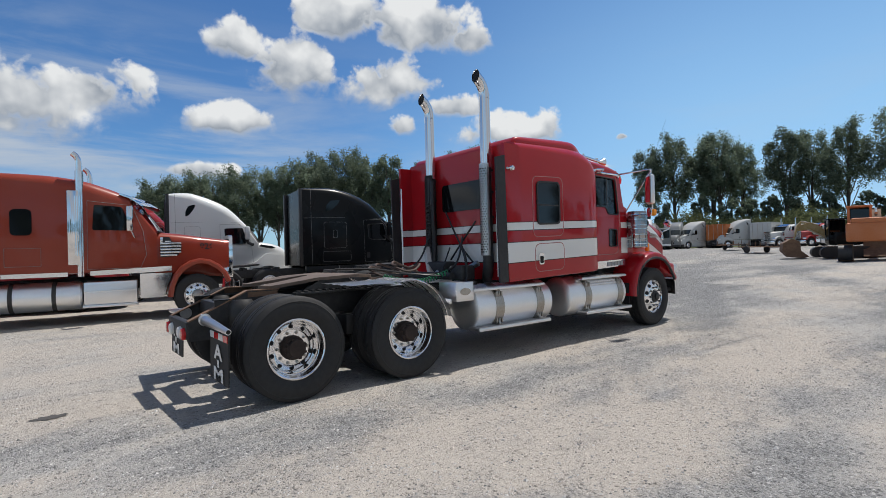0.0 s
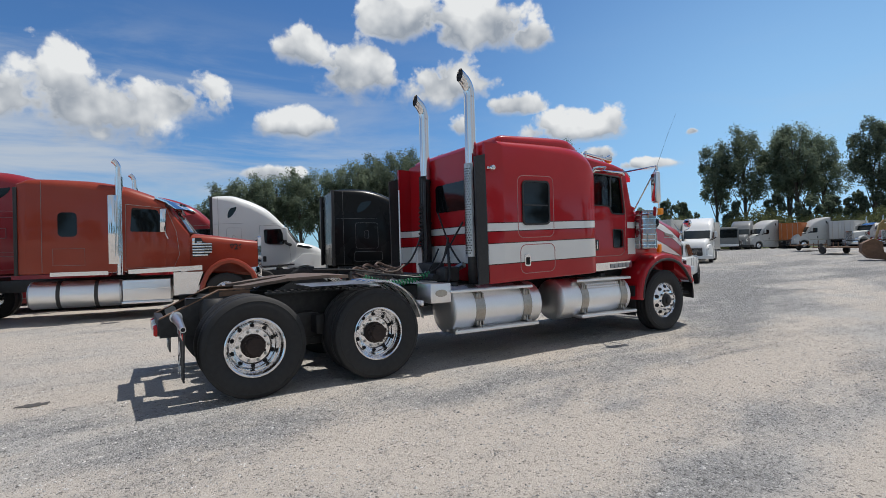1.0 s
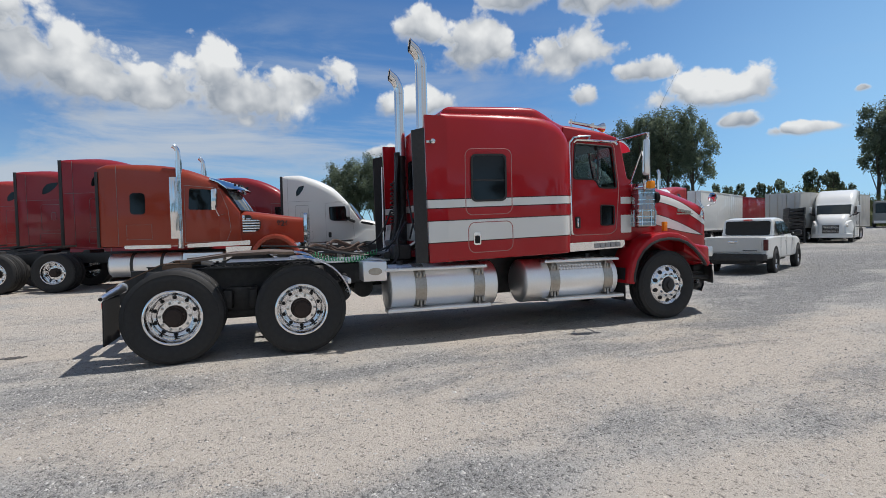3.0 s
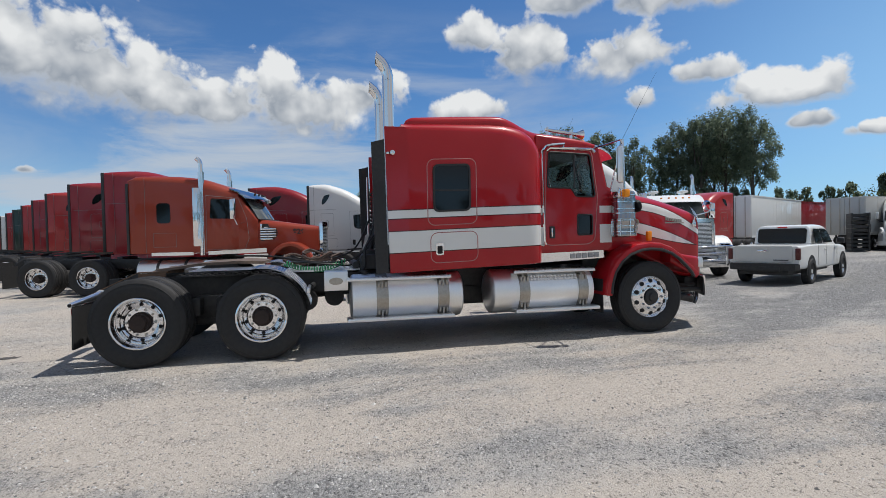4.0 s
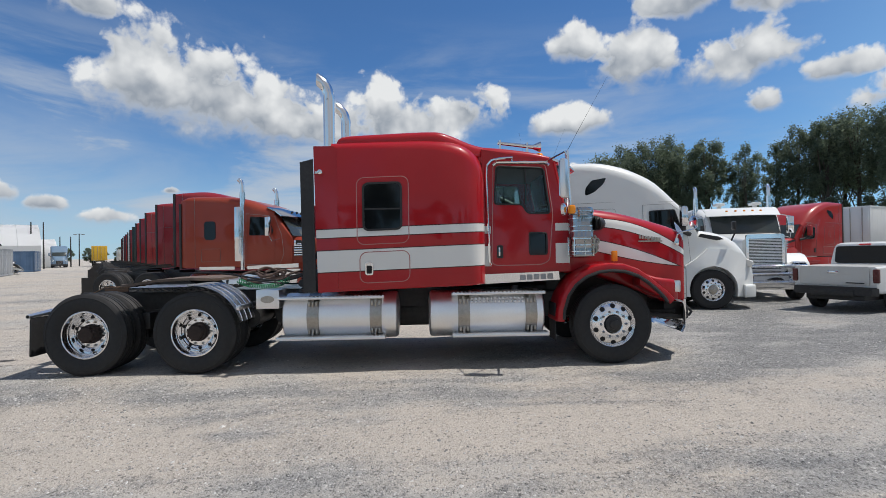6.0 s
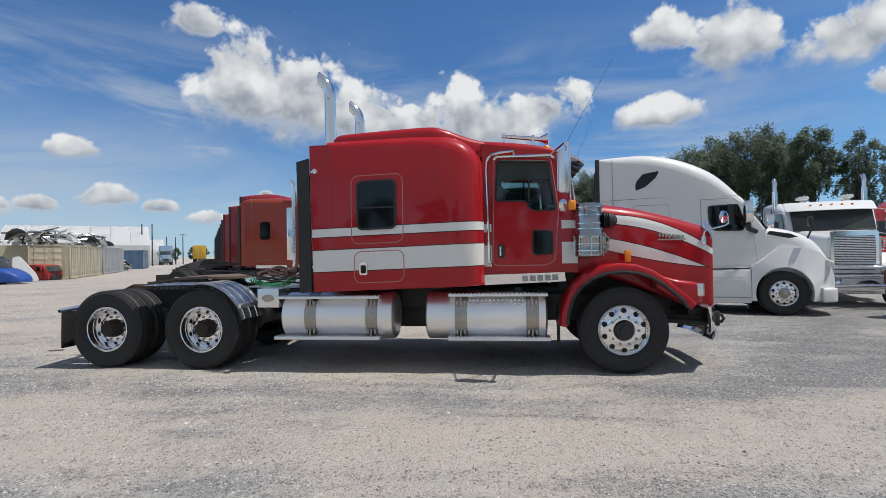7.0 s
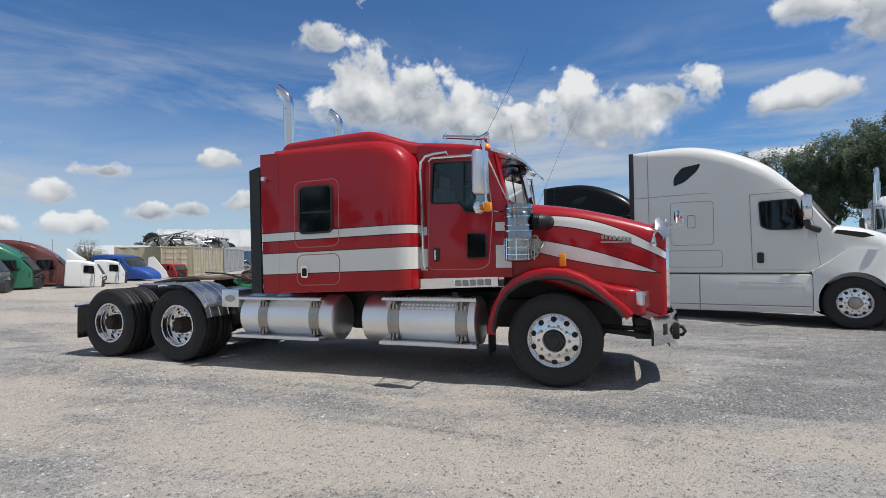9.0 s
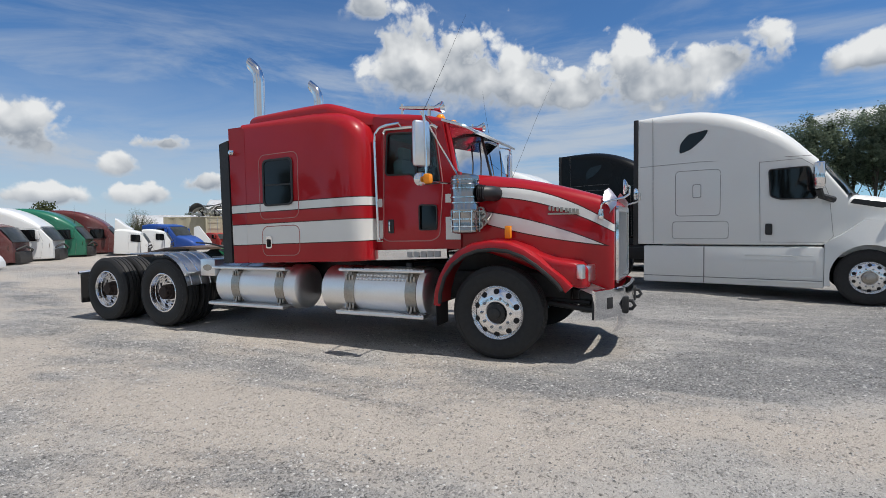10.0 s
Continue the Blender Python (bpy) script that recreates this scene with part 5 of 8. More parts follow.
# fifth wheel: two dished ramps that run back from a tilted plate
b = bmesh.new()
fw_z = lambda u: 1.045 + 0.085 * ramp01(u, 0.0, 0.75) - 0.02 * ramp01(u, 0.9, 1.3)
plate(b, poly_round([(-0.02, 0.80), (0.45, 0.72), (1.05, 0.68), (1.30, 0.80), (1.30, 1.64), (1.05, 1.76), (0.45, 1.72), (-0.02, 1.64), (-0.06, 1.45), (0.62, 1.29), (0.62, 1.15), (-0.06, 0.99)], 0.06), lambda u, v: (u, v, fw_z(u)), (0, 0, 0.035))
fw = part("fifth_wheel", b, GREASE, truck, "greasy rusted fifth wheel plate")
for yy in (0.78, 1.66):
    b = bmesh.new()
    plate(b, [(0.30, 0.97), (1.15, 0.97), (0.95, 1.12), (0.6, 1.12)], side(yy - 0.03), (0, 0.06, 0))
    part("fifth_wheel_base", b, FRAME, fw)
for yy in (0.70, 1.74):
    b = bmesh.new()
    box(b, 0.25, 1.45, yy - 0.05, yy + 0.05, 0.97, 0.995, 0.004)
    for k in range(14):
        box(b, 0.28 + 0.083 * k, 0.315 + 0.083 * k, yy - 0.05, yy + 0.05, 0.993, 1.012)
    part("slide_rail", b, FRAME, fw, "toothed slide rail")
b = bmesh.new()
box(b, 1.55, 2.55, TC - 0.46, TC + 0.46, 0.985, 1.005)
for k in range(12):
    for j in range(10):
        xk, yk = 1.62 + k * 0.08, TC - 0.4 + j * 0.088
        box(b, xk, xk + 0.035, yk, yk + 0.012, 1.005, 1.011)
part("deck_plate", b, ALU, truck, "checkered aluminium deck plate")
b = bmesh.new()
box(b, 2.07, 2.36, 0.10, 0.45, 0.775, 1.015, 0.01)
bx = part("battery_box", b, ALU, truck, "small bright box behind the tank")
b = bmesh.new()
plate(b, circle(2.215, 0.895, 0.085, 20, 0.045), side(0.097), (0, -0.004, 0))
part("box_plate", b, STEEL, bx, "oval plate as a plain shape")
# air and light lines
rnd = random.Random(4)


def hose(pts, r, ma, name="air_line", label=""):
    bb = bmesh.new()
    P = [np.array(p, float) for p in pts]
    out = []
    for i in range(len(P) - 1):
        a, q, c, dd = P[max(i - 1, 0)], P[i], P[i + 1], P[min(i + 2, len(P) - 1)]
        for j in range(8):
            t = j / 8
            out.append(0.5 * (2 * q + (c - a) * t + (2 * a - 5 * q + 4 * c - dd) * t * t + (3 * q - a - 3 * c + dd) * t ** 3))
    out.append(P[-1])
    tube(bb, [tuple(p) for p in out], r, 6)
    part(name, bb, ma, truck, label)


def coil(p0, p1, r, turns, wire, ma, label):
    bb = bmesh.new()
    a, c = Vector(p0), Vector(p1)
    u, w = frame_of(c - a)
    tube(bb, [tuple(a.lerp(c, i / (turns * 10)) + r * (math.cos(2 * math.pi * i / 10) * u + math.sin(2 * math.pi * i / 10) * w) + Vector((0, 0, -0.10 * math.sin(math.pi * i / (turns * 10))))) for i in range(turns * 10 + 1)], wire, 5)
    part("coiled_line", bb, ma, truck, label)


coil((1.55, 0.95, 1.10), (2.35, 0.62, 1.12), 0.035, 22, 0.008, GREEN, "green coiled electric line")
coil((2.80, 1.62, 1.30), (2.82, 1.60, 2.15), 0.045, 16, 0.012, HOSE, "black coiled air line")
hose([(2.75, 0.75, 1.6), (2.55, 0.7, 1.2), (2.1, 0.8, 1.1), (1.4, 0.9, 1.2), (0.9, 1.0, 1.22)], 0.014, HOSE)
hose([(2.75, 1.5, 1.7), (2.5, 1.5, 1.25), (2.0, 1.5, 1.12), (1.5, 1.35, 1.2)], 0.014, HOSE)
hose([(2.8, 1.1, 1.45), (2.5, 0.95, 1.08), (2.2, 0.6, 1.08), (1.8, 0.7, 1.12), (1.6, 1.2, 1.1)], 0.012, HOSE)
hose([(2.8, 0.85, 1.5), (2.62, 0.55, 1.3), (2.6, 0.5, 1.05), (2.5, 0.45, 0.95)], 0.02, HOSE)
hose([(2.98, 0.72, 1.82), (2.97, 1.0, 1.55), (2.98, 1.30, 1.27)], 0.014, HOSE)
hose([(2.99, 0.80, 1.22), (2.96, 1.05, 1.5), (2.98, 1.40, 2.0)], 0.014, HOSE)
hose([(2.9, 1.62, 2.5), (2.84, 1.55, 2.0), (2.82, 1.5, 1.5), (2.7, 1.4, 1.15)], 0.03, HOSE)
hose([(2.9, 1.68, 2.55), (2.86, 1.64, 1.9), (2.83, 1.58, 1.4), (2.75, 1.5, 1.1)], 0.035, HOSE)
hose([(2.6, 1.25, 1.02), (2.7, 1.1, 1.16), (2.8, 0.85, 1.12), (2.9, 0.6, 1.22)], 0.045, STEEL, "exhaust_elbow", "dull metal elbow pipe")
hose([(2.75, 1.6, 1.45), (2.68, 1.45, 1.22), (2.6, 1.3, 1.05)], 0.06, STEEL, "exhaust_elbow", "dull metal elbow pipe")
OLDHOSE = surface("old_hose", (0.075, 0.045, 0.035), 0.7, var=0.3)
for cx, cy, r, z in ((1.75, 1.20, 0.24, 1.06), (2.05, 1.45, 0.28, 1.09), (1.98, 1.05, 0.20, 1.12)):
    hose([(cx + r * math.cos(0.7 * i), cy + 0.8 * r * math.sin(0.7 * i), z + 0.010 * i + 0.035 * math.sin(1.7 * i)) for i in range(15)], 0.017, OLDHOSE, "hose_loop", "brown hose lying in loops")
b = bmesh.new()
box(b, 2.62, 2.84, 1.0, 1.45, 1.02, 1.25, 0.03)
box(b, 2.55, 2.8, 0.55, 0.8, 1.0, 1.2, 0.03)
cyl(b, (2.5, 0.7, 1.06), (2.5, 1.7, 1.06), 0.05, 10)
part("air_manifold", b, FRAME, truck, "dark pipework behind the sleeper")
# aerials
for (x, y, z), (x2, y2, z2) in (((5.95, -0.30, 2.66), (6.45, -0.32, 3.55)), ((6.08, 2.45, 2.2), (6.70, 2.52, 3.62)), ((5.9, 1.9, 2.7), (5.78, 1.95, 3.4))):
    b = bmesh.new()
    tube(b, [(x, y, z), (x + (x2 - x) * 0.55, y, z + (z2 - z) * 0.55), (x2, y2, z2)], 0.0024, 5, r_end=0.0010)
    part("aerial", b, HOSE, truck, "thin black whip aerial")

# ---- parked tractors ----
def paint(name, color, dust=0.12, rough=0.33):
    return surface(name, color, rough, coat=0.5, var=0.07, big=0.7, fine=50, dust=dust)


P_ORANGE = paint("orange_red_paint", (0.27, 0.036, 0.016), 0.07)
P_WHITE = paint("truck_white", (0.73, 0.74, 0.73), 0.06)
P_BLACK = surface("truck_black", (0.005, 0.006, 0.007), 0.28, coat=0.12, var=0.07, big=0.7, fine=50)
P_RED = paint("truck_dark_red", (0.26, 0.012, 0.02), 0.10)
P_RED2 = paint("truck_red", (0.36, 0.022, 0.022), 0.12)
P_GREEN = paint("truck_green", (0.015, 0.15, 0.09), 0.10)
P_DKGREEN = paint("truck_dark_green", (0.008, 0.03, 0.025), 0.10)
P_MAROON = paint("truck_maroon", (0.10, 0.012, 0.014), 0.25, 0.55)
P_BLUE = paint("truck_blue", (0.012, 0.07, 0.32), 0.10)
P_YELLOW = paint("yellow_paint", (0.55, 0.33, 0.02), 0.2)
P_GREY = paint("grey_paint", (0.16, 0.17, 0.17), 0.2)


SEAM = surface("panel_gap", (0.22, 0.22, 0.22), 0.8, var=0.1)
SCREEN = surface("windscreen_glass", (0.038, 0.046, 0.046), 0.05, coat=0.5, var=0.25, big=1.2, rvar=0.02)


def seams(loops, parent, r=0.0045, name="panel_seam"):
    bb = bmesh.new()
    for lp in loops:
        tube(bb, lp, r, 5, cap=False)
    pieces(name, bb, SEAM, parent)


def running_gear(tr, axles, steer_x, x_rear, x_front, near):
    """Rails, wheels and axles; local y = 0 is the middle."""
    for x in axles:
        for o in (-1, 1):
            wheel(tr, x, o * 1.22, 0.50, o, near=near)
    for o in (-1, 1):
        wheel(tr, steer_x, o * 1.20, 0.50, o, steer=True, near=near, dual=False, bright_hub=True)
    for yy in (-0.43, 0.43):
        bb = bmesh.new()
        box(bb, x_rear, x_front, yy - 0.04, yy + 0.04, 0.70, 0.97, 0.005)
        part("frame_rail", bb, FRAME, tr, "black steel frame rail")
    for x in (*axles, steer_x):
        bb = bmesh.new()
        cyl(bb, (x, -1.0, 0.5), (x, 1.0, 0.5), 0.07, 10)
        if x != steer_x:
            spin(bb, [(0.0, -0.2), (0.18, -0.1), (0.22, 0.0), (0.18, 0.1), (0.0, 0.2)], (x, 0, 0.5), "x", 14)
        part("axle", bb, FRAME, tr)
    xm = sum(axles) / 2
    bb = bmesh.new()
    plate(bb, poly_round([(xm - 0.55, -0.4), (xm + 0.1, -0.52), (xm + 0.5, -0.4), (xm + 0.5, 0.4), (xm + 0.1, 0.52), (xm - 0.55, 0.4), (xm - 0.6, 0.2), (xm - 0.1, 0.07), (xm - 0.1, -0.07), (xm - 0.6, -0.2)], 0.05), lambda u, v: (u, v, 1.10 + 0.06 * (u - xm)), (0, 0, 0.05))
    part("fifth_wheel", bb, FRAME, tr, "greasy black fifth wheel")
    bb = bmesh.new()
    for x in (x_rear + 0.1, xm, xm + 1.1):
        box(bb, x - 0.08, x + 0.08, -0.42, 0.42, 0.72, 1.05, 0.02)
    pieces("crossmember", bb, FRAME, tr)
    for o in (-1, 1):
        bb = bmesh.new()
        box(bb, x_rear - 0.05, x_rear - 0.035, *sorted((o * 0.65, o * 1.22)), 0.26, 0.86)
        part("mud_flap", bb, RUBBER, tr, "black mud flap")


def tank(tr, x0, x1, o, r=0.31, straps=(0.3, 0.7)):
    bb = bmesh.new()
    spin(bb, [(0.0, x0), (r - 0.04, x0 + 0.01), (r, x0 + 0.05), (r, x1 - 0.05), (r - 0.04, x1 - 0.01), (0.0, x1)], (0, o * 0.90, 0.63), "x", 28)
    tk = part("fuel_tank", bb, TANK, tr, "round aluminium fuel tank")
    for f in straps:
        x = x0 + (x1 - x0) * f
        bb = bmesh.new()
        spin(bb, [(r, x), (r + 0.01, x + 0.005), (r + 0.01, x + 0.075), (r, x + 0.08)], (0, o * 0.90, 0.63), "x", 28)
        part("tank_strap", bb, FRAME, tk, "black tank strap")


def screen(tr, xb, zb, xt, zt, wb, wt, bow, ma):
    """A bowed windscreen."""
    bb = bmesh.new()
    rings = []
    for j in range(5):
        t = j / 4
        w = wb + (wt - wb) * t
        rings.append([bb.verts.new((xb + (xt - xb) * t + bow * (1 - (k / 4 - 1) ** 2) * (1 - 0.4 * t), w * (k / 4 - 1), zb + (zt - zb) * t + 0.03 * math.sin(math.pi * t))) for k in range(9)])
    skin(bb, rings, cap=False, closed=False)
    pieces("windscreen", bb, ma, tr, "dark bowed windscreen")
    bb = bmesh.new()
    tube(bb, [tuple(v) for v in [(xb + bow * (1 - (k / 4 - 1) ** 2) + 0.01, wb * (k / 4 - 1), zb) for k in range(9)]], 0.02, 6)
    part("screen_rubber", bb, BLACK, tr)


def aero(name, label, m, ma, cut=0.0, near=False, group="", front=True):
    """A rounded raised-roof sleeper tractor; x = 0 at the back of the sleeper. cut: how much shorter the sleeper is."""
    tr = thing(name, label, "truck", m, group)
    c = cut
    q = lambda x: x - c if x > 1.6 else x * (1.6 - c) / 1.6
    running_gear(tr, (-1.15 , -2.5), q(3.98), -3.35, q(4.6), near)
    bb = bmesh.new()
    S = [(0, 1.22, 3.80, 0.05), (0.3, 1.235, 3.84, 0.16), (1.0, 1.24, 3.87, 0.26), (1.5, 1.24, 3.81, 0.32), (2.0, 1.24, 3.66, 0.36), (2.52, 1.23, 3.40, 0.38), (2.85, 1.20, 3.12, 0.34), (3.08, 1.16, 2.86, 0.24), (3.22, 1.13, 2.71, 0.16)]
    loft(bb, [(q(x), -w, w, 1.08, z, 0.04, r) for x, w, z, r in fair(S, 3)])
    loft(bb, [(q(3.2), -1.13, 1.13, 1.08, 2.68, 0.04, 0.1), (q(3.42), -1.09, 1.09, 1.08, 2.36, 0.04, 0.1), (q(3.66), -1.04, 1.04, 1.0, 2.03, 0.04, 0.1)])
    part("cab", bb, ma, tr, "raised-roof sleeper cab")
    bb = bmesh.new()
    H = [(3.55, 1.04, 0.85, 2.05, 0.1, 0.22), (4.05, 0.98, 0.85, 1.99, 0.1, 0.26), (4.46, 0.92, 0.80, 1.88, 0.1, 0.3), (4.75, 0.85, 0.7, 1.71, 0.1, 0.3), (5.0, 0.76, 0.5, 1.40, 0.1, 0.26), (5.14, 0.70, 0.38, 1.08, 0.1, 0.2), (5.18, 0.66, 0.36, 0.85, 0.1, 0.15)]
    loft(bb, [(q(x), -w, w, z0, z1, r, t) for x, w, z0, z1, r, t in fair(H, 3)])
    part("hood", bb, ma, tr, "rounded sloping hood")
    for o in (-1, 1):
        y = o * 1.24
        bb = bmesh.new()
        lo = arch(q(3.98), 0.50, 0.585, 0.60, 197, -17, 20)
        plate(bb, [(q(3.32), 1.12), (q(3.32), 0.33)] + lo + [(q(4.9), 0.32), (q(5.02), 0.45), (q(5.06), 1.0), (q(4.98), 1.22), (q(4.75), 1.42), (q(4.45), 1.52), (q(3.9), 1.55), (q(3.6), 1.3)], lambda u, v: (u, y * (1 - 0.30 * ramp01(u, q(4.5), q(5.1)) - 0.10 * ramp01(v, 1.1, 1.55)), v), (0, -o * 0.36, 0))
        part("fender", bb, ma, tr, "fender with round wheel arch")
        bb = bmesh.new()
        box(bb, q(0.12), q(3.32), *sorted((o * 0.95, o * 1.225)), 0.27, 1.05, 0.03)
        sk = part("side_skirt", bb, ma, tr, "smooth side skirt")
        bb = bmesh.new()
        box(bb, q(2.0), q(3.22), *sorted((o * 1.22, o * 1.25)), 0.36, 0.40, 0.008)
        box(bb, q(2.05), q(3.15), *sorted((o * 1.20, o * 1.24)), 0.86, 0.89, 0.008)
        pieces("step_ledge", bb, ma, sk)
        yo = o * 1.243
        wl = poly_round([(q(2.43), 2.54), (q(2.46), 2.03), (q(2.6), 1.97), (q(3.16), 1.96), (q(3.22), 2.1), (q(3.06), 2.57)], 0.05)
        bb = bmesh.new()
        plate(bb, wl, lambda u, v: (u, yo - o * 0.07 * ramp01(u, q(2.9), q(3.3)), v), (0, o * 0.008, 0))
        part("door_window", bb, DARKPANE, tr, "dark door window")
        bb = bmesh.new()
        tube(bb, [(u, yo - o * 0.07 * ramp01(u, q(2.9), q(3.3)) + o * 0.006, v) for u, v in wl + wl[:1]], 0.014, 6, cap=False)
        part("window_rubber", bb, BLACK, tr)
        bb = bmesh.new()
        plate(bb, rloop(q(2.0), q(3.2), 0.44, 0.80, 0.05), side(o * 1.2245), (0, o * 0.012, 0), [rloop(q(2.04), q(3.16), 0.48, 0.76, 0.04)])
        part("step_surround", bb, ma, sk, "raised step surround")
        bb = bmesh.new()
        box(bb, q(1.30), q(1.32), *sorted((o * 1.224, o * 1.229)), 0.29, 1.04)
        box(bb, q(0.12), q(3.30), *sorted((o * 1.224, o * 1.232)), 0.40, 0.415, 0.003)
        pieces("skirt_crease", bb, SEAM, sk)
        bb = bmesh.new()
        tl = poly_round([(q(0.83), 2.98), (q(0.84), 3.18), (q(1.0), 3.38), (q(1.38), 3.44), (q(1.3), 3.28), (q(1.05), 3.06)], 0.06)
        plate(bb, tl, side(yo - o * 0.004), (0, o * 0.008, 0))
        part("roof_window", bb, DARKPANE, tr, "dark wedge-shaped roof window")
        yl = yo
        Z = lambda pts: [(q(u), yl - o * 0.07 * ramp01(u, 2.9, 3.3), v) for u, v in pts]
        seams([Z([(2.27, 2.70), (2.30, 1.14), (3.36, 1.14), (3.45, 1.25), (3.38, 2.0), (3.18, 2.55), (2.95, 2.72), (2.27, 2.70)]),
               Z([(0.05, 2.76), (1.2, 2.79), (3.1, 2.77)]), Z([(0.30, 3.78), (0.32, 1.1)]),
               Z(rloop(0.70, 1.75, 1.20, 1.56, 0.07) + [(1.75, 1.45)]),
               Z(rloop(0.76, 1.60, 1.68, 2.62, 0.08) + [(1.60, 2.5)])], tr)
        bb = bmesh.new()
        plate(bb, rloop(q(1.10), q(1.24), 2.06, 2.32, 0.03), side(yo - o * 0.002), (0, o * 0.01, 0))
        vp = part("vent_plate", bb, ma, tr, "small square vent plate")
        bb = bmesh.new()
        lp = rloop(q(1.095), q(1.245), 2.055, 2.325, 0.03)
        tube(bb, [(u, yo + o * 0.004, v) for u, v in lp + lp[:1]], 0.006, 5, cap=False)
        part("vent_rim", bb, SEAM, vp)
        bb = bmesh.new()
        plate(bb, rloop(q(2.38), q(2.50), 1.28, 1.50, 0.03), side(yo), (0, o * 0.012, 0))
        part("door_handle", bb, BLACK, tr, "black door handle")
        bb = bmesh.new()
        box(bb, q(3.12), q(3.30), *sorted((o * 1.36, o * 1.56)), 2.12, 2.62, 0.05)
        mr = part("mirror", bb, CHROME if near else ma, tr, "tall door mirror")
        bb = bmesh.new()
        tube(bb, [(q(3.2), o * 1.45, 2.14), (q(3.25), o * 1.3, 2.0), (q(3.45), o * 1.12, 1.93)], 0.06, 8)
        part("mirror_arm", bb, BLACK, mr, "black mirror arm")
        bb = bmesh.new()
        plate(bb, [(q(3.69), 1.86), (q(3.75), 1.94), (q(4.2), 1.86), (q(4.34), 1.79), (q(4.15), 1.76)], lambda u, v: (u, o * (1.055 - 0.10 * (u - q(3.7))), v), (0, o * 0.01, 0))
        part("hood_vent", bb, BLACK, tr, "black hood vent")
        bb = bmesh.new()
        m2 = Matrix.Translation((q(4.93), o * 0.90, 1.18)) @ Matrix.Rotation(radians(o * 38), 4, "Z") @ Matrix.Rotation(radians(24), 4, "Y")
        box(bb, -0.16, 0.14, -0.05, 0.06, -0.085, 0.085, 0.04, m2)
        part("headlamp", bb, LAMP, tr, "clear swept headlamp")
        bb = bmesh.new()
        box(bb, -0.10, 0.0, *sorted((o * 1.05, o * 1.235)), 1.05, 3.80, 0.01)
        part("side_extender", bb, BLACK, tr, "black rubber side extender")
        if near:
            bb = bmesh.new()
            tube(bb, [(q(4.55), o * 0.92, 1.75), (q(4.6), o * 1.02, 1.95), (q(4.58), o * 1.06, 2.08)], 0.02, 6)
            box(bb, q(4.52), q(4.60), o * 1.06 - 0.08, o * 1.06 + 0.08, 2.02, 2.24, 0.03)
            part("hood_mirror", bb, BLACK, tr, "black hood mirror")
    screen(tr, q(3.70), 2.03, q(3.26), 2.70, 1.0, 1.02, 0.20, SCREEN)
    bb = bmesh.new()
    box(bb, q(5.08), q(5.20), -0.5, 0.5, 0.62, 1.22, 0.04)
    gl = part("grille", bb, BLACK, tr, "dark radiator grille")
    bb = bmesh.new()
    for k in range(6):
        box(bb, q(5.195), q(5.21), -0.48, 0.48, 0.66 + k * 0.095, 0.68 + k * 0.095)
    pieces("grille_bar", bb, CHROME, gl)
    bb = bmesh.new()
    loft(bb, fair([(q(4.75), -1.22, 1.22, 0.30, 0.62, 0.04, 0.06), (q(5.0), -1.1, 1.1, 0.30, 0.62, 0.04, 0.06), (q(5.16), -0.85, 0.85, 0.30, 0.60, 0.04, 0.06), (q(5.24), -0.5, 0.5, 0.31, 0.58, 0.04, 0.06)], 2))
    part("bumper", bb, BLACK if ma is not P_WHITE else ma, tr, "moulded bumper")
    return tr


LAMP = surface("lamp_lens", (0.75, 0.73, 0.68), 0.12, coat=0.6, var=0.1)


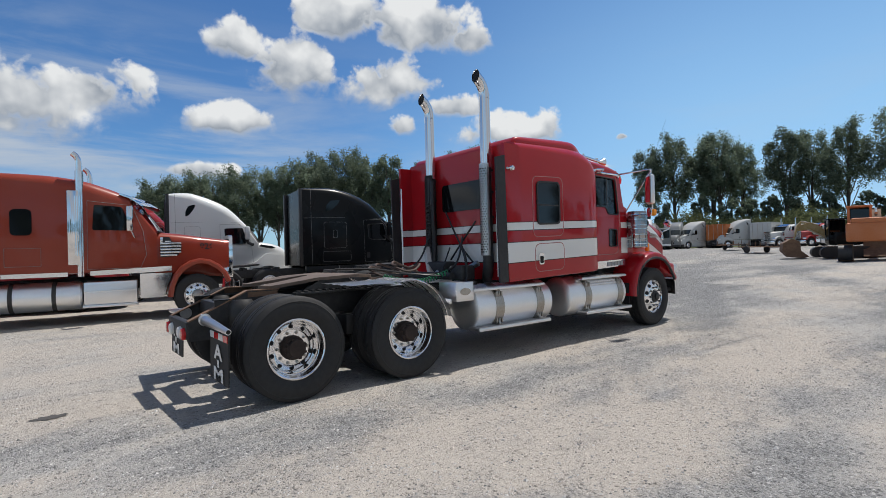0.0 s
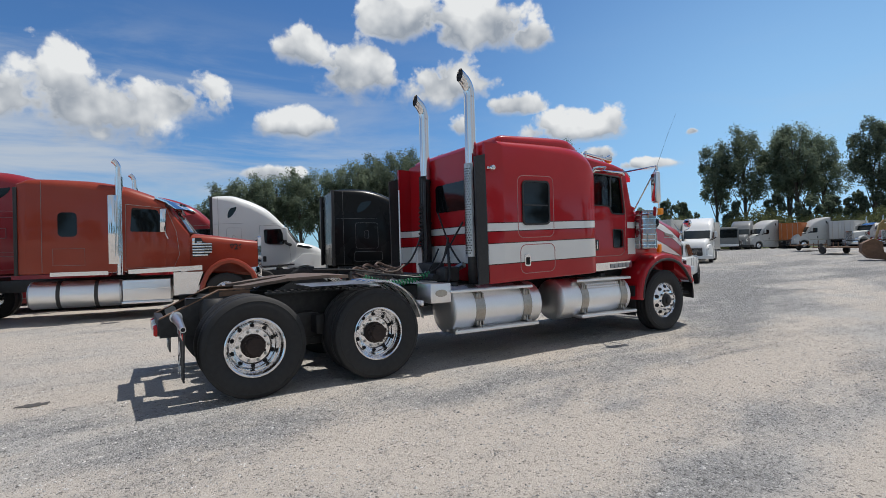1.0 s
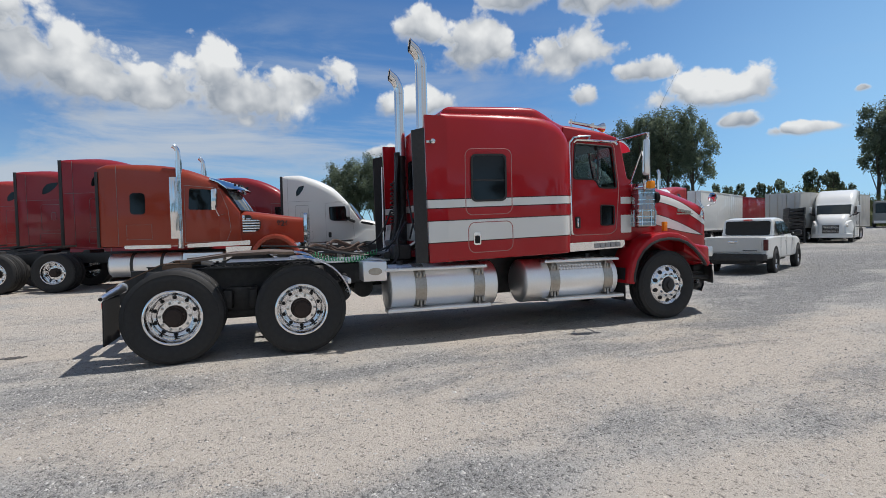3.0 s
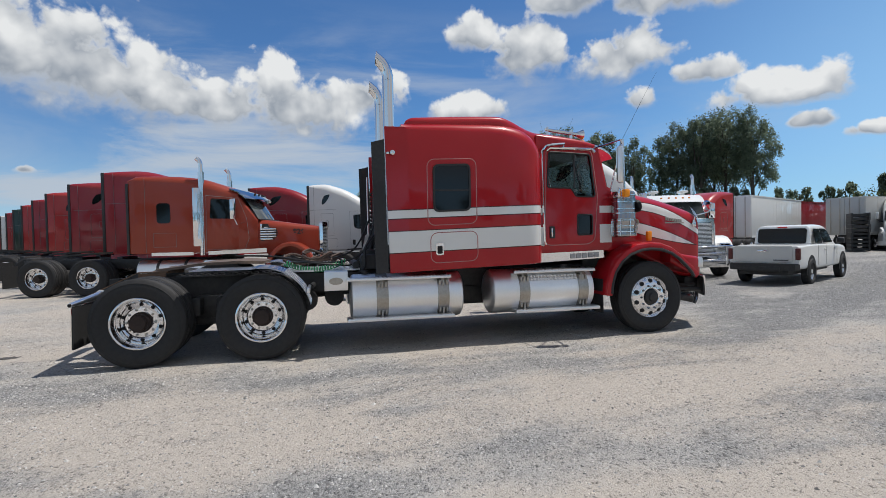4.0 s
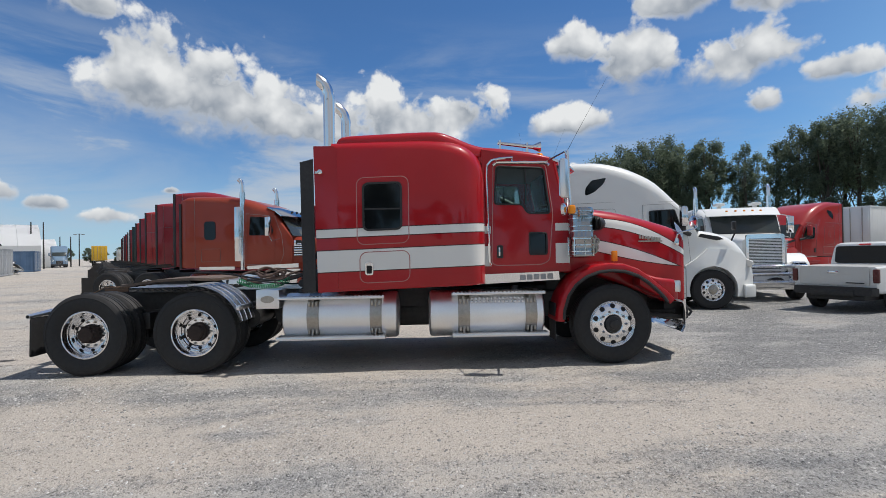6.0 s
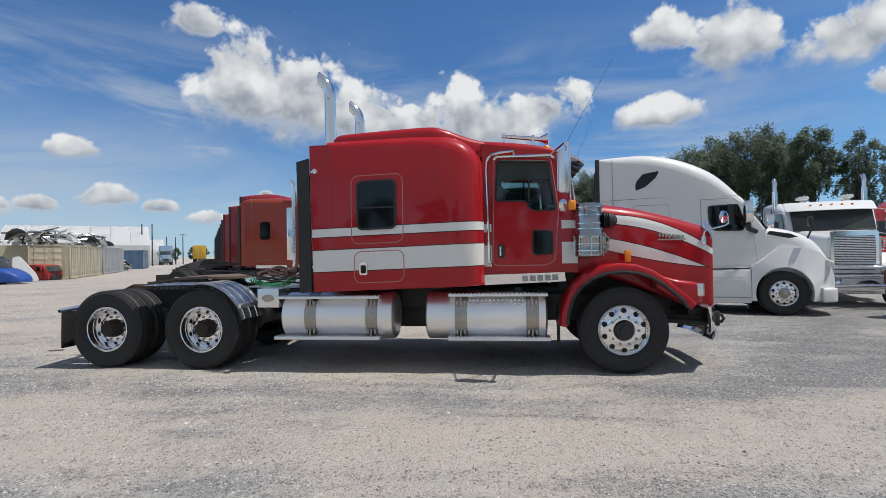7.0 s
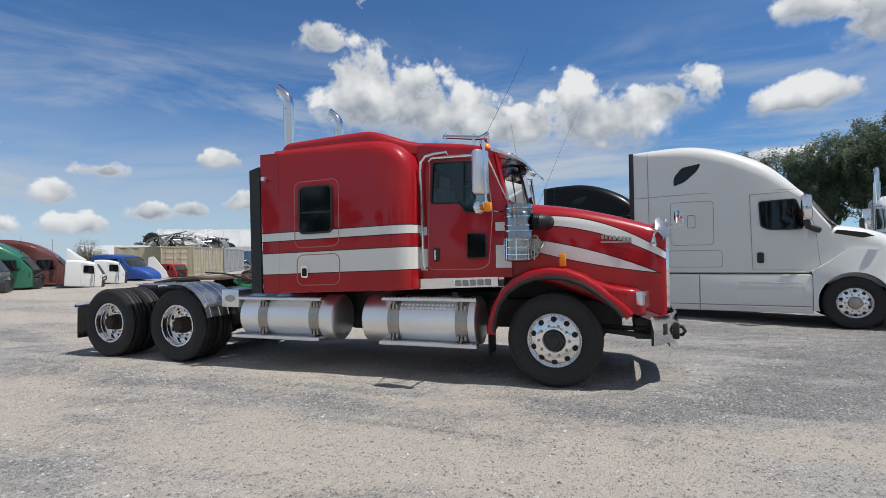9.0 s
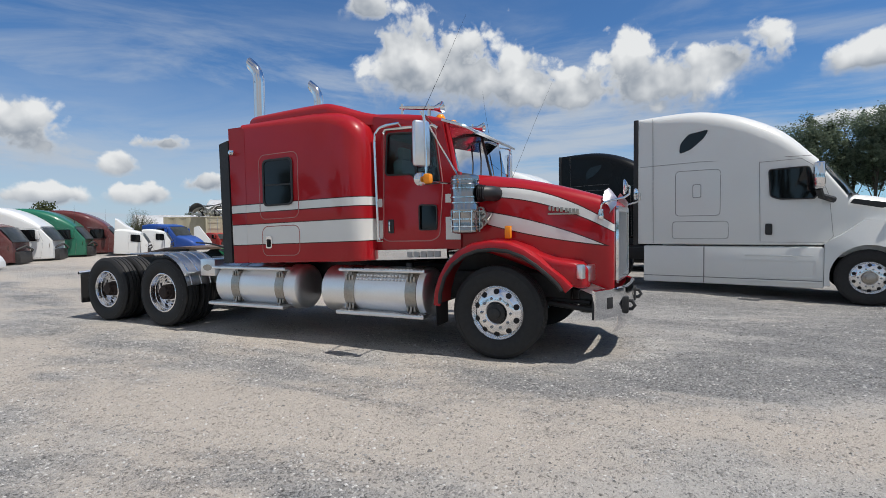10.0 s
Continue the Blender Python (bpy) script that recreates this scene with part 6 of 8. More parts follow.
def conventional(name, label, m, ma, near=False, group="", bullbar=False, stacks=True, number="", top=3.24):
    """A long-nosed tractor with a square grille; x = 0 at the back of the sleeper."""
    tr = thing(name, label, "truck", m, group)
    running_gear(tr, (-1.07, -2.40), 4.26, -3.2, 4.9, near)
    k = top - 3.24
    bb = bmesh.new()
    S = [(0.05, 1.20, 3.13, 0.05), (0.2, 1.22, 3.20, 0.08), (0.36, 1.22, 3.25, 0.14), (1.35, 1.22, 3.24, 0.2), (2.0, 1.21, 3.16, 0.24), (2.4, 1.18, 3.04, 0.26), (2.7, 1.13, 2.92, 0.22), (2.92, 1.08, 2.80, 0.14)]
    loft(bb, [(x, -w, w, 1.12, z + k, 0.04, r) for x, w, z, r in fair(S, 3)])
    loft(bb, [(2.9, -1.08, 1.08, 1.12, 2.74, 0.04, 0.08), (3.2, -1.05, 1.05, 1.12, 2.34, 0.04, 0.08), (3.44, -1.0, 1.0, 1.12, 2.02, 0.04, 0.08)])
    part("cab", bb, ma, tr, "sleeper cab")
    bb = bmesh.new()
    H = [(3.38, 0.96, 1.0, 2.03, 0.08, 0.2), (3.9, 0.88, 1.0, 1.98, 0.08, 0.2), (4.4, 0.76, 0.95, 1.91, 0.08, 0.18), (4.85, 0.64, 0.9, 1.85, 0.08, 0.16), (5.05, 0.58, 0.85, 1.82, 0.06, 0.12)]
    loft(bb, [(x, -w, w, z0, z1, r, t) for x, w, z0, z1, r, t in fair(H, 3)])
    part("hood", bb, ma, tr, "long hood")
    for o in (-1, 1):
        bb = bmesh.new()
        line = [(3.62, 0.50), (3.66, 0.75), (3.76, 1.0), (3.92, 1.2), (4.12, 1.33), (4.34, 1.38), (4.55, 1.34), (4.75, 1.22), (4.92, 1.05), (5.02, 0.82)]
        rings = []
        for i, (x, z) in enumerate(line):
            a, c = line[max(i - 1, 0)], line[min(i + 1, len(line) - 1)]
            t = Vector((c[0] - a[0], c[1] - a[1])).normalized()
            nx, nz = -t.y, t.x
            prof = [(-0.12, 1.21), (-0.05, 1.235), (-0.015, 1.22), (0.0, 1.17), (0.0, 0.95), (0.0, 0.62), (-0.04, 0.62), (-0.04, 1.15), (-0.12, 1.19)]
            rings.append([bb.verts.new((x + nx * p, o * w, z + nz * p)) for p, w in prof])
        skin(bb, rings)
        part("fender", bb, ma, tr, "rounded front fender")
        bb = bmesh.new()
        m2 = Matrix.Translation((4.97, o * 0.90, 1.02)) @ Matrix.Rotation(radians(o * 20), 4, "Z")
        box(bb, -0.10, 0.08, -0.22, 0.22, -0.10, 0.12, 0.05, m2)
        hl = part("headlamp", bb, CHROME, tr, "chrome headlamp pod")
        yo = o * 1.223
        bb = bmesh.new()
        plate(bb, rloop(0.80, 1.16, 1.95, 2.50, 0.09), side(yo - o * 0.002), (0, o * 0.01, 0))
        part("sleeper_window", bb, DARKPANE, tr, "small dark sleeper window")
        bb = bmesh.new()
        plate(bb, poly_round([(2.20, 2.06), (2.86, 2.05), (2.90, 2.2), (2.76, 2.58), (2.24, 2.62)], 0.05), lambda u, v: (u, yo - o * (0.06 + 0.10 * ramp01(u, 2.3, 3.0) - 0.035), v), (0, o * 0.012, 0))
        part("door_window", bb, DARKPANE, tr, "dark door window")
        yl = lambda u: yo - o * 0.12 * ramp01(u, 2.1, 3.1)
        seams([[(u, yl(u), v) for u, v in ((2.12, 2.70), (2.10, 1.2), (3.1, 1.2), (3.22, 1.5), (3.16, 2.05), (2.95, 2.62), (2.12, 2.70))],
               [(u, yo, v) for u, v in ((0.7, 1.3), (1.3, 1.3), (1.3, 1.68), (0.7, 1.68), (0.7, 1.3))],
               [(0.5, yo, 3.2), (0.5, yo, 1.15)]], tr)
        bb = bmesh.new()
        plate(bb, [(0.64, 1.06), (1.75, 1.06), (1.75, 1.15), (0.64, 1.15)], side(yo), (0, o * 0.012, 0))
        plate(bb, [(2.15, 1.06), (3.72, 1.10), (3.72, 1.22), (2.15, 1.16)], side(yo), (0, o * 0.012, 0))
        pieces("side_trim", bb, CHROME, tr, "bright sill trim")
        # vent on the hood side
        bb = bmesh.new()
        plate(bb, poly_round([(3.50, 1.42), (3.86, 1.45), (3.95, 1.58), (3.95, 1.74), (3.74, 1.80), (3.7, 1.9), (3.50, 1.9)], 0.03), lambda u, v: (u, o * (0.975 - 0.14 * (u - 3.5)), v), (0, o * 0.03, 0))
        vt = part("hood_vent", bb, FRAME, tr, "louvred hood vent")
        bb = bmesh.new()
        for z in (1.45, 1.52, 1.59, 1.66, 1.73):
            box(bb, 3.50, 3.94 if z > 1.5 else 3.85, *sorted((o * 0.955, o * 1.022)), z, z + 0.038, 0.004)
        box(bb, 3.50, 3.56, *sorted((o * 0.955, o * 1.02)), 1.76, 1.90, 0.01)
        box(bb, 3.60, 3.72, *sorted((o * 0.955, o * 1.02)), 1.78, 1.81, 0.004)
        pieces("louvre", bb, CHROME, vt, "chrome louvre")
        bb = bmesh.new()
        box(bb, 2.85, 2.98, *sorted((o * 1.36, o * 1.56)), 2.02, 2.58, 0.03)
        mr = part("mirror", bb, CHROME, tr, "tall chrome mirror")
        bb = bmesh.new()
        tube(bb, [(2.95, o * 1.46, 2.58), (2.85, o * 1.15, 2.66)], 0.015, 6)
        tube(bb, [(2.95, o * 1.46, 2.02), (3.0, o * 1.42, 1.88), (3.1, o * 1.1, 1.95)], 0.015, 6)
        pieces("mirror_arm", bb, CHROME, mr)
        if stacks:
            bb = bmesh.new()
            tube(bb, [(1.98, o * 1.16, 1.05), (1.98, o * 1.16, 3.35)], 0.06 + 0.02, 18)
            tube(bb, [(1.98, o * 1.16, 3.3), (1.98, o * 1.16, 3.55), (1.965, o * 1.16, 3.62), (1.93, o * 1.16, 3.68), (1.87, o * 1.16, 3.73)], 0.06, 18, cap=False)
            st = part("exhaust_pipe", bb, CHROME, tr, "chrome exhaust stack")
            bb = bmesh.new()
            box(bb, 1.76, 1.98, *sorted((o * 1.19, o * 1.25)), 1.30, 2.92, 0.02)
            for j in range(5):
                box(bb, 1.9 + 0.03 * j, 1.912 + 0.03 * j, *sorted((o * 1.25, o * 1.258)), 1.5, 2.8)
            part("heat_guard", bb, CHROME, st, "bright heat guard")
        bb = bmesh.new()
        box(bb, 0.0, 0.07, *sorted((o * 1.0, o * 1.235)), 1.1, 3.05, 0.01)
        part("side_extender", bb, BLACK, tr, "black side extender")
        tank(tr, 0.18, 2.0, o)
        bb = bmesh.new()
        plate(bb, [(3.08, 0.50), (3.56, 0.50), (3.64, 0.78), (3.74, 1.06), (3.08, 1.06)], side(o * 1.14), (0, -o * 0.02, 0))
        part("splash_panel", bb, CHROME, tr, "polished splash panel")
        bb = bmesh.new()
        box(bb, 2.02, 3.02, *sorted((o * 0.62, o * 1.22)), 0.42, 0.92, 0.02)
        sb = part("step_box", bb, ALU, tr, "aluminium step box")
        bb = bmesh.new()
        box(bb, 2.0, 3.04, *sorted((o * 1.0, o * 1.25)), 0.36, 0.42, 0.01)
        box(bb, 2.02, 3.02, *sorted((o * 1.215, o * 1.235)), 0.70, 0.73, 0.005)
        for j in range(18):
            box(bb, 2.08 + j * 0.05, 2.105 + j * 0.05, *sorted((o * 1.21, o * 1.228)), 0.80, 0.86)
        part("step", bb, ALU, sb)
    screen(tr, 3.46, 2.03, 3.02, 2.72, 0.98, 1.0, 0.14, SCREEN)
    bb = bmesh.new()
    rings = []
    for yy in [-1.1 + 2.2 * j / 14 for j in range(15)]:
        f = 1 - (yy / 1.1) ** 2
        rings.append([bb.verts.new(p) for p in ((2.72 + 0.22 * f, yy, 2.90), (2.95 + 0.30 * f, yy, 2.80), (3.16 + 0.38 * f, yy, 2.62), (3.155 + 0.38 * f, yy, 2.605), (2.93 + 0.30 * f, yy, 2.775), (2.70 + 0.22 * f, yy, 2.87))])
    skin(bb, rings)
    part("sun_visor", bb, CHROME if not bullbar else ma, tr, "outside sun visor")
    bb = bmesh.new()
    for yy in (-0.5, -0.25, 0.0, 0.25, 0.5):
        f = 1 - (yy / 1.1) ** 2
        box(bb, 2.98 + 0.3 * f, 3.03 + 0.3 * f, yy - 0.03, yy + 0.03, 2.745, 2.80, 0.008)
    pieces("visor_lamp", bb, AMBER if bullbar else BLACK, tr, "small visor lamp")
    bb = bmesh.new()
    plate(bb, rloop(-0.50, 0.50, 0.86, 1.95, 0.06), lambda u, v: (5.06, u, v), (0.09, 0, 0), [rloop(-0.43, 0.43, 0.94, 1.82, 0.03)])
    gs = part("grille_surround", bb, CHROME, tr, "chrome grille surround")
    bb = bmesh.new()
    box(bb, 5.05, 5.07, -0.45, 0.45, 0.9, 1.86)
    part("radiator", bb, DARK, gs)
    bb = bmesh.new()
    for j in range(20):
        box(bb, 5.075, 5.12, -0.43, 0.43, 0.955 + j * 0.0435, 0.978 + j * 0.0435)
    pieces("grille_bar", bb, ALU, gs, "fine horizontal grille bars")
    bb = bmesh.new()
    rings = []
    for yy in [-1.2 + 2.4 * j / 14 for j in range(15)]:
        x = 5.10 + 0.22 * (1 - (abs(yy) / 1.2) ** 3)
        rings.append([bb.verts.new(p) for p in ((x - 0.02, yy, 0.78), (x, yy, 0.76), (x + 0.02, yy, 0.6), (x, yy, 0.42), (x - 0.06, yy, 0.34), (x - 0.07, yy, 0.36), (x - 0.03, yy, 0.6))])
    skin(bb, rings)
    bp2 = part("bumper", bb, CHROME, tr, "chrome bumper")
    if bullbar:
        bb = bmesh.new()
        for z in (0.55, 0.80, 1.02):
            tube(bb, [(5.40, -0.95, z), (5.52, -0.7, z), (5.55, 0.0, z), (5.52, 0.7, z), (5.40, 0.95, z)], 0.045, 12)
        for yy in (-0.72, 0.72):
            tube(bb, [(5.53, yy, 0.42), (5.53, yy, 1.02)], 0.045, 10)
            tube(bb, [(5.53, yy, 0.6), (5.2, yy, 0.6)], 0.04, 10)
        part("guard_bar", bb, CHROME, bp2, "polished steel front guard")
        bb = bmesh.new()
        for yy in (-0.55, 0.55):
            box(bb, 2.3, 2.75, yy - 0.14, yy + 0.14, 3.0, 3.09, 0.03)
            box(bb, 2.45, 2.6, yy - 0.05, yy + 0.05, 2.9, 3.02)
        pieces("roof_lamp", bb, WHITE, tr, "roof marker lamp")
    if number:
        cu = bpy.data.curves.new("number", "FONT")
        cu.body, cu.size, cu.extrude, cu.offset = number, 0.21, 0.002, 0.005
        t = new("number", cu)
        me = bpy.data.meshes.new_from_object(t)
        bpy.data.objects.remove(t)
        me.materials.append(BLACK)
        lo = new("number", me)
        lo.parent = tr
        lo["label"] = "black painted fleet number"
        lo.matrix_basis = Matrix.Translation((4.36, -0.80, 1.60)) @ Matrix.Rotation(radians(13), 4, "Z") @ Matrix(((1, 0, 0, 0), (0, 0, -1, 0), (0, 1, 0, 0), (0, 0, 0, 1)))
    return tr


HEAD = -8.5
row = "parked tractors in a row"


def rear_at(x, y, head, z=None):
    """The pose of a tractor whose near rear cab corner stands at x, y."""
    h = radians(head)
    yl = -1.24
    ox, oy = x + math.sin(h) * yl, y - math.cos(h) * yl
    return pose(ox, oy, ground_z(ox, oy) if z is None else z, 0, 0, head)


conventional("tractor_unit", "orange-red conventional sleeper tractor with chrome stacks", rear_at(-3.2, 9.1, HEAD), P_ORANGE, near=True, group=row, number="826")
aero("tractor_unit", "white rounded raised-roof sleeper tractor beside the red one", rear_at(7.56, 6.93, HEAD, -0.1), P_WHITE, near=True, group=row)
aero("tractor_unit", "glossy black raised-roof sleeper tractor", rear_at(4.93, 11.38, HEAD) @ Matrix.Scale(0.945, 4), P_BLACK, group=row)
aero("tractor_unit", "white raised-roof tractor with a short sleeper", rear_at(1.47, 14.2, HEAD) @ Matrix.Scale(0.93, 4), P_WHITE, cut=0.6, group=row)
aero("tractor_unit", "dark red raised-roof sleeper tractor", rear_at(-5.1, 12.8, HEAD), P_RED, group=row)
aero("tractor_unit", "dark red raised-roof sleeper tractor", rear_at(-7.7, 16.5, HEAD), P_RED, group=row)
aero("tractor_unit", "dark red raised-roof tractor in the second row", rear_at(-1.2, 18.0, HEAD), P_RED, group=row)
conventional("tractor_unit", "white long-nosed tractor with a polished front guard", pose(14.1 + 5.15 * 0.276, 8.2 + 5.15 * 0.961, -0.1, 0, 0, -106), P_WHITE, near=True, bullbar=True, top=3.0)
aero("tractor_unit", "red raised-roof tractor facing the lot", pose(25.5, 20.8, -0.1, 0, 0, 203), P_RED2)
far_row = [(P_RED2, "red"), (P_RED, "dark red"), (P_RED2, "red"), (P_DKGREEN, "dark green"), (P_RED, "dark red"), (P_WHITE, "white"), (P_RED2, "red"), (P_RED, "dark red"), (P_WHITE, "white"), (P_RED2, "red")]
made = {}
for i, (ma, word) in enumerate(far_row):
    m = rear_at(-10.4 - 2.5 * i, 20.6 + 4.0 * i, HEAD)
    if word in made:
        copy_thing(made[word], m)
    else:
        made[word] = aero("tractor_unit", word + " raised-roof sleeper tractor far down the row", m, ma, group=row)

# ---- pickup ----
LAMPRED = surface("dusty_red_lens", (0.10, 0.018, 0.018), 0.35, coat=0.2, dust=0.15)
P_DUSTY = surface("dusty_white", (0.60, 0.60, 0.58), 0.5, coat=0.2, var=0.12, big=2.0, fine=18, dust=0.35)
def pickup(m):
    tr = thing("pickup_truck", "white crew-cab pickup with a dusty tailgate", "car", m)
    W_ = 0.87
    bb = bmesh.new()
    # lower body as one shell
    loft(bb, fair([(0.10, -W_ + 0.03, W_ - 0.03, 0.48, 1.08, 0.08, 0.05), (0.4, -W_, W_, 0.46, 1.09, 0.08, 0.05), (2.0, -W_, W_, 0.42, 1.10, 0.08, 0.05), (3.9, -W_, W_, 0.42, 1.06, 0.08, 0.10), (4.7, -W_ + 0.02, W_ - 0.02, 0.44, 1.02, 0.08, 0.14), (5.1, -W_ + 0.12, W_ - 0.12, 0.46, 0.94, 0.08, 0.16), (5.2, -W_ + 0.25, W_ - 0.25, 0.5, 0.85, 0.06, 0.1)], 2))
    part("body", bb, P_WHITE, tr, "white lower body and bed")
    bb = bmesh.new()
    loft(bb, fair([(1.62, -0.72, 0.72, 1.05, 1.22, 0.02, 0.06), (1.70, -0.68, 0.68, 1.05, 1.58, 0.02, 0.10), (1.84, -0.67, 0.67, 1.05, 1.645, 0.02, 0.12), (2.3, -0.66, 0.66, 1.05, 1.67, 0.02, 0.14), (3.0, -0.66, 0.66, 1.05, 1.66, 0.02, 0.14), (3.35, -0.67, 0.67, 1.05, 1.58, 0.02, 0.12), (3.75, -0.72, 0.72, 1.05, 1.25, 0.02, 0.08), (3.95, -0.76, 0.76, 1.03, 1.08, 0.01, 0.02)], 3))
    part("cabin", bb, P_WHITE, tr, "white cabin")
    bb = bmesh.new()
    plate(bb, rloop(-0.62, 0.62, 1.13, 1.56, 0.07, 8), lambda u, v: (1.596 + 0.215 * max(0.0, v - 1.20), u, v), (-0.012, 0, 0.003))
    part("rear_window", bb, DARKPANE, tr, "dark rear window")
    for o in (-1, 1):
        for pts in ([(1.86, 1.13), (2.52, 1.13), (2.52, 1.54), (1.96, 1.55)], [(2.58, 1.13), (3.58, 1.13), (3.30, 1.46), (3.1, 1.54), (2.58, 1.55)]):
            bb = bmesh.new()
            plate(bb, poly_round(pts, 0.05), lambda u, v: (u, o * (0.775 - 0.22 * (v - 1.1)), v), (0, o * 0.008, 0))
            part("side_window", bb, DARKPANE, tr, "dark side window")
        bb = bmesh.new()
        box(bb, 0.06, 0.16, *sorted((o * 0.77, o * 0.885)), 0.72, 1.03, 0.02)
        part("tail_lamp", bb, LAMPRED, tr, "dusty red tail lamp")
        bb = bmesh.new()
        box(bb, 3.42, 3.60, *sorted((o * 0.90, o * 1.10)), 1.10, 1.26, 0.04)
        part("door_mirror", bb, BLACK, tr, "black door mirror")
        yo = o * 0.875
        seams([[(1.75, yo, 0.5), (1.75, yo, 1.08)], [(2.55, yo, 0.5), (2.55, yo, 1.08)], [(3.65, yo, 0.5), (3.65, yo, 1.08)]], tr, 0.004)
        for x in (2.30, 3.35 - 0.0):
            bb = bmesh.new()
            box(bb, x, x + 0.14, *sorted((yo, yo + o * 0.02)), 0.93, 0.97, 0.006)
            part("door_handle", bb, P_WHITE, tr)
        for x in (1.12, 4.33):
            # the body is uncut: a dark sheet gives the wheel well's shade
            bb = bmesh.new()
            loop = arch(x, 0.36, 0.42, 0.46, 190, -10, 16)
            plate(bb, loop, side(o * 0.868), (0, o * 0.006, 0))
            part("arch_shade", bb, DARK, tr, "dark sheet for the shade in the wheel arch")
            bb = bmesh.new()
            s = -o
            spin(bb, [(0.22, s * 0.03), (0.25, s * 0.0), (0.33, 0.0), (0.36, s * 0.03), (0.365, s * 0.1), (0.36, s * 0.2), (0.22, s * 0.2)], (x, o * 0.90, 0.365), "y", 28)
            ty = part("wheel", bb, RUBBER, tr, "black road tyre")
            bb = bmesh.new()
            spin(bb, [(0.0, s * 0.02), (0.06, s * 0.02), (0.07, s * 0.05), (0.2, s * 0.06), (0.235, s * 0.025), (0.24, s * 0.06)], (x, o * 0.90, 0.365), "y", 24)
            part("rim", bb, ALU, ty, "five-spoke alloy rim")
    bb = bmesh.new()
    plate(bb, rloop(-0.71, 0.71, 0.66, 1.09, 0.03), lambda u, v: (0.085, u, v), (-0.025, 0, 0))
    tg = part("tailgate", bb, P_DUSTY, tr, "white tailgate")
    bb = bmesh.new()
    box(bb, 0.045, 0.06, -0.12, 0.12, 0.93, 0.99, 0.006)
    part("tailgate_handle", bb, CHROME, tg)
    bb = bmesh.new()
    box(bb, 0.05, 0.06, -0.62, -0.28 + 0.02, 0.70, 0.725)
    part("badge", bb, BLACK, tg, "dark lettering as a plain bar")
    bb = bmesh.new()
    loft(bb, [(-0.04, -0.8, 0.8, 0.44, 0.62, 0.04, 0.04), (0.14, -0.86, 0.86, 0.42, 0.62, 0.04, 0.04)])
    part("rear_bumper", bb, BLACK, tr, "black battered rear bumper")
    bb = bmesh.new()
    box(bb, -0.055, 0.02, -0.45, 0.45, 0.40, 0.55, 0.02)
    box(bb, 0.1, 3.8, -0.6, 0.6, 0.30, 0.44, 0.02)
    part("underside", bb, FRAME, tr)
    bb = bmesh.new()
    box(bb, 1.66, 1.74, -0.12, 0.12, 1.585, 1.62, 0.01)
    part("brake_lamp", bb, REDLENS, tr)
    return tr


pickup(pose(13.75, 5.35, -0.105, 0, 0, 27))


# ---- salvage cabs, trailers, containers ----
DUSTPANE = surface("dusty_pane", (0.030, 0.036, 0.036), 0.35, coat=0.12, var=0.3, big=2.0, dust=0.12)


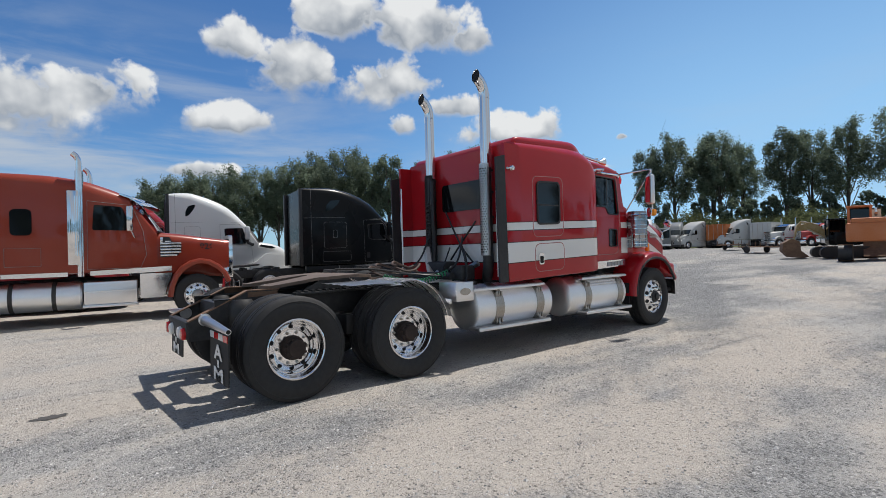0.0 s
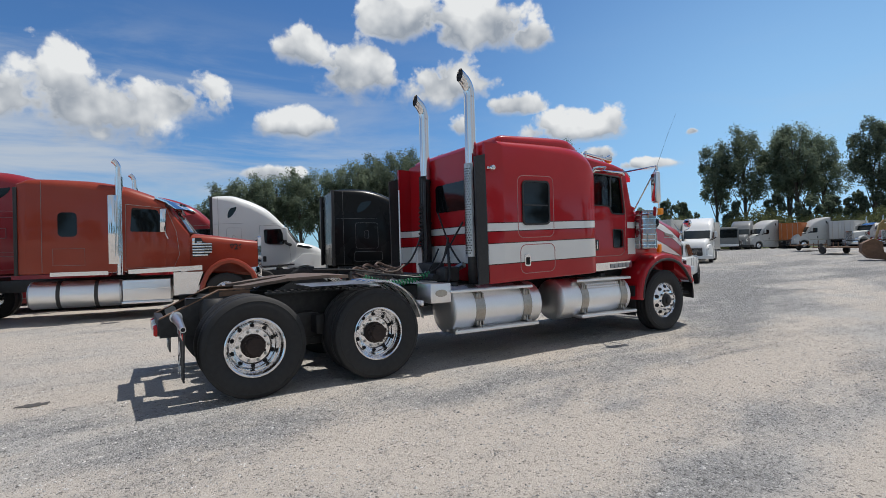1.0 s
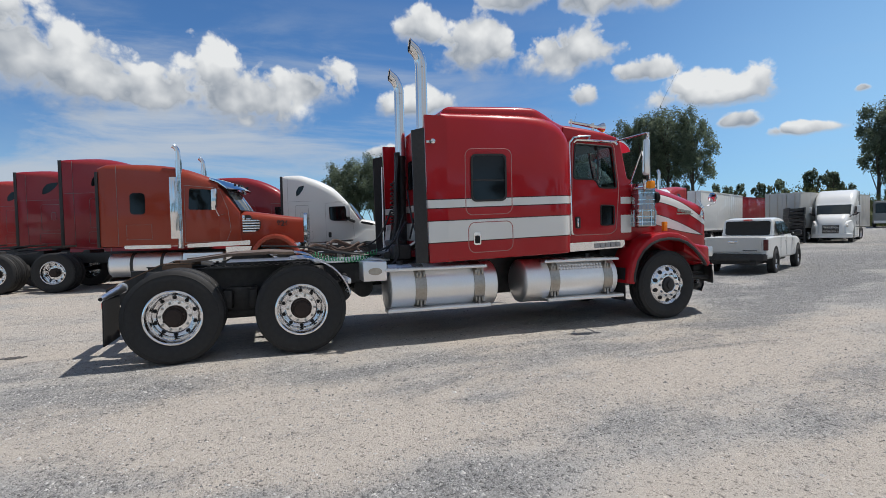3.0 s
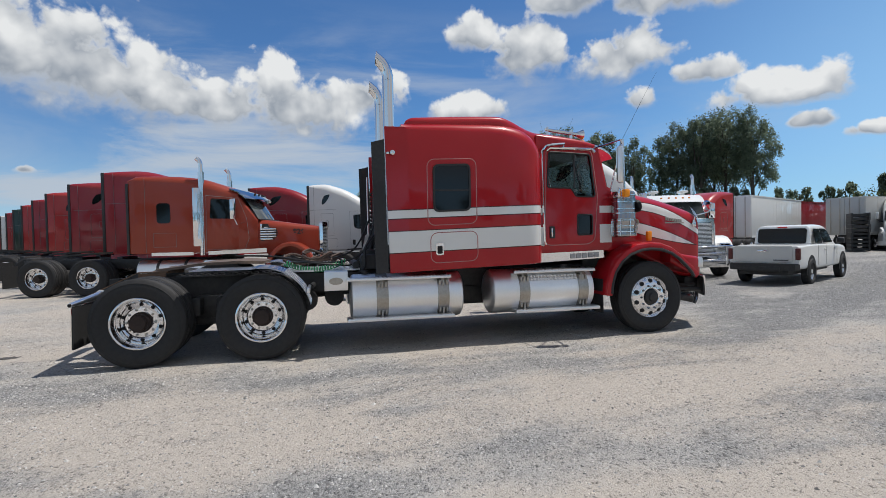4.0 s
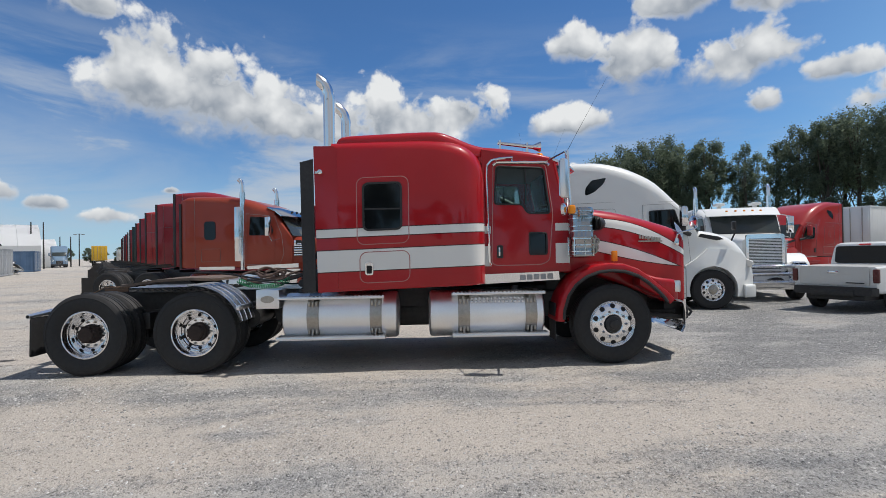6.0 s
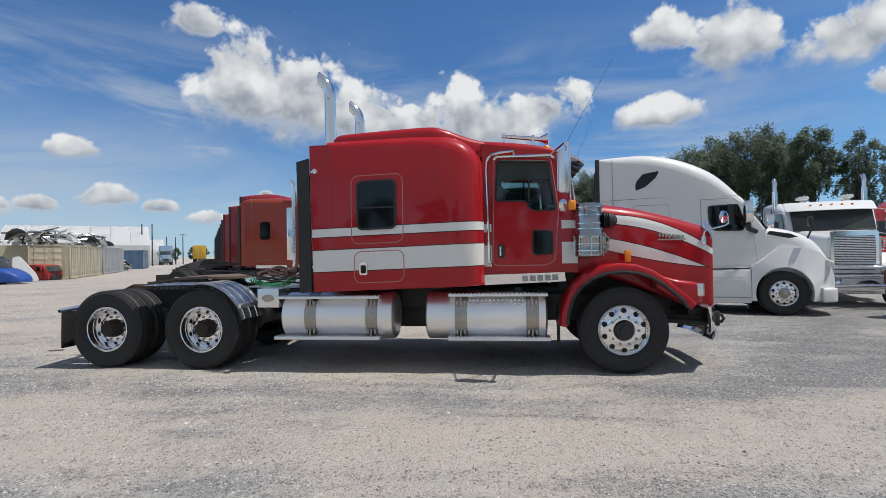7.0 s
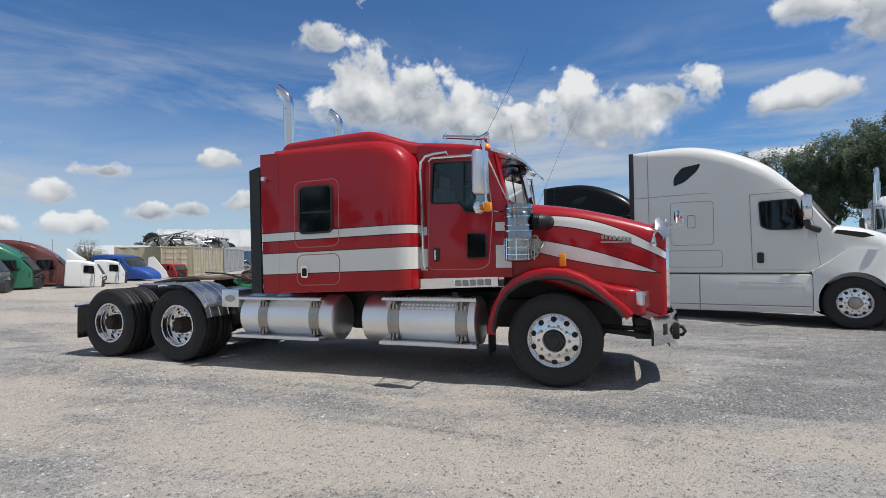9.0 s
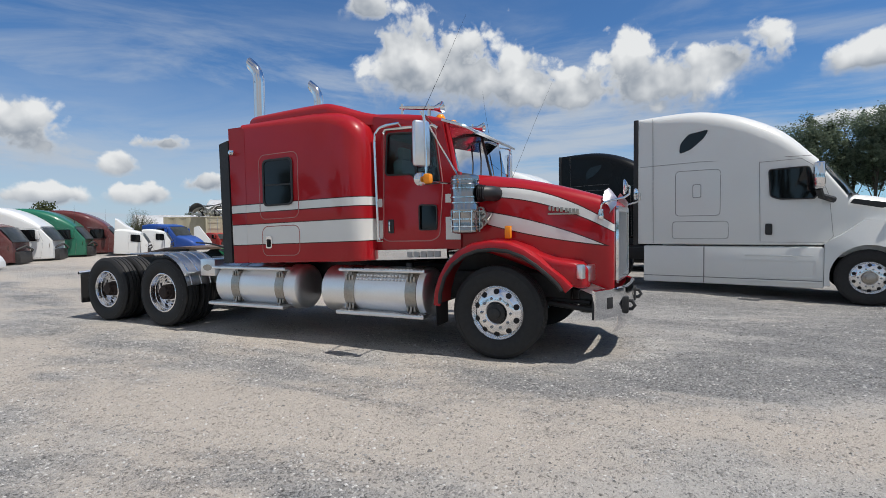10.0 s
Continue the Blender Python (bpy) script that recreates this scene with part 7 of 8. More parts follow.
def cab_shell(label, m, ma, high=True, hood=False):
    """A tractor cab taken off its frame, standing on the ground."""
    tr = thing("cab_shell", label, "truck cab", m, "salvaged cabs beside the lot")
    bb = bmesh.new()
    if high:
        S = [(0, 1.20, 2.62, 0.05), (0.4, 1.22, 2.68, 0.2), (1.0, 1.22, 2.68, 0.26), (1.6, 1.22, 2.58, 0.3), (2.2, 1.21, 2.36, 0.34), (2.75, 1.17, 2.02, 0.3), (3.1, 1.1, 1.70, 0.16)]
    else:
        S = [(1.0, 1.12, 1.70, 0.05), (1.1, 1.14, 1.80, 0.12), (1.8, 1.14, 1.86, 0.16), (2.6, 1.12, 1.80, 0.2), (3.0, 1.08, 1.68, 0.14)]
    loft(bb, [(x, -w, w, 0.06, z, 0.06, r) for x, w, z, r in fair(S, 3)])
    loft(bb, [(3.05, -1.08, 1.08, 0.06, 1.64, 0.05, 0.08), (3.3, -1.04, 1.04, 0.06, 1.30, 0.05, 0.08), (3.55, -0.98, 0.98, 0.08, 0.98, 0.05, 0.08)])
    part("cab", bb, ma, tr, "bare cab body")
    for o in (-1, 1):
        bb = bmesh.new()
        wl = poly_round([(2.22, 1.52), (2.25, 1.02), (2.9, 0.96), (3.08, 1.05), (2.9, 1.52)], 0.05)
        plate(bb, wl, lambda u, v: (u, o * (1.250 - 0.14 * ramp01(u, 2.5, 3.4) - (0 if high else 0.085)), v), (0, -o * 0.05, 0))
        part("door_window", bb, DARKPANE, tr, "dark door window")
        yl = lambda u: o * (1.245 - 0.14 * ramp01(u, 2.5, 3.4) - (0 if high else 0.085))
        seams([[(u, yl(u), v) for u, v in ((2.08, 1.64), (2.1, 0.15), (3.1, 0.15), (3.2, 0.95), (2.98, 1.58), (2.08, 1.64))]], tr)
        bb = bmesh.new()
        box(bb, 2.98, 3.12, *sorted((o * 1.28, o * 1.46)), 1.05, 1.5, 0.04)
        part("mirror", bb, ma, tr, "door mirror")
        bb = bmesh.new()
        spin(bb, [(0.0, o * 0.08), (0.10, o * 0.07), (0.16, 0.0)], (3.45, o * 0.9, 0.75), "x", 14)
        part("lamp_bracket", bb, STEEL, tr)
    screen(tr, 3.57, 0.98, 3.12, 1.64, 0.95, 0.98, 0.16, DUSTPANE)
    bb = bmesh.new()
    box(bb, 0.4, 3.3, -0.8, 0.8, 0.0, 0.09, 0.01)
    box(bb, 3.4, 3.75, -0.7, 0.7, 0.0, 0.55, 0.05)
    tube(bb, [(3.5, -0.6, 0.6), (3.8, -0.2, 0.8), (3.85, 0.4, 0.6), (3.6, 0.8, 0.4)], 0.05, 6)
    part("underframe", bb, FRAME, tr, "dark underframe and loose wiring")
    if hood:
        bb = bmesh.new()
        loft(bb, fair([(3.45, -0.98, 0.98, 0.10, 1.02, 0.1, 0.2), (4.1, -0.9, 0.9, 0.08, 0.88, 0.1, 0.25), (4.7, -0.75, 0.75, 0.05, 0.55, 0.1, 0.2), (4.9, -0.6, 0.6, 0.05, 0.3, 0.06, 0.1)], 3))
        part("hood", bb, ma, tr, "loose hood")
    return tr


def corner_at(x, y, head, u=3.6, v=-1.0):
    """The pose of a cab whose near front corner stands at x, y."""
    h = radians(head)
    return pose(x - u * math.cos(h) + v * math.sin(h), y - u * math.sin(h) - v * math.cos(h), 0, 0, 0, head)


cab_shell("white salvaged cab with its hood on gravel", corner_at(-15.2, 5.0, 46, 4.8, -0.7), P_WHITE, True, True)
cab_shell("maroon weathered low-roof cab without a hood", corner_at(-18.1, 7.2, 46), P_MAROON, False)
cab_shell("white raised-roof salvaged cab on the ground", corner_at(-20.0, 9.8, 47), P_WHITE)
cab_shell("green raised-roof salvaged cab on the ground", corner_at(-22.0, 12.5, 48), P_GREEN)
cab_shell("dull red raised-roof salvaged cab", corner_at(-23.6, 15.3, 50), P_MAROON)
wc_a = cab_shell("white damaged cab standing askew", corner_at(-20.2, 14.9, 52, 2.38, -0.8) @ pose(0, 0, 0.08, 0, 4, 0), P_WHITE, False)
wc_a.matrix_basis = wc_a.matrix_basis @ Matrix.Diagonal((0.66, 0.80, 0.80, 1))
wc_b = cab_shell("white damaged cab standing askew", corner_at(-22.6, 18.2, 52, 2.38, -0.8) @ pose(0, 0, 0.08, 0, 4, 0), P_WHITE, False)
wc_b.matrix_basis = wc_b.matrix_basis @ Matrix.Diagonal((0.66, 0.80, 0.80, 1))
cab_shell("blue salvaged cab with its hood", corner_at(-24.3, 21.4, 18, 4.8, -0.7), P_BLUE, False, True)
small = cab_shell("small red salvaged cab in front of the containers", corner_at(-27.0, 26.0, 0, 2.0, -0.6), P_RED2, False)
small.matrix_basis = small.matrix_basis @ Matrix.Diagonal((0.6, 0.6, 0.6, 1))
bb = bmesh.new()
loft(bb, fair([(1.0, -1.0, 1.0, 1.72, 2.62, 0.02, 0.10), (1.15, -1.0, 1.0, 1.74, 2.58, 0.02, 0.14), (1.7, -0.95, 0.95, 1.80, 2.22, 0.02, 0.14), (2.3, -0.85, 0.85, 1.80, 1.92, 0.02, 0.05)], 3))
part("roof_fairing", bb, P_WHITE, wc_a, "white roof fairing")
for x, y, hh in ((-23.0, 12.5, 2.9), (-27.5, 17.0, 2.9)):
    bb = bmesh.new()
    tube(bb, [(0, 0, 0.0), (0, 0, 1.9), (0.03, 0.0, hh)], 0.016, 5, r_end=0.006)
    whip = thing("whip_aerial", "thin dark whip aerial behind the cabs", "aerial", pose(x, y, 0))
    part("rod", bb, FRAME, whip)


def shard():
    bb = bmesh.new()
    plate(bb, poly_round([(0, 0), (1.7, 0), (1.5, 0.5), (0.5, 1.7), (0.1, 1.6)], 0.1), lambda u, v: (u * 0.8, -u * 0.3 + v * 0.15, v), (0.1, 0.3, 0.0))
    tr = thing("roof_fairing", "loose white roof fairing leaning on scrap", "truck part", pose(-27.9, 24.3, 0, 0, 0, 55))
    part("shell", bb, P_WHITE, tr)
    bb = bmesh.new()
    tube(bb, [(0.1, 0.05, 0.0), (0.5, 0.5, 0.7)], 0.04, 6)
    part("prop", bb, FRAME, tr)


shard()

C_BEIGE = surface("container_beige", (0.50, 0.45, 0.32), 0.6, var=0.18, big=0.7, fine=14, dust=0.1)
C_GREY = surface("container_grey", (0.36, 0.38, 0.40), 0.6, var=0.18, big=0.7, fine=14, dust=0.1)
C_BLUE = surface("container_blue", (0.06, 0.12, 0.22), 0.6, var=0.2, big=0.7, fine=14, dust=0.1)


def container(label, m, ma, deep=6.06):
    """Doors face local +x at x = 0; the box runs back along -x, 2.44 wide from y = 0."""
    tr = thing("shipping_container", label, "container", m, "containers along the yard")
    bb = bmesh.new()
    w, h = 2.40, 2.50
    for y0, y1 in ((0.0, 0.04), (w - 0.04, w)):
        pts = []
        n = 26
        for i in range(n):
            x = -0.12 - (deep - 0.2) * i / (n - 1)
            pts.append((x, 0.0 if i % 4 in (0, 1) else 0.036))
        for (xa, pa), (xb, pb) in zip(pts, pts[1:]):
            s = 1 if y0 == 0.0 else -1
            yy = 0.0 if y0 == 0.0 else w
            q = [bb.verts.new(c) for c in ((xa, yy + s * pa, 0.14), (xb, yy + s * pb, 0.14), (xb, yy + s * pb, h - 0.08), (xa, yy + s * pa, h - 0.08))]
            bb.faces.new(q)
    box(bb, -deep, 0, 0.02, w - 0.02, h - 0.06, h - 0.02)
    box(bb, -deep, -0.02, 0.02, w - 0.02, 0.10, 0.14)
    box(bb, -deep + 0.02, -deep + 0.06, 0.02, w - 0.02, 0.1, h - 0.04)
    part("wall", bb, ma, tr, "corrugated steel walls")
    bb = bmesh.new()
    for yy in (0.0, w - 0.1):
        for x in (-0.1, -deep):
            box(bb, x, x + 0.1, yy, yy + 0.1, 0.0, h, 0.01)
        box(bb, -deep, 0, yy, yy + 0.1, h - 0.1, h, 0.01)
        box(bb, -deep, 0, yy, yy + 0.1, 0.0, 0.15, 0.01)
    box(bb, -0.1, 0, 0, w, h - 0.12, h, 0.01)
    box(bb, -0.1, 0, 0, w, 0.0, 0.15, 0.01)
    part("post_frame", bb, ma, tr, "corner posts and rails")
    for k in range(2):
        bb = bmesh.new()
        y0, y1 = 0.11 + k * (w - 0.2) / 2, 0.09 + (k + 1) * (w - 0.2) / 2
        box(bb, -0.07, -0.04, y0, y1, 0.16, h - 0.13)
        for z in (0.5, 1.0, 1.5, 2.0):
            box(bb, -0.04, -0.025, y0 + 0.08, y1 - 0.08, z - 0.12, z + 0.12, 0.01)
        dr = part("door", bb, ma, tr, "steel container door")
        bb = bmesh.new()
        for yy in (y0 + 0.25, y1 - 0.25):
            cyl(bb, (-0.01, yy, 0.12), (-0.01, yy, h - 0.1), 0.02, 6)
            for z in (0.3, 1.1, 2.2):
                box(bb, -0.03, 0.01, yy - 0.05, yy + 0.05, z - 0.03, z + 0.03)
        part("lock_rod", bb, C_GREY, dr, "galvanised lock rods")
    return tr


def line_pose(p0, p1, f, off=0.0):
    a = math.atan2(p1[1] - p0[1], p1[0] - p0[0])
    x, y = p0[0] + math.cos(a) * f, p0[1] + math.sin(a) * f
    return pose(x, y, 0.0, 0, 0, math.degrees(a) - 90)


c0, c1 = (-26.6, 27.6), (-36.4, 44.6)
for k in range(4):
    container("beige shipping container with closed doors", line_pose(c0, c1, 2.5 * k), C_BEIGE)
for k in range(4):
    container("grey shipping container with closed doors", line_pose(c0, c1, 10.6 + 2.5 * k), C_GREY)
container("weathered blue shipping container", line_pose(c0, c1, 34.0), C_BLUE)
container("weathered blue shipping container", line_pose(c0, c1, 36.6), C_BLUE)
# containers at the near end, doors towards the lot
container("beige shipping container turned towards the lot", pose(-28.4, 25.95, 0.01, 0, 0, -44), C_BEIGE, 3.0)
container("off-white shipping container turned towards the lot", pose(-32.5, 27.6, 0, 0, 0, -40), P_DUSTY)


def scrap(label, m, n, seed, ma):
    """A stack of hoods, fairings and bent frames."""
    tr = thing("scrap_stack", label, "scrap", m)
    rn = random.Random(seed)
    for k in range(n):
        bb = bmesh.new()
        x, y, a = rn.uniform(-2, 2), rn.uniform(-1, 1), rn.uniform(-40, 40)
        mm = Matrix.Translation((x, y, 0.12 + 0.10 * (k % 3))) @ Matrix.Rotation(radians(a), 4, "Z") @ Matrix.Rotation(radians(rn.uniform(-8, 8)), 4, "X")
        w, l, h = rn.uniform(0.6, 1.0), rn.uniform(0.8, 1.5), rn.uniform(0.35, 0.9)
        rings = []
        for s in range(6):
            t = s / 5
            hh = h * (1 - 0.5 * t * t)
            rings.append([bb.verts.new(mm @ Vector((l * (t - 0.5), w * (1 - 0.2 * t) * math.cos(math.pi * j / 8), hh * math.sin(math.pi * j / 8)))) for j in range(9)])
        skin(bb, rings, cap=False, closed=False)
        bmesh.ops.solidify(bb, geom=bb.faces[:], thickness=0.03)
        part("hood_panel", bb, [ma, P_WHITE, P_GREY][k % 3], tr, "loose hood panel")
    for k in range(n * 3):
        bb = bmesh.new()
        x = -2 + 4 * rn.random()
        z = rn.uniform(0.2, 1.3)
        tube(bb, [(x, rn.uniform(-1, 1), 0.05), (x + rn.uniform(-0.2, 0.2), rn.uniform(-1, 1), z), (x + rn.uniform(-0.5, 0.9), rn.uniform(-1, 1), z + rn.uniform(-0.2, 0.3))], 0.05, 6)
        part("bent_rail", bb, [FRAME, STEEL, ALU][k % 3], tr, "bent metal rail")
    return tr


def on_boxes(f, back, z):
    a = math.atan2(c1[1] - c0[1], c1[0] - c0[0])
    x, y = c0[0] + math.cos(a) * f, c0[1] + math.sin(a) * f
    return pose(x - math.sin(a) * back * -1 * -1, y + math.cos(a) * back, z, 0, 0, math.degrees(a))


scrap("stack of white hoods and bent rails on the containers", on_boxes(1.5, 2.2, 2.5), 6, 1, P_WHITE)
scrap("stack of dark frames and hoods on the containers", on_boxes(5.6, 2.2, 2.5), 7, 2, P_GREY)
scrap("stack of white hoods on the grey containers", on_boxes(12.5, 2.2, 2.5), 7, 3, P_WHITE)
scrap("stack of silver frames on the grey containers", on_boxes(17.0, 2.2, 2.5), 8, 5, P_WHITE)
scrap("heap of bumpers and frames beside the containers", on_boxes(24.5, 1.2, 0.0), 9, 6, P_GREY)

FABRIC = surface("white_fabric", (0.80, 0.81, 0.82), 0.6, var=0.04, big=0.2, fine=2.0)


def tent(label, m, length, width, wall, ridge, bays=8):
    tr = thing("storage_tent", label, "building", m)
    for b_ in range(bays):
        bb = bmesh.new()
        x0, x1 = length * b_ / bays + 0.02, length * (b_ + 1) / bays - 0.02
        rings = []
        for x in (x0, (x0 + x1) / 2, x1):
            sag = 0.06 if x not in (x0, x1) else 0.0
            rings.append([bb.verts.new((x, -width / 2, 0.0)), bb.verts.new((x, -width / 2, wall)), bb.verts.new((x, -width * 0.42, wall + (ridge - wall) * 0.38 - sag)), bb.verts.new((x, -width * 0.24, wall + (ridge - wall) * 0.76 - sag)), bb.verts.new((x, 0, ridge - sag)),
                          bb.verts.new((x, width * 0.24, wall + (ridge - wall) * 0.76 - sag)), bb.verts.new((x, width * 0.42, wall + (ridge - wall) * 0.38 - sag)), bb.verts.new((x, width / 2, wall)), bb.verts.new((x, width / 2, 0.0))])
        skin(bb, rings, cap=False, closed=False)
        bmesh.ops.solidify(bb, geom=bb.faces[:], thickness=0.05)
        part("fabric_bay", bb, FABRIC, tr)
    for x in (0.05, length - 0.05):
        bb = bmesh.new()
        plate(bb, [(-width / 2, 0), (width / 2, 0), (width / 2, wall), (width * 0.24, wall + (ridge - wall) * 0.76), (0, ridge), (-width * 0.24, wall + (ridge - wall) * 0.76), (-width / 2, wall)], lambda u, v: (x, u, v), (0.05 if x < 1 else -0.05, 0, 0))
        part("gable", bb, FABRIC, tr, "white fabric gable")


tent("large white fabric storage building", pose(-75.5, 67.0, 0, 0, 0, 40), 20, 14, 3.6, 7.2, 7)
tent("small white fabric shelter", pose(-74.0, 91.0, 0, 0, 0, 42), 7, 8, 2.6, 5.4, 2)
tent("white arched fabric shelter behind the cabs", pose(-43.2, 29.6, 0, 0, 0, 62), 12, 6, 1.5, 3.0, 4)


def pole(label, x, y, h, arm=True, ma=None):
    tr = thing("yard_pole", label, "pole", pose(x, y, 0))
    bb = bmesh.new()
    tube(bb, [(0, 0, -0.05), (0, 0, h)], 0.13, 8, r_end=0.08)
    part("mast", bb, ma or FRAME, tr)
    if arm:
        bb = bmesh.new()
        tube(bb, [(-0.8, 0, h - 0.1), (0, 0, h), (0.8, 0, h - 0.1)], 0.05, 6)
        box(bb, -1.1, -0.6, -0.15, 0.15, h - 0.2, h - 0.08, 0.02)
        box(bb, 0.6, 1.1, -0.15, 0.15, h - 0.2, h - 0.08, 0.02)
        part("lamp_head", bb, P_GREY, tr, "yard lamp heads")


pole("slim dark lamp pole behind the containers", -31.0, 27.5, 3.6, True)
for dx in (0, 1.1):
    pole("tall dark chimney stack on the fabric building", -56.9 - dx, 76.6 - dx, 7.4, False)
for dx in (0, 1.2):
    pole("tall dark chimney stack on the small shelter", -65.0 - dx, 94.6 - dx, 5.8, False)
pole("yard lamp pole far off", -67.0, 100.0, 6.6, True)
P_STEELBLUE = paint("steel_blue", (0.12, 0.19, 0.27), 0.15)
aero("tractor_unit", "steel-blue tractor parked by the sheds", pose(-64.0, 90.0, 0, 0, 0, -54), P_STEELBLUE)


def box_trailer(label, m, ma, length=12.0, high=3.95, wheels=True):
    """A van trailer: rear doors at x = 0, running to +x, middle at y = 0."""
    tr = thing("box_trailer", label, "trailer", m)
    bb = bmesh.new()
    box(bb, 0, length, -1.27, 1.27, 1.1, high, 0.03)
    part("van_body", bb, ma, tr, "ribbed trailer body")
    bb = bmesh.new()
    for o in (-1, 1):
        for k in range(int(length / 0.6)):
            box(bb, 0.3 + k * 0.6, 0.33 + k * 0.6, *sorted((o * 1.268, o * 1.273)), 1.15, high - 0.06)
        box(bb, 0.0, length, *sorted((o * 1.27, o * 1.29)), high - 0.08, high)
        box(bb, 0.0, length, *sorted((o * 1.27, o * 1.29)), 1.08, 1.2)
    part("side_post", bb, ma, tr, "slim side posts and rails")
    for k in (-1, 1):
        bb = bmesh.new()
        box(bb, -0.04, 0.0, *sorted((k * 0.02, k * 1.2)), 1.2, high - 0.1, 0.01)
        dr = part("door", bb, ma, tr, "rear door")
        bb = bmesh.new()
        for yy in (0.3, 0.9):
            cyl(bb, (-0.06, k * yy, 1.15), (-0.06, k * yy, high - 0.1), 0.025, 6)
        part("lock_rod", bb, STEEL, dr)
    bb = bmesh.new()
    box(bb, 0.1, length - 0.2, -0.5, 0.5, 0.9, 1.1)
    box(bb, -0.02, 0.05, -1.1, 1.1, 0.5, 0.6)
    for yy in (-0.6, 0.6):
        box(bb, 0.0, 0.06, yy - 0.04, yy + 0.04, 0.5, 1.1)
        box(bb, length - 2.6, length - 2.5, yy - 0.06, yy + 0.06, 0.0, 1.1)
    part("underframe", bb, FRAME, tr, "dark underframe and rear guard")
    if wheels:
        for x in (1.3, 2.6):
            for o in (-1, 1):
                wheel(tr, x, o * 1.25, 0.5, o, near=False)
    return tr


P_OLDWHITE = paint("old_white", (0.50, 0.50, 0.48), 0.30, 0.5)
box_trailer("old white box trailer with closed rear doors", pose(29.4, 23.6, -0.13, 0, 0, 28), P_WHITE, 11.3)
box_trailer("dark red box trailer", pose(38.6, 29.4, ground_z(38.6, 29.4) - 0.03, 0, 0, 20), P_RED, 8.0)
box_trailer("yellow box body far down the yard", pose(-58.8, 93.4, 0, 0, 0, 122), P_YELLOW, 6.0, 3.9)
box_trailer("low white box body far down the yard", pose(-55.0, 97.0, 0, 0, 0, 128), P_WHITE, 9.0, 3.3)
box_trailer("white box trailer parked far off", pose(38.5, 23.0, ground_z(38.5, 23.0) - 0.03, 0, 0, 12), P_OLDWHITE, 12.0, 3.8)
aero("tractor_unit", "white raised-roof tractor facing across the lot", pose(43.6, 22.2, ground_z(43.6, 22.2) - 0.03, 0, 0, 208), P_WHITE)


def flat_stack(label, m, seed):
    tr = thing("chassis_stack", label, "scrap", m)
    rn = random.Random(seed)
    for k in range(10):
        bb = bmesh.new()
        z = 0.05 + 0.255 * k
        w = rn.uniform(-0.15, 0.15)
        for yy in (-0.45, 0.45):
            box(bb, -1.3 + w, 1.3 + w, yy - 0.05, yy + 0.05, z, z + 0.24)
        for xx in (-1.0, -0.3, 0.4, 1.1):
            box(bb, xx - 0.06 + w, xx + 0.06 + w, -0.45, 0.45, z + 0.03, z + 0.18)
        part("chassis_frame", bb, FRAME, tr, "dark chassis frame")


flat_stack("stack of dark truck frames", pose(37.6, 21.4, -0.13, 0, 0, 45), 3)


def bus(m):
    tr = thing("old_bus", "grey old bus parked under the trees", "bus", m)
    bb = bmesh.new()
    loft(bb, [(0, -1.2, 1.2, 0.5, 3.0, 0.1, 0.25), (9, -1.2, 1.2, 0.5, 3.0, 0.1, 0.25), (9.15, -1.1, 1.1, 0.6, 2.85, 0.1, 0.25)])
    part("body", bb, P_GREY, tr)
    bb = bmesh.new()
    plate(bb, rloop(-1.02, 1.02, 1.6, 2.7, 0.12), lambda u, v: (9.16, u, v), (0.02, 0, 0))
    part("windscreen", bb, DARKPANE, tr, "large windscreen")
    bb = bmesh.new()
    box(bb, 9.1, 9.3, -1.15, 1.15, 0.45, 0.75, 0.04)
    part("bumper", bb, WHITE, tr)
    for o in (-1, 1):
        for k in range(6):
            bb = bmesh.new()
            plate(bb, rloop(0.6 + 1.35 * k, 1.75 + 1.35 * k, 1.7, 2.5, 0.08), side(o * 1.2), (0, o * 0.012, 0))
            part("side_window", bb, DARKPANE, tr)
        for x in (2.0, 7.6):
            wheel(tr, x, o * 1.2, 0.5, o, near=False, dual=False)




def on_lot(x, y, turn=0.0):
    return pose(x, y, ground_z(x, y) - 0.035, 0, 0, turn)


bus(on_lot(74.0, 37.0, 212))


P_FADED = surface("faded_orange", (0.42, 0.12, 0.03), 0.6, coat=0.1, var=0.2, dust=0.2)
for (x, y), ma, word, hd, form in (((70.6, 30.2), P_OLDWHITE, "white", 160, 0), ((71.6, 27.2), P_FADED, "orange", 5, 1), ((72.4, 24.6), P_OLDWHITE, "off-white", 140, 0), ((73.2, 22.2), P_OLDWHITE, "white", 3, 1), ((73.9, 19.6), P_DUSTY, "off-white", 150, 2), ((74.6, 16.4), P_RED2, "red", 150, 2), ((72.0, 6.2), P_OLDWHITE, "white", 5, 1), ((69.0, 33.0), P_GREY, "grey", 200, 0)):
    if form == 1:
        box_trailer(word + " box body parked among old trucks", on_lot(x, y, hd), ma, 5.0, 3.3)
    elif form == 0:
        aero("tractor_unit", word + " old tractor at the foot of the bank", on_lot(x + 2.5, y, hd), ma, cut=0.9, group="old trucks along the bank")
    else:
        conventional("tractor_unit", word + " old long-nosed tractor at the foot of the bank", on_lot(x + 3.0, y - 1.0, hd), ma, group="old trucks along the bank", top=2.9)


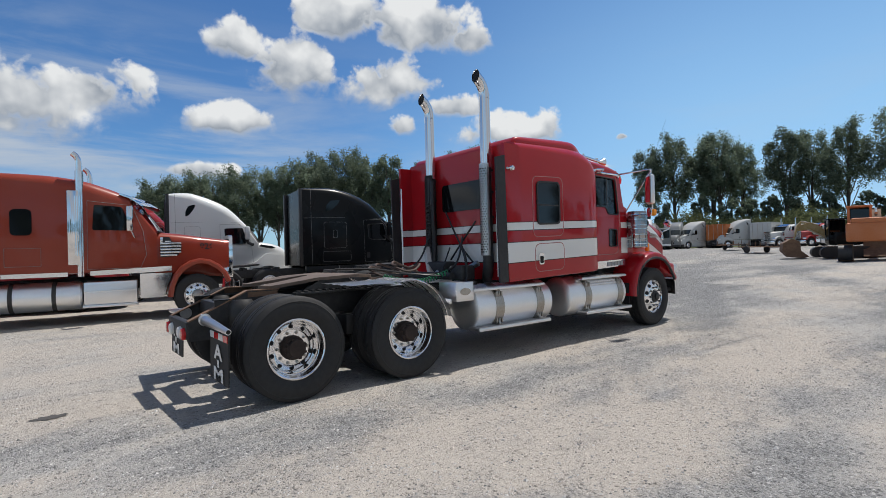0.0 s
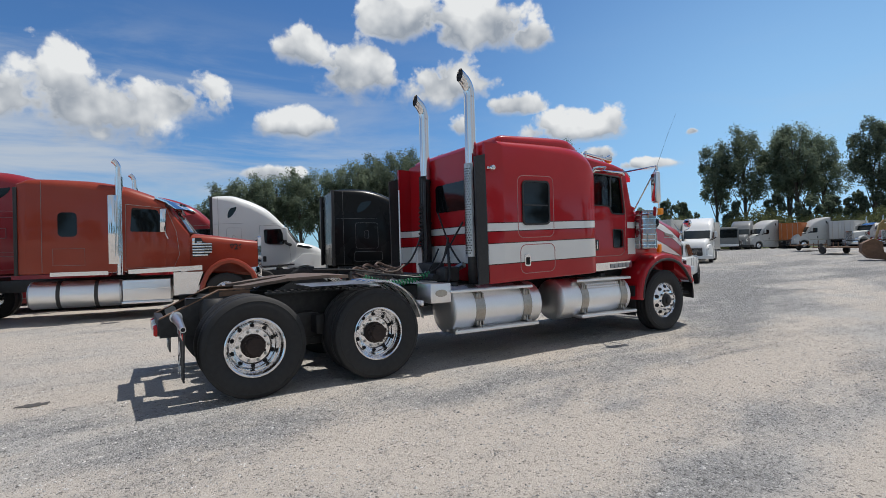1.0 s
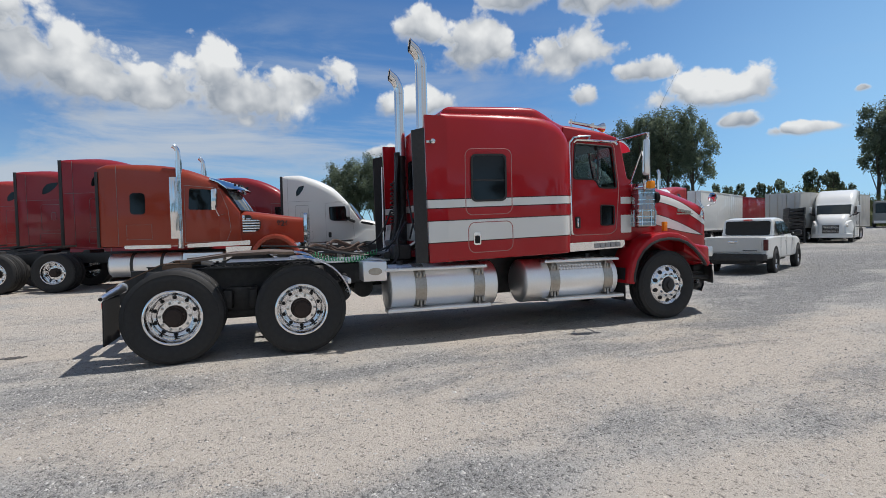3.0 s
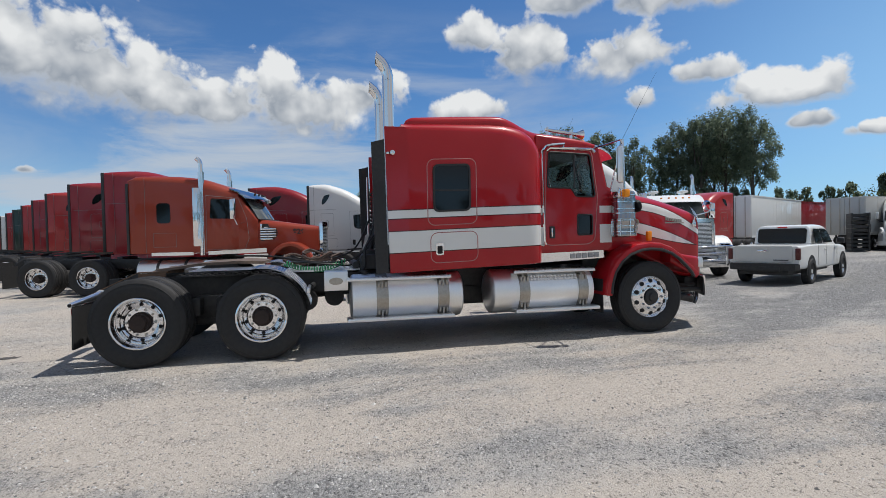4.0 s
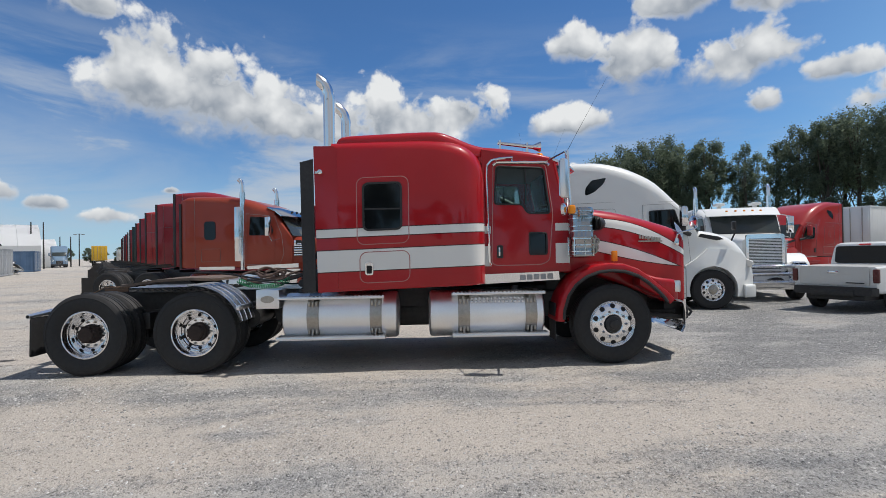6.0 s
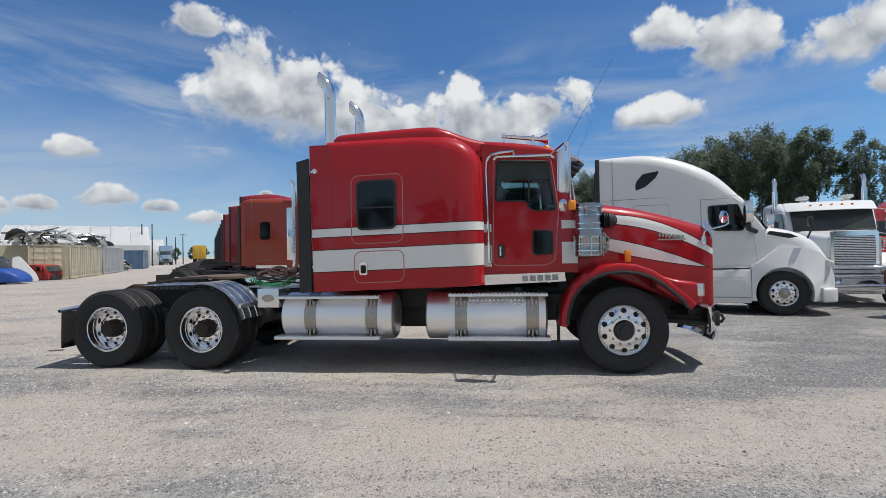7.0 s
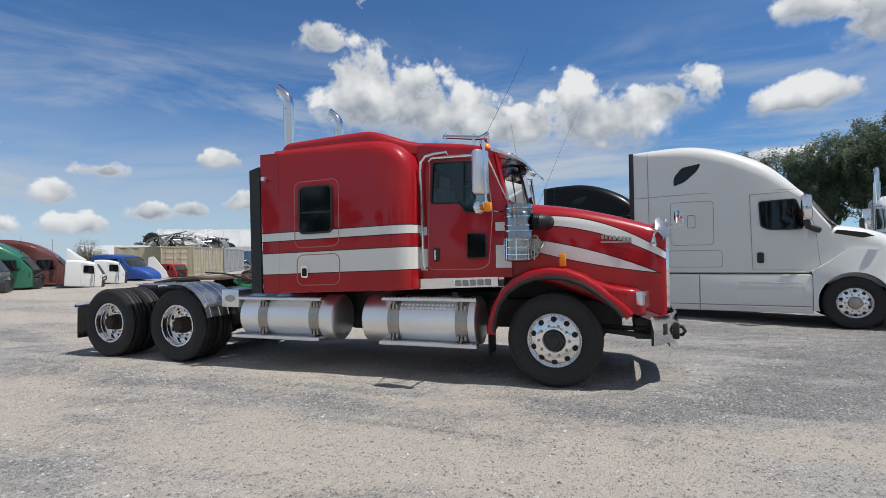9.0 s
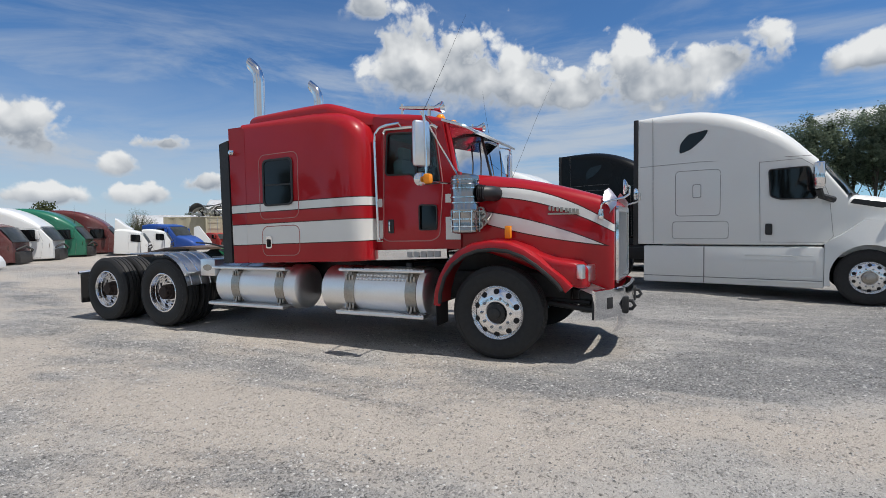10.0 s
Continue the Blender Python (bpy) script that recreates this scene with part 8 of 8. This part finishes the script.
# ---- diggers ----
def digger(label, m, house, arm_ma, reach=1.0):
    tr = thing("excavator", label, "excavator", m)
    for o in (-1, 1):
        bb = bmesh.new()
        loop = arch(-1.45, 0.42, 0.42, 0.42, 90, 270, 8) + arch(1.45, 0.42, 0.42, 0.42, -90, 90, 8)
        plate(bb, loop, side(o * 1.35 - 0.3), (0, 0.6, 0))
        tk = part("track", bb, FRAME, tr, "rusty crawler track")
        bb = bmesh.new()
        for k in range(14):
            box(bb, -1.5 + 0.22 * k, -1.4 + 0.22 * k, o * 1.35 - 0.31, o * 1.35 + 0.31, 0.83, 0.88)
            box(bb, -1.5 + 0.22 * k, -1.4 + 0.22 * k, o * 1.35 - 0.31, o * 1.35 + 0.31, -0.02, 0.03)
        pieces("track_pad", bb, RUST, tk)
    bb = bmesh.new()
    box(bb, -2.0, 0.9, -1.3, 1.3, 1.0, 2.0, 0.12)
    box(bb, -1.9, -0.7, -1.1, 1.1, 1.9, 2.25, 0.1)
    part("house", bb, house, tr, "engine house")
    bb = bmesh.new()
    for x in (0.0, 1.2):
        for y in (0.25, 1.2):
            box(bb, x - 0.05, x + 0.05, y - 0.05, y + 0.05, 1.1, 2.95)
    box(bb, -0.1, 1.3, 0.15, 1.3, 2.9, 3.0, 0.03)
    box(bb, -0.05, 1.25, 0.2, 1.25, 1.05, 1.75, 0.03)
    cb = part("cab_frame", bb, house, tr, "open cab frame")
    bb = bmesh.new()
    box(bb, 0.0, 1.2, 0.26, 0.28, 1.75, 2.9)
    box(bb, 1.19, 1.21, 0.3, 1.15, 1.75, 2.9)
    part("pane", bb, DARKPANE, cb)

    def limb(name, pts, wd, ma):
        bb = bmesh.new()
        rings = []
        for (x, z, h) in pts:
            rings.append([bb.verts.new(p) for p in ((x, -wd, z - h), (x, wd, z - h), (x, wd, z + h), (x, -wd, z + h))])
        skin(bb, rings)
        part(name, bb, ma, tr)

    limb("boom", [(0.8, 1.4, 0.25), (1.5, 2.15, 0.30), (2.2, 2.55, 0.28), (3.0, 2.35, 0.2)], 0.22, arm_ma)
    limb("stick", [(2.75, 2.80, 0.14), (3.05, 2.35, 0.24), (3.25, 1.5, 0.18), (3.35, 0.95, 0.12)], 0.18, arm_ma)
    bb = bmesh.new()
    tube(bb, [(1.2, 0.0, 1.6), (2.3, 0.0, 2.3)], 0.09, 8)
    tube(bb, [(1.6, 0.0, 2.6), (2.7, 0.0, 2.9)], 0.07, 8)
    part("ram", bb, STEEL, tr, "hydraulic rams")
    bb = bmesh.new()
    loop = [(2.35, 0.1), (2.8, 0.0), (3.7, 0.1), (4.15, 0.6), (4.1, 1.2), (3.5, 1.55), (2.95, 1.3), (2.9, 0.6)]
    plate(bb, poly_round(loop, 0.08), side(-0.6), (0, 1.2, 0))
    part("bucket", bb, RUST, tr, "rusty digging bucket")
    return tr


digger("dark excavator with a worn yellow arm", on_lot(47.0, 7.0, 118), P_BLACK, surface("worn_yellow", (0.34, 0.24, 0.09), 0.7, var=0.4, big=3, fine=20, dust=0.3))
digger("orange excavator on crawler tracks", on_lot(42.6, 4.1, 12) @ Matrix.Scale(1.25, 4), surface("digger_orange", (0.50, 0.15, 0.04), 0.55, var=0.15, dust=0.2), RUST)


def flatbed(m):
    tr = thing("utility_trailer", "low rusty utility trailer", "trailer", m)
    bb = bmesh.new()
    box(bb, 0, 3.2, -1.0, 1.0, 0.55, 0.65, 0.01)
    box(bb, 3.0, 4.4, -0.05, 0.05, 0.5, 0.6, 0.01)
    for x in (0.1, 1.5, 3.0):
        for y in (-0.95, 0.95):
            box(bb, x - 0.03, x + 0.03, y - 0.03, y + 0.03, 0.6, 1.05)
    part("deck", bb, RUST, tr)
    for o in (-1, 1):
        bb = bmesh.new()
        spin(bb, [(0.0, 0.0), (0.3, 0.0), (0.36, o * 0.05), (0.36, o * 0.2), (0.0, o * 0.2)], (1.4, o * 1.0, 0.36), "y", 16)
        part("wheel", bb, RUBBER, tr)


flatbed(on_lot(62.0, 20.2, 170))
flatbed(on_lot(55.0, 17.0, 240))

# ---- bank, trees, far scrub ----
def leaf_material(name, color):
    ma = bpy.data.materials.new(name)
    ma.use_nodes = True
    t = ma.node_tree
    t.nodes.clear()
    g = Graph(t)
    info = add_node(t, "ShaderNodeObjectInfo")
    geo = add_node(t, "ShaderNodeNewGeometry")
    k = g.m("ADD", 0.55, g.m("ADD", g.m("MULTIPLY", info.outputs["Random"], 0.35), g.m("MULTIPLY", geo.outputs["Random Per Island"], 0.75)))
    col = g.v("SCALE", color)
    g.link(k, col.node.inputs["Scale"])
    warm = g.mix(g.m("MULTIPLY", geo.outputs["Random Per Island"], 0.35), col, (color[0] * 1.5, color[1] * 1.25, color[2] * 0.8, 1))
    dif = add_node(t, "ShaderNodeBsdfDiffuse")
    tra = add_node(t, "ShaderNodeBsdfTranslucent")
    g.link(warm, dif.inputs[0])
    g.link(warm, tra.inputs[0])
    mx = add_node(t, "ShaderNodeMixShader")
    mx.inputs[0].default_value = 0.55
    g.link(dif.outputs[0], mx.inputs[1])
    g.link(tra.outputs[0], mx.inputs[2])
    out = add_node(t, "ShaderNodeOutputMaterial")
    g.link(mx.outputs[0], out.inputs[0])
    return ma


LEAF = leaf_material("leaves", (0.160, 0.205, 0.158))
SCRUB = leaf_material("scrub_leaves", (0.095, 0.115, 0.062))
BARK = surface("bark", (0.10, 0.085, 0.07), 0.9, var=0.35, big=3, fine=20, bump=0.5)


def tree(label, m, seed, h=19.0, wide=4.6, lobes=13, leaves=16000, leaf=0.16, low=0.27, group="tall trees behind the lot"):
    """A broadleaf tree: forked stems, limbs to each lobe of the crown, and leaves in upright sprays round the lobes."""
    rn = random.Random(seed)
    nr = np.random.RandomState(seed)
    tr = thing("tree", label, "tree", m, group)
    bb = bmesh.new()
    stems = []
    for k in range(rn.choice((2, 3, 3))):
        a, lean = rn.uniform(0, 6.28), rn.uniform(0.6, 0.32 * wide)
        pts = [(lean * (i / 6) ** 1.3 * math.cos(a) + rn.uniform(-0.12, 0.12), lean * (i / 6) ** 1.3 * math.sin(a) + rn.uniform(-0.12, 0.12), h * 0.86 * i / 6 - 0.2) for i in range(7)]
        tube(bb, pts, 0.27 * h / 19, 7, r_end=0.05)
        stems.append(pts)
    balls = []
    for k in range(lobes):
        f = (k + 0.5) / lobes
        z = h * (low + 0.10 + (0.84 - low) * f)
        reach = wide * (0.62 + 0.30 * math.sin(math.pi * min(1.0, f * 1.05))) * (1.0 if f < 0.72 else 1 - 1.25 * (f - 0.72))
        a = 2.4 * k + rn.uniform(-0.5, 0.5)
        r = reach * rn.uniform(0.35, 0.78)
        size = wide * rn.uniform(0.26, 0.42) * (1.0 if f < 0.8 else 0.78)
        st = stems[k % len(stems)]
        c = Vector((0.5 * st[min(6, int(z / h * 6))][0] + r * math.cos(a), 0.5 * st[min(6, int(z / h * 6))][1] + r * math.sin(a), z))
        balls.append((c, size))
        b0 = Vector(st[max(1, min(5, int(c.z / h * 6) - 1))])
        tube(bb, [tuple(b0), tuple(b0.lerp(c, 0.55) + Vector((0, 0, -0.2))), tuple(c)], 0.10, 5, r_end=0.03)
    part("trunk", bb, BARK, tr, "grey-brown trunk and limbs")
    # sprays on the outside of the lobes, denser towards the light
    vol = np.array([q ** 2 for _, q in balls])
    sprays = int(leaves / 42)
    which = nr.choice(len(balls), sprays, p=vol / vol.sum())
    cen = np.array([tuple(balls[i][0]) for i in which])
    rad = np.array([balls[i][1] for i in which])
    way_ = nr.normal(size=(sprays, 3))
    way_[:, 2] += 0.35
    way_ /= np.linalg.norm(way_, axis=1)[:, None]
    sp = cen + way_ * (rad * nr.uniform(0.55, 1.12, sprays))[:, None] * np.array([1.0, 1.0, 1.18])
    n = sprays * 42
    idx = np.repeat(np.arange(sprays), 42)
    spread = nr.normal(size=(n, 3)) * np.array([0.25, 0.25, 0.46]) * (wide / 4.6)
    P = sp[idx] + spread
    N = way_[idx] * 0.8 + np.array([0.0, 0.0, 0.45]) + 0.75 * nr.normal(size=(n, 3))
    N /= np.linalg.norm(N, axis=1)[:, None]
    U = np.cross(N, nr.normal(size=(n, 3)))
    U /= np.linalg.norm(U, axis=1)[:, None]
    V = np.cross(N, U)
    sz = (leaf * nr.uniform(0.65, 1.35, n))[:, None]
    co = np.stack([P - U * sz, P + U * sz * 0.6 - V * sz * 0.75, P + U * sz * 0.5 + V * sz * 0.8], 1).reshape(-1, 3)
    me = bpy.data.meshes.new("crown")
    me.from_pydata(co.tolist(), [], np.arange(3 * n).reshape(-1, 3).tolist())
    me.materials.append(LEAF)
    cr = new("crown", me)
    cr.parent = tr
    return tr


def bank_z(x, y):
    """The grassy bank beyond the lot."""
    d = math.hypot(x - 2, y + 6)
    a = math.degrees(math.atan2(y + 6, x - 2))
    k = ramp01(a, -25, -10) * (1 - ramp01(a, 64, 80))
    edge = 86 + 4 * math.sin(a * 0.21)
    return 3.6 * k * ramp01(d, edge, edge + 9) + 0.5 * k * noise.noise(Vector((x * 0.12, y * 0.12, 0.5)))


def at_az(a, r):
    return 2 + r * math.cos(radians(a)), -6 + r * math.sin(radians(a))


GRASSY = surface("dry_grass", (0.10, 0.115, 0.045), 0.95, var=0.4, big=0.25, fine=3.0, bump=0.6)
bm = bmesh.new()
rows_ = []
for i in range(61):
    a = -40 + 135 * i / 60
    rows_.append([bm.verts.new((*at_az(a, r), max(-0.6, bank_z(*at_az(a, r)) - (0.5 if r < 84 else 0.0)) - 0.05)) for r in (80, 84, 87, 89, 91, 93, 95, 97, 100, 106, 115, 130, 160)])
for p, q in zip(rows_, rows_[1:]):
    for k in range(12):
        bm.faces.new((p[k], q[k], q[k + 1], p[k + 1]))
tagged(part("grass_bank", bm, GRASSY, sharp=180), "low grassy bank with dry weeds behind the lot", "ground", kind="structure")

kinds = [tree("tall dark green broadleaf tree", pose(*at_az(62, 112), 0.5), 1), tree("tall dark green broadleaf tree", pose(*at_az(66.5, 110), 0.5, 0, 0, 40), 2, 19.5, 5.2, 15),
         tree("tall dark green broadleaf tree with a narrow crown", pose(*at_az(70.0, 113), 0.5), 3, 18.0, 4.0, 11, 14000), tree("tall open-crowned broadleaf tree", pose(*at_az(56.3, 108), 0.5), 4, 17.5, 3.8, 9, 7000, 0.16, 0.16),
         tree("tall dark green broadleaf tree", pose(*at_az(25.0, 108), 3.2), 5, 18.5, 5.0, 13, 15000, 0.16, 0.30)]
lesser = [tree("small dark green tree on the bank", pose(*at_az(34.5, 104), 3.0), 11, 7.0, 2.0, 7, 4500, 0.16, 0.08, "small trees on the bank"), tree("small rounded green tree on the bank", pose(*at_az(43.2, 108), 2.8), 12, 6.0, 2.2, 7, 4500, 0.16, 0.06, "small trees on the bank")]
rn = random.Random(9)
spots = [  # azimuth, distance, kind, size, width
    (59.6, 110, 2, 1.06, 1.15), (62.4, 116, 0, 1.10, 1.15), (64.9, 111, 1, 1.06, 1.15), (67.4, 117, 0, 1.10, 1.15), (69.7, 113, 1, 1.00, 1.15), (71.6, 112, 2, 0.90, 1.2), (73.4, 115, 1, 0.98, 1.15), (75.4, 112, 0, 0.99, 1.15), (77.4, 114, 1, 0.97, 1.15), (79.4, 112, 0, 0.96, 1.2),
    (81.4, 114, 1, 0.92, 1.2), (83.2, 112, 0, 0.84, 1.25), (85.4, 118, 1, 0.66, 1.4), (88.0, 125, 2, 0.5, 1.3),
    (45.6, 106, 0, 1.02, 1), (47.9, 109, 1, 1.08, 1), (50.2, 107, 2, 1.10, 1), (52.3, 110, 0, 1.0, 1), (54.0, 113, 3, 1.0, 1), (49.0, 114, 4, 1.05, 1), (56.8, 110, 3, 1.0, 1),
    (31.2, 107, 2, 0.98, 1.05), (28.6, 106, 0, 1.02, 1.05), (24.4, 107, 1, 1.00, 1.0), (22.4, 110, 4, 0.90, 0.8), (18.9, 106, 2, 1.02, 1.0), (16.9, 108, 4, 0.94, 0.9), (14.3, 105, 0, 0.94, 0.9),
    (10.6, 104, 1, 1.02, 1), (6.8, 106, 0, 1.0, 1), (3.0, 104, 4, 1.0, 1), (-2.0, 106, 2, 1.0, 1), (-7.0, 106, 0, 1.0, 1)]
for a, r, k, s, wd in spots:
    x, y = at_az(a, r)
    m = pose(x, y, bank_z(x, y) - 0.3, 0, 0, rn.uniform(0, 360))
    o = copy_thing(kinds[k], m)
    o.matrix_basis = m @ Matrix.Diagonal((s * wd * rn.uniform(0.95, 1.1), s * wd * rn.uniform(0.95, 1.1), s, 1))
# small trees under the tall ones, unseen ones behind the camera, and the far wood
low_spots = [(26.5, 100, 0, 0.95, 1.1), (20.4, 100, 0, 0.9, 1.2), (19.2, 101, 1, 0.9, 1.3), (35.6, 108, 0, 1.05, 1), (38.4, 112, 1, 1.0, 1), (40.0, 112, 0, 0.85, 1), (41.9, 110, 1, 0.9, 1), (33.4, 110, 1, 0.8, 1), (12.6, 100, 1, 0.9, 1.3),
             (30.0, 101, 1, 0.9, 1.2), (23.6, 101, 1, 1.0, 1.3), (22.0, 100, 0, 0.85, 1.3), (17.6, 102, 1, 0.9, 1.4), (15.6, 101, 0, 0.9, 1.3), (10.0, 101, 0, 1.0, 1.3), (7.6, 100, 1, 1.0, 1.3), (46.8, 102, 1, 0.9, 1.3), (49.4, 103, 0, 0.9, 1.3), (52.0, 104, 1, 0.9, 1.2)]
# added out of view behind the camera, only to darken low reflections
low_spots += [(-150 + 9 * k, 84 + 8 * (k % 3), k % 2, 2.0 + 0.2 * (k % 4), 1.3) for k in range(15)]
low_spots += [(112 + 1.2 * k + rn.uniform(-0.4, 0.4), 240 + rn.uniform(-15, 15), k % 2, rn.uniform(0.8, 1.05) * (1.0 if k < 15 else 0.6), 1.6) for k in range(26)]
for a, r, k, s, wd in low_spots:
    x, y = at_az(a, r)
    m = pose(x, y, (bank_z(x, y) if r < 200 else 0.0) - 0.2, 0, 0, rn.uniform(0, 360))
    o = copy_thing(lesser[k], m)
    o.matrix_basis = m @ Matrix.Diagonal((s * wd * rn.uniform(0.95, 1.1), s * wd * rn.uniform(0.95, 1.1), s, 1))


def shrub(label, m, seed, h, wide, group="scrub along the bank", ma=None, n=30, leaf=0.11):
    rn_ = random.Random(seed)
    tr = thing("shrub", label, "shrub", m, group)
    bb = bmesh.new()
    cs = []
    for k in range(n):
        a, r = rn_.uniform(0, 6.28), wide * math.sqrt(rn_.random())
        z = h * rn_.uniform(0.25, 1.0) * (1 - 0.5 * (r / wide) ** 2)
        cs.append(Vector((r * math.cos(a), r * math.sin(a), z)))
        tube(bb, [(0.1 * math.cos(a), 0.1 * math.sin(a), -0.1), (0.5 * r * math.cos(a), 0.5 * r * math.sin(a), z * 0.6), tuple(cs[-1])], 0.03, 4, r_end=0.01)
    part("stems", bb, BARK, tr)
    verts, faces = [], []
    for c in cs:
        for _ in range(70):
            p = c + Vector((rn_.gauss(0, 0.35), rn_.gauss(0, 0.35), rn_.gauss(0, 0.28))) * wide / 2.0
            u = Vector((rn_.gauss(0, 1), rn_.gauss(0, 1), rn_.gauss(0, 1))).normalized()
            w = u.orthogonal().normalized()
            s = leaf * rn_.uniform(0.6, 1.4)
            i = len(verts)
            verts += [tuple(p - u * s), tuple(p + w * s * 0.6), tuple(p + u * s), tuple(p - w * s * 0.6)]
            faces.append((i, i + 1, i + 2, i + 3))
    me = bpy.data.meshes.new("foliage")
    me.from_pydata(verts, [], faces)
    me.materials.append(ma or SCRUB)
    o = new("foliage", me)
    o.parent = tr
    return tr


bushes = [shrub("low green shrub on the bank", pose(*at_az(33, 97), 2.9), 1, 2.2, 2.2), shrub("rounded green shrub on the bank", pose(*at_az(43, 98), 2.5), 2, 2.8, 2.8)]
for k in range(64):
    a = rn.uniform(-8, 60)
    x, y = at_az(a, rn.uniform(88, 100))
    m = pose(x, y, bank_z(x, y) - 0.2, 0, 0, rn.uniform(0, 360))
    o = copy_thing(bushes[k % 2], m)
    s = rn.uniform(0.5, 1.5)
    o.matrix_basis = m @ Matrix.Diagonal((s, s, s, 1))
# sparse scrub beyond the salvage cabs, and the far wood
twiggy = shrub("tall thin scrub with bare twigs", pose(-33.1, 23.3, 0.0), 7, 3.3, 1.1, "scrub behind the cabs", None, 130, 0.022)
leafy = shrub("dark leafy scrub behind the cabs", pose(-32.0, 15.5, 0.0), 8, 3.6, 1.0, "scrub behind the cabs", None, 110, 0.075)
for x, y, s, k in ((-33.3, 19.4, 0.75, leafy), (-34.5, 24.0, 0.8, twiggy), (-46.3, 39.0, 1.0, leafy), (-47.4, 41.0, 0.95, leafy), (-36.0, 26.4, 0.8, twiggy), (-60, 30.0, 1.2, leafy), (-30.6, 14.2, 0.85, twiggy)):
    m = pose(x, y, 0, 0, 0, x * 7)
    o = copy_thing(k, m)
    o.matrix_basis = m @ Matrix.Diagonal((s, s, s, 1))

# ---- loose stones on the lot ----
LX, LY = np.arange(-10.0, 22.2, 0.2), np.arange(-7.0, 11.2, 0.2)
LOOSE = np.array([[gravelly(x, y) for y in LY] for x in LX])


def look_up(px, py):
    i = np.clip(((px + 10.0) / 0.2).astype(int), 0, len(LX) - 1)
    j = np.clip(((py + 7.0) / 0.2).astype(int), 0, len(LY) - 1)
    return LOOSE[i, j]


def stones(name, label, count, seed, area, r0, r1, ma, margin=2.0, even=False):
    rn_ = np.random.RandomState(seed)
    x0, x1, y0, y1 = area
    base = np.array([(1, 0, 0), (0.2, 0.9, 0), (-0.9, 0.3, 0), (-0.3, -0.9, 0), (0.6, -0.6, 0.1), (0.1, 0.1, 0.75)])
    tri_ = np.array([(0, 1, 5), (1, 2, 5), (2, 3, 5), (3, 4, 5), (4, 0, 5)])
    n = count
    px = rn_.uniform(x0, x1, 2 * n)
    py = rn_.uniform(y0, y1, 2 * n)
    edge = np.minimum(np.minimum(px - x0, x1 - px), np.minimum(py - y0, y1 - py)) / margin
    share = np.ones(2 * n) if even else 0.10 + 0.62 * look_up(px, py)
    keep = rn_.rand(2 * n) < share * np.clip(edge, 0, 1)
    px, py = px[keep][:n], py[keep][:n]
    n = len(px)
    s = r0 + (r1 - r0) * rn_.rand(n) ** 3.2
    a = rn_.uniform(0, 6.283, n)
    jit = 1 + 0.35 * rn_.uniform(-1, 1, (n, 6, 3))
    v = base[None] * jit * s[:, None, None]
    c, d = np.cos(a)[:, None], np.sin(a)[:, None]
    X = v[:, :, 0] * c - v[:, :, 1] * d + px[:, None]
    Y = v[:, :, 0] * d + v[:, :, 1] * c + py[:, None]
    gz = np.array([ground_z(p, q) + 0.018 * (noise.noise(Vector((p * 0.9, q * 0.9, 0))) + 0.6 * noise.noise(Vector((p * 2.7, q * 2.7, 3)))) for p, q in zip(px, py)]) - 0.010
    Z = v[:, :, 2] * rn_.uniform(0.5, 1.0, n)[:, None] + gz[:, None]
    co = np.stack([X, Y, Z], -1).reshape(-1, 3)
    f = (tri_[None] + 6 * np.arange(n)[:, None, None]).reshape(-1, 3)
    me = bpy.data.meshes.new(name)
    me.from_pydata(co.tolist(), [], f.tolist())
    me.materials.append(ma)
    return tagged(new(name, me), label, "gravel", kind="stuff")


def stone_material():
    ma = bpy.data.materials.new("limestone_chips")
    ma.use_nodes = True
    g = Graph(ma.node_tree)
    p = ma.node_tree.nodes["Principled BSDF"]
    geo = add_node(ma.node_tree, "ShaderNodeNewGeometry")
    r = geo.outputs["Random Per Island"]
    col = g.mix(r, (0.14, 0.138, 0.135, 1), (0.57, 0.555, 0.535, 1))
    g.link(col, p.inputs["Base Color"])
    p.inputs["Roughness"].default_value = 0.9
    return ma


STONE = stone_material()
stones("gravel", "loose crushed limestone chips on the lot", 230000, 1, (-4.0, 12.5, -5.2, 1.4), 0.0035, 0.015, STONE)
stones("gravel", "scattered crushed limestone on the lot", 80000, 2, (-10.0, 22.0, -7.0, 11.0), 0.005, 0.022, STONE)

# patches of paler crumbs on the gravel ahead of the bumper
PALE = surface("pale_crumbs", (0.50, 0.49, 0.47), 0.95, var=0.15)
for mx, my, rx, ry, sd in ((8.15, 1.49, 0.16, 0.34, 1), (8.09, 0.80, 0.24, 0.34, 3), (7.95, 0.15, 0.20, 0.24, 5), (8.1, 1.1, 0.4, 0.9, 6)):
    stones("pale_patch", "pale crumbs scattered on the gravel", 900, 20 + sd, (mx - rx, mx + rx, my - ry, my + ry), 0.003, 0.012, PALE, min(rx, ry), True)
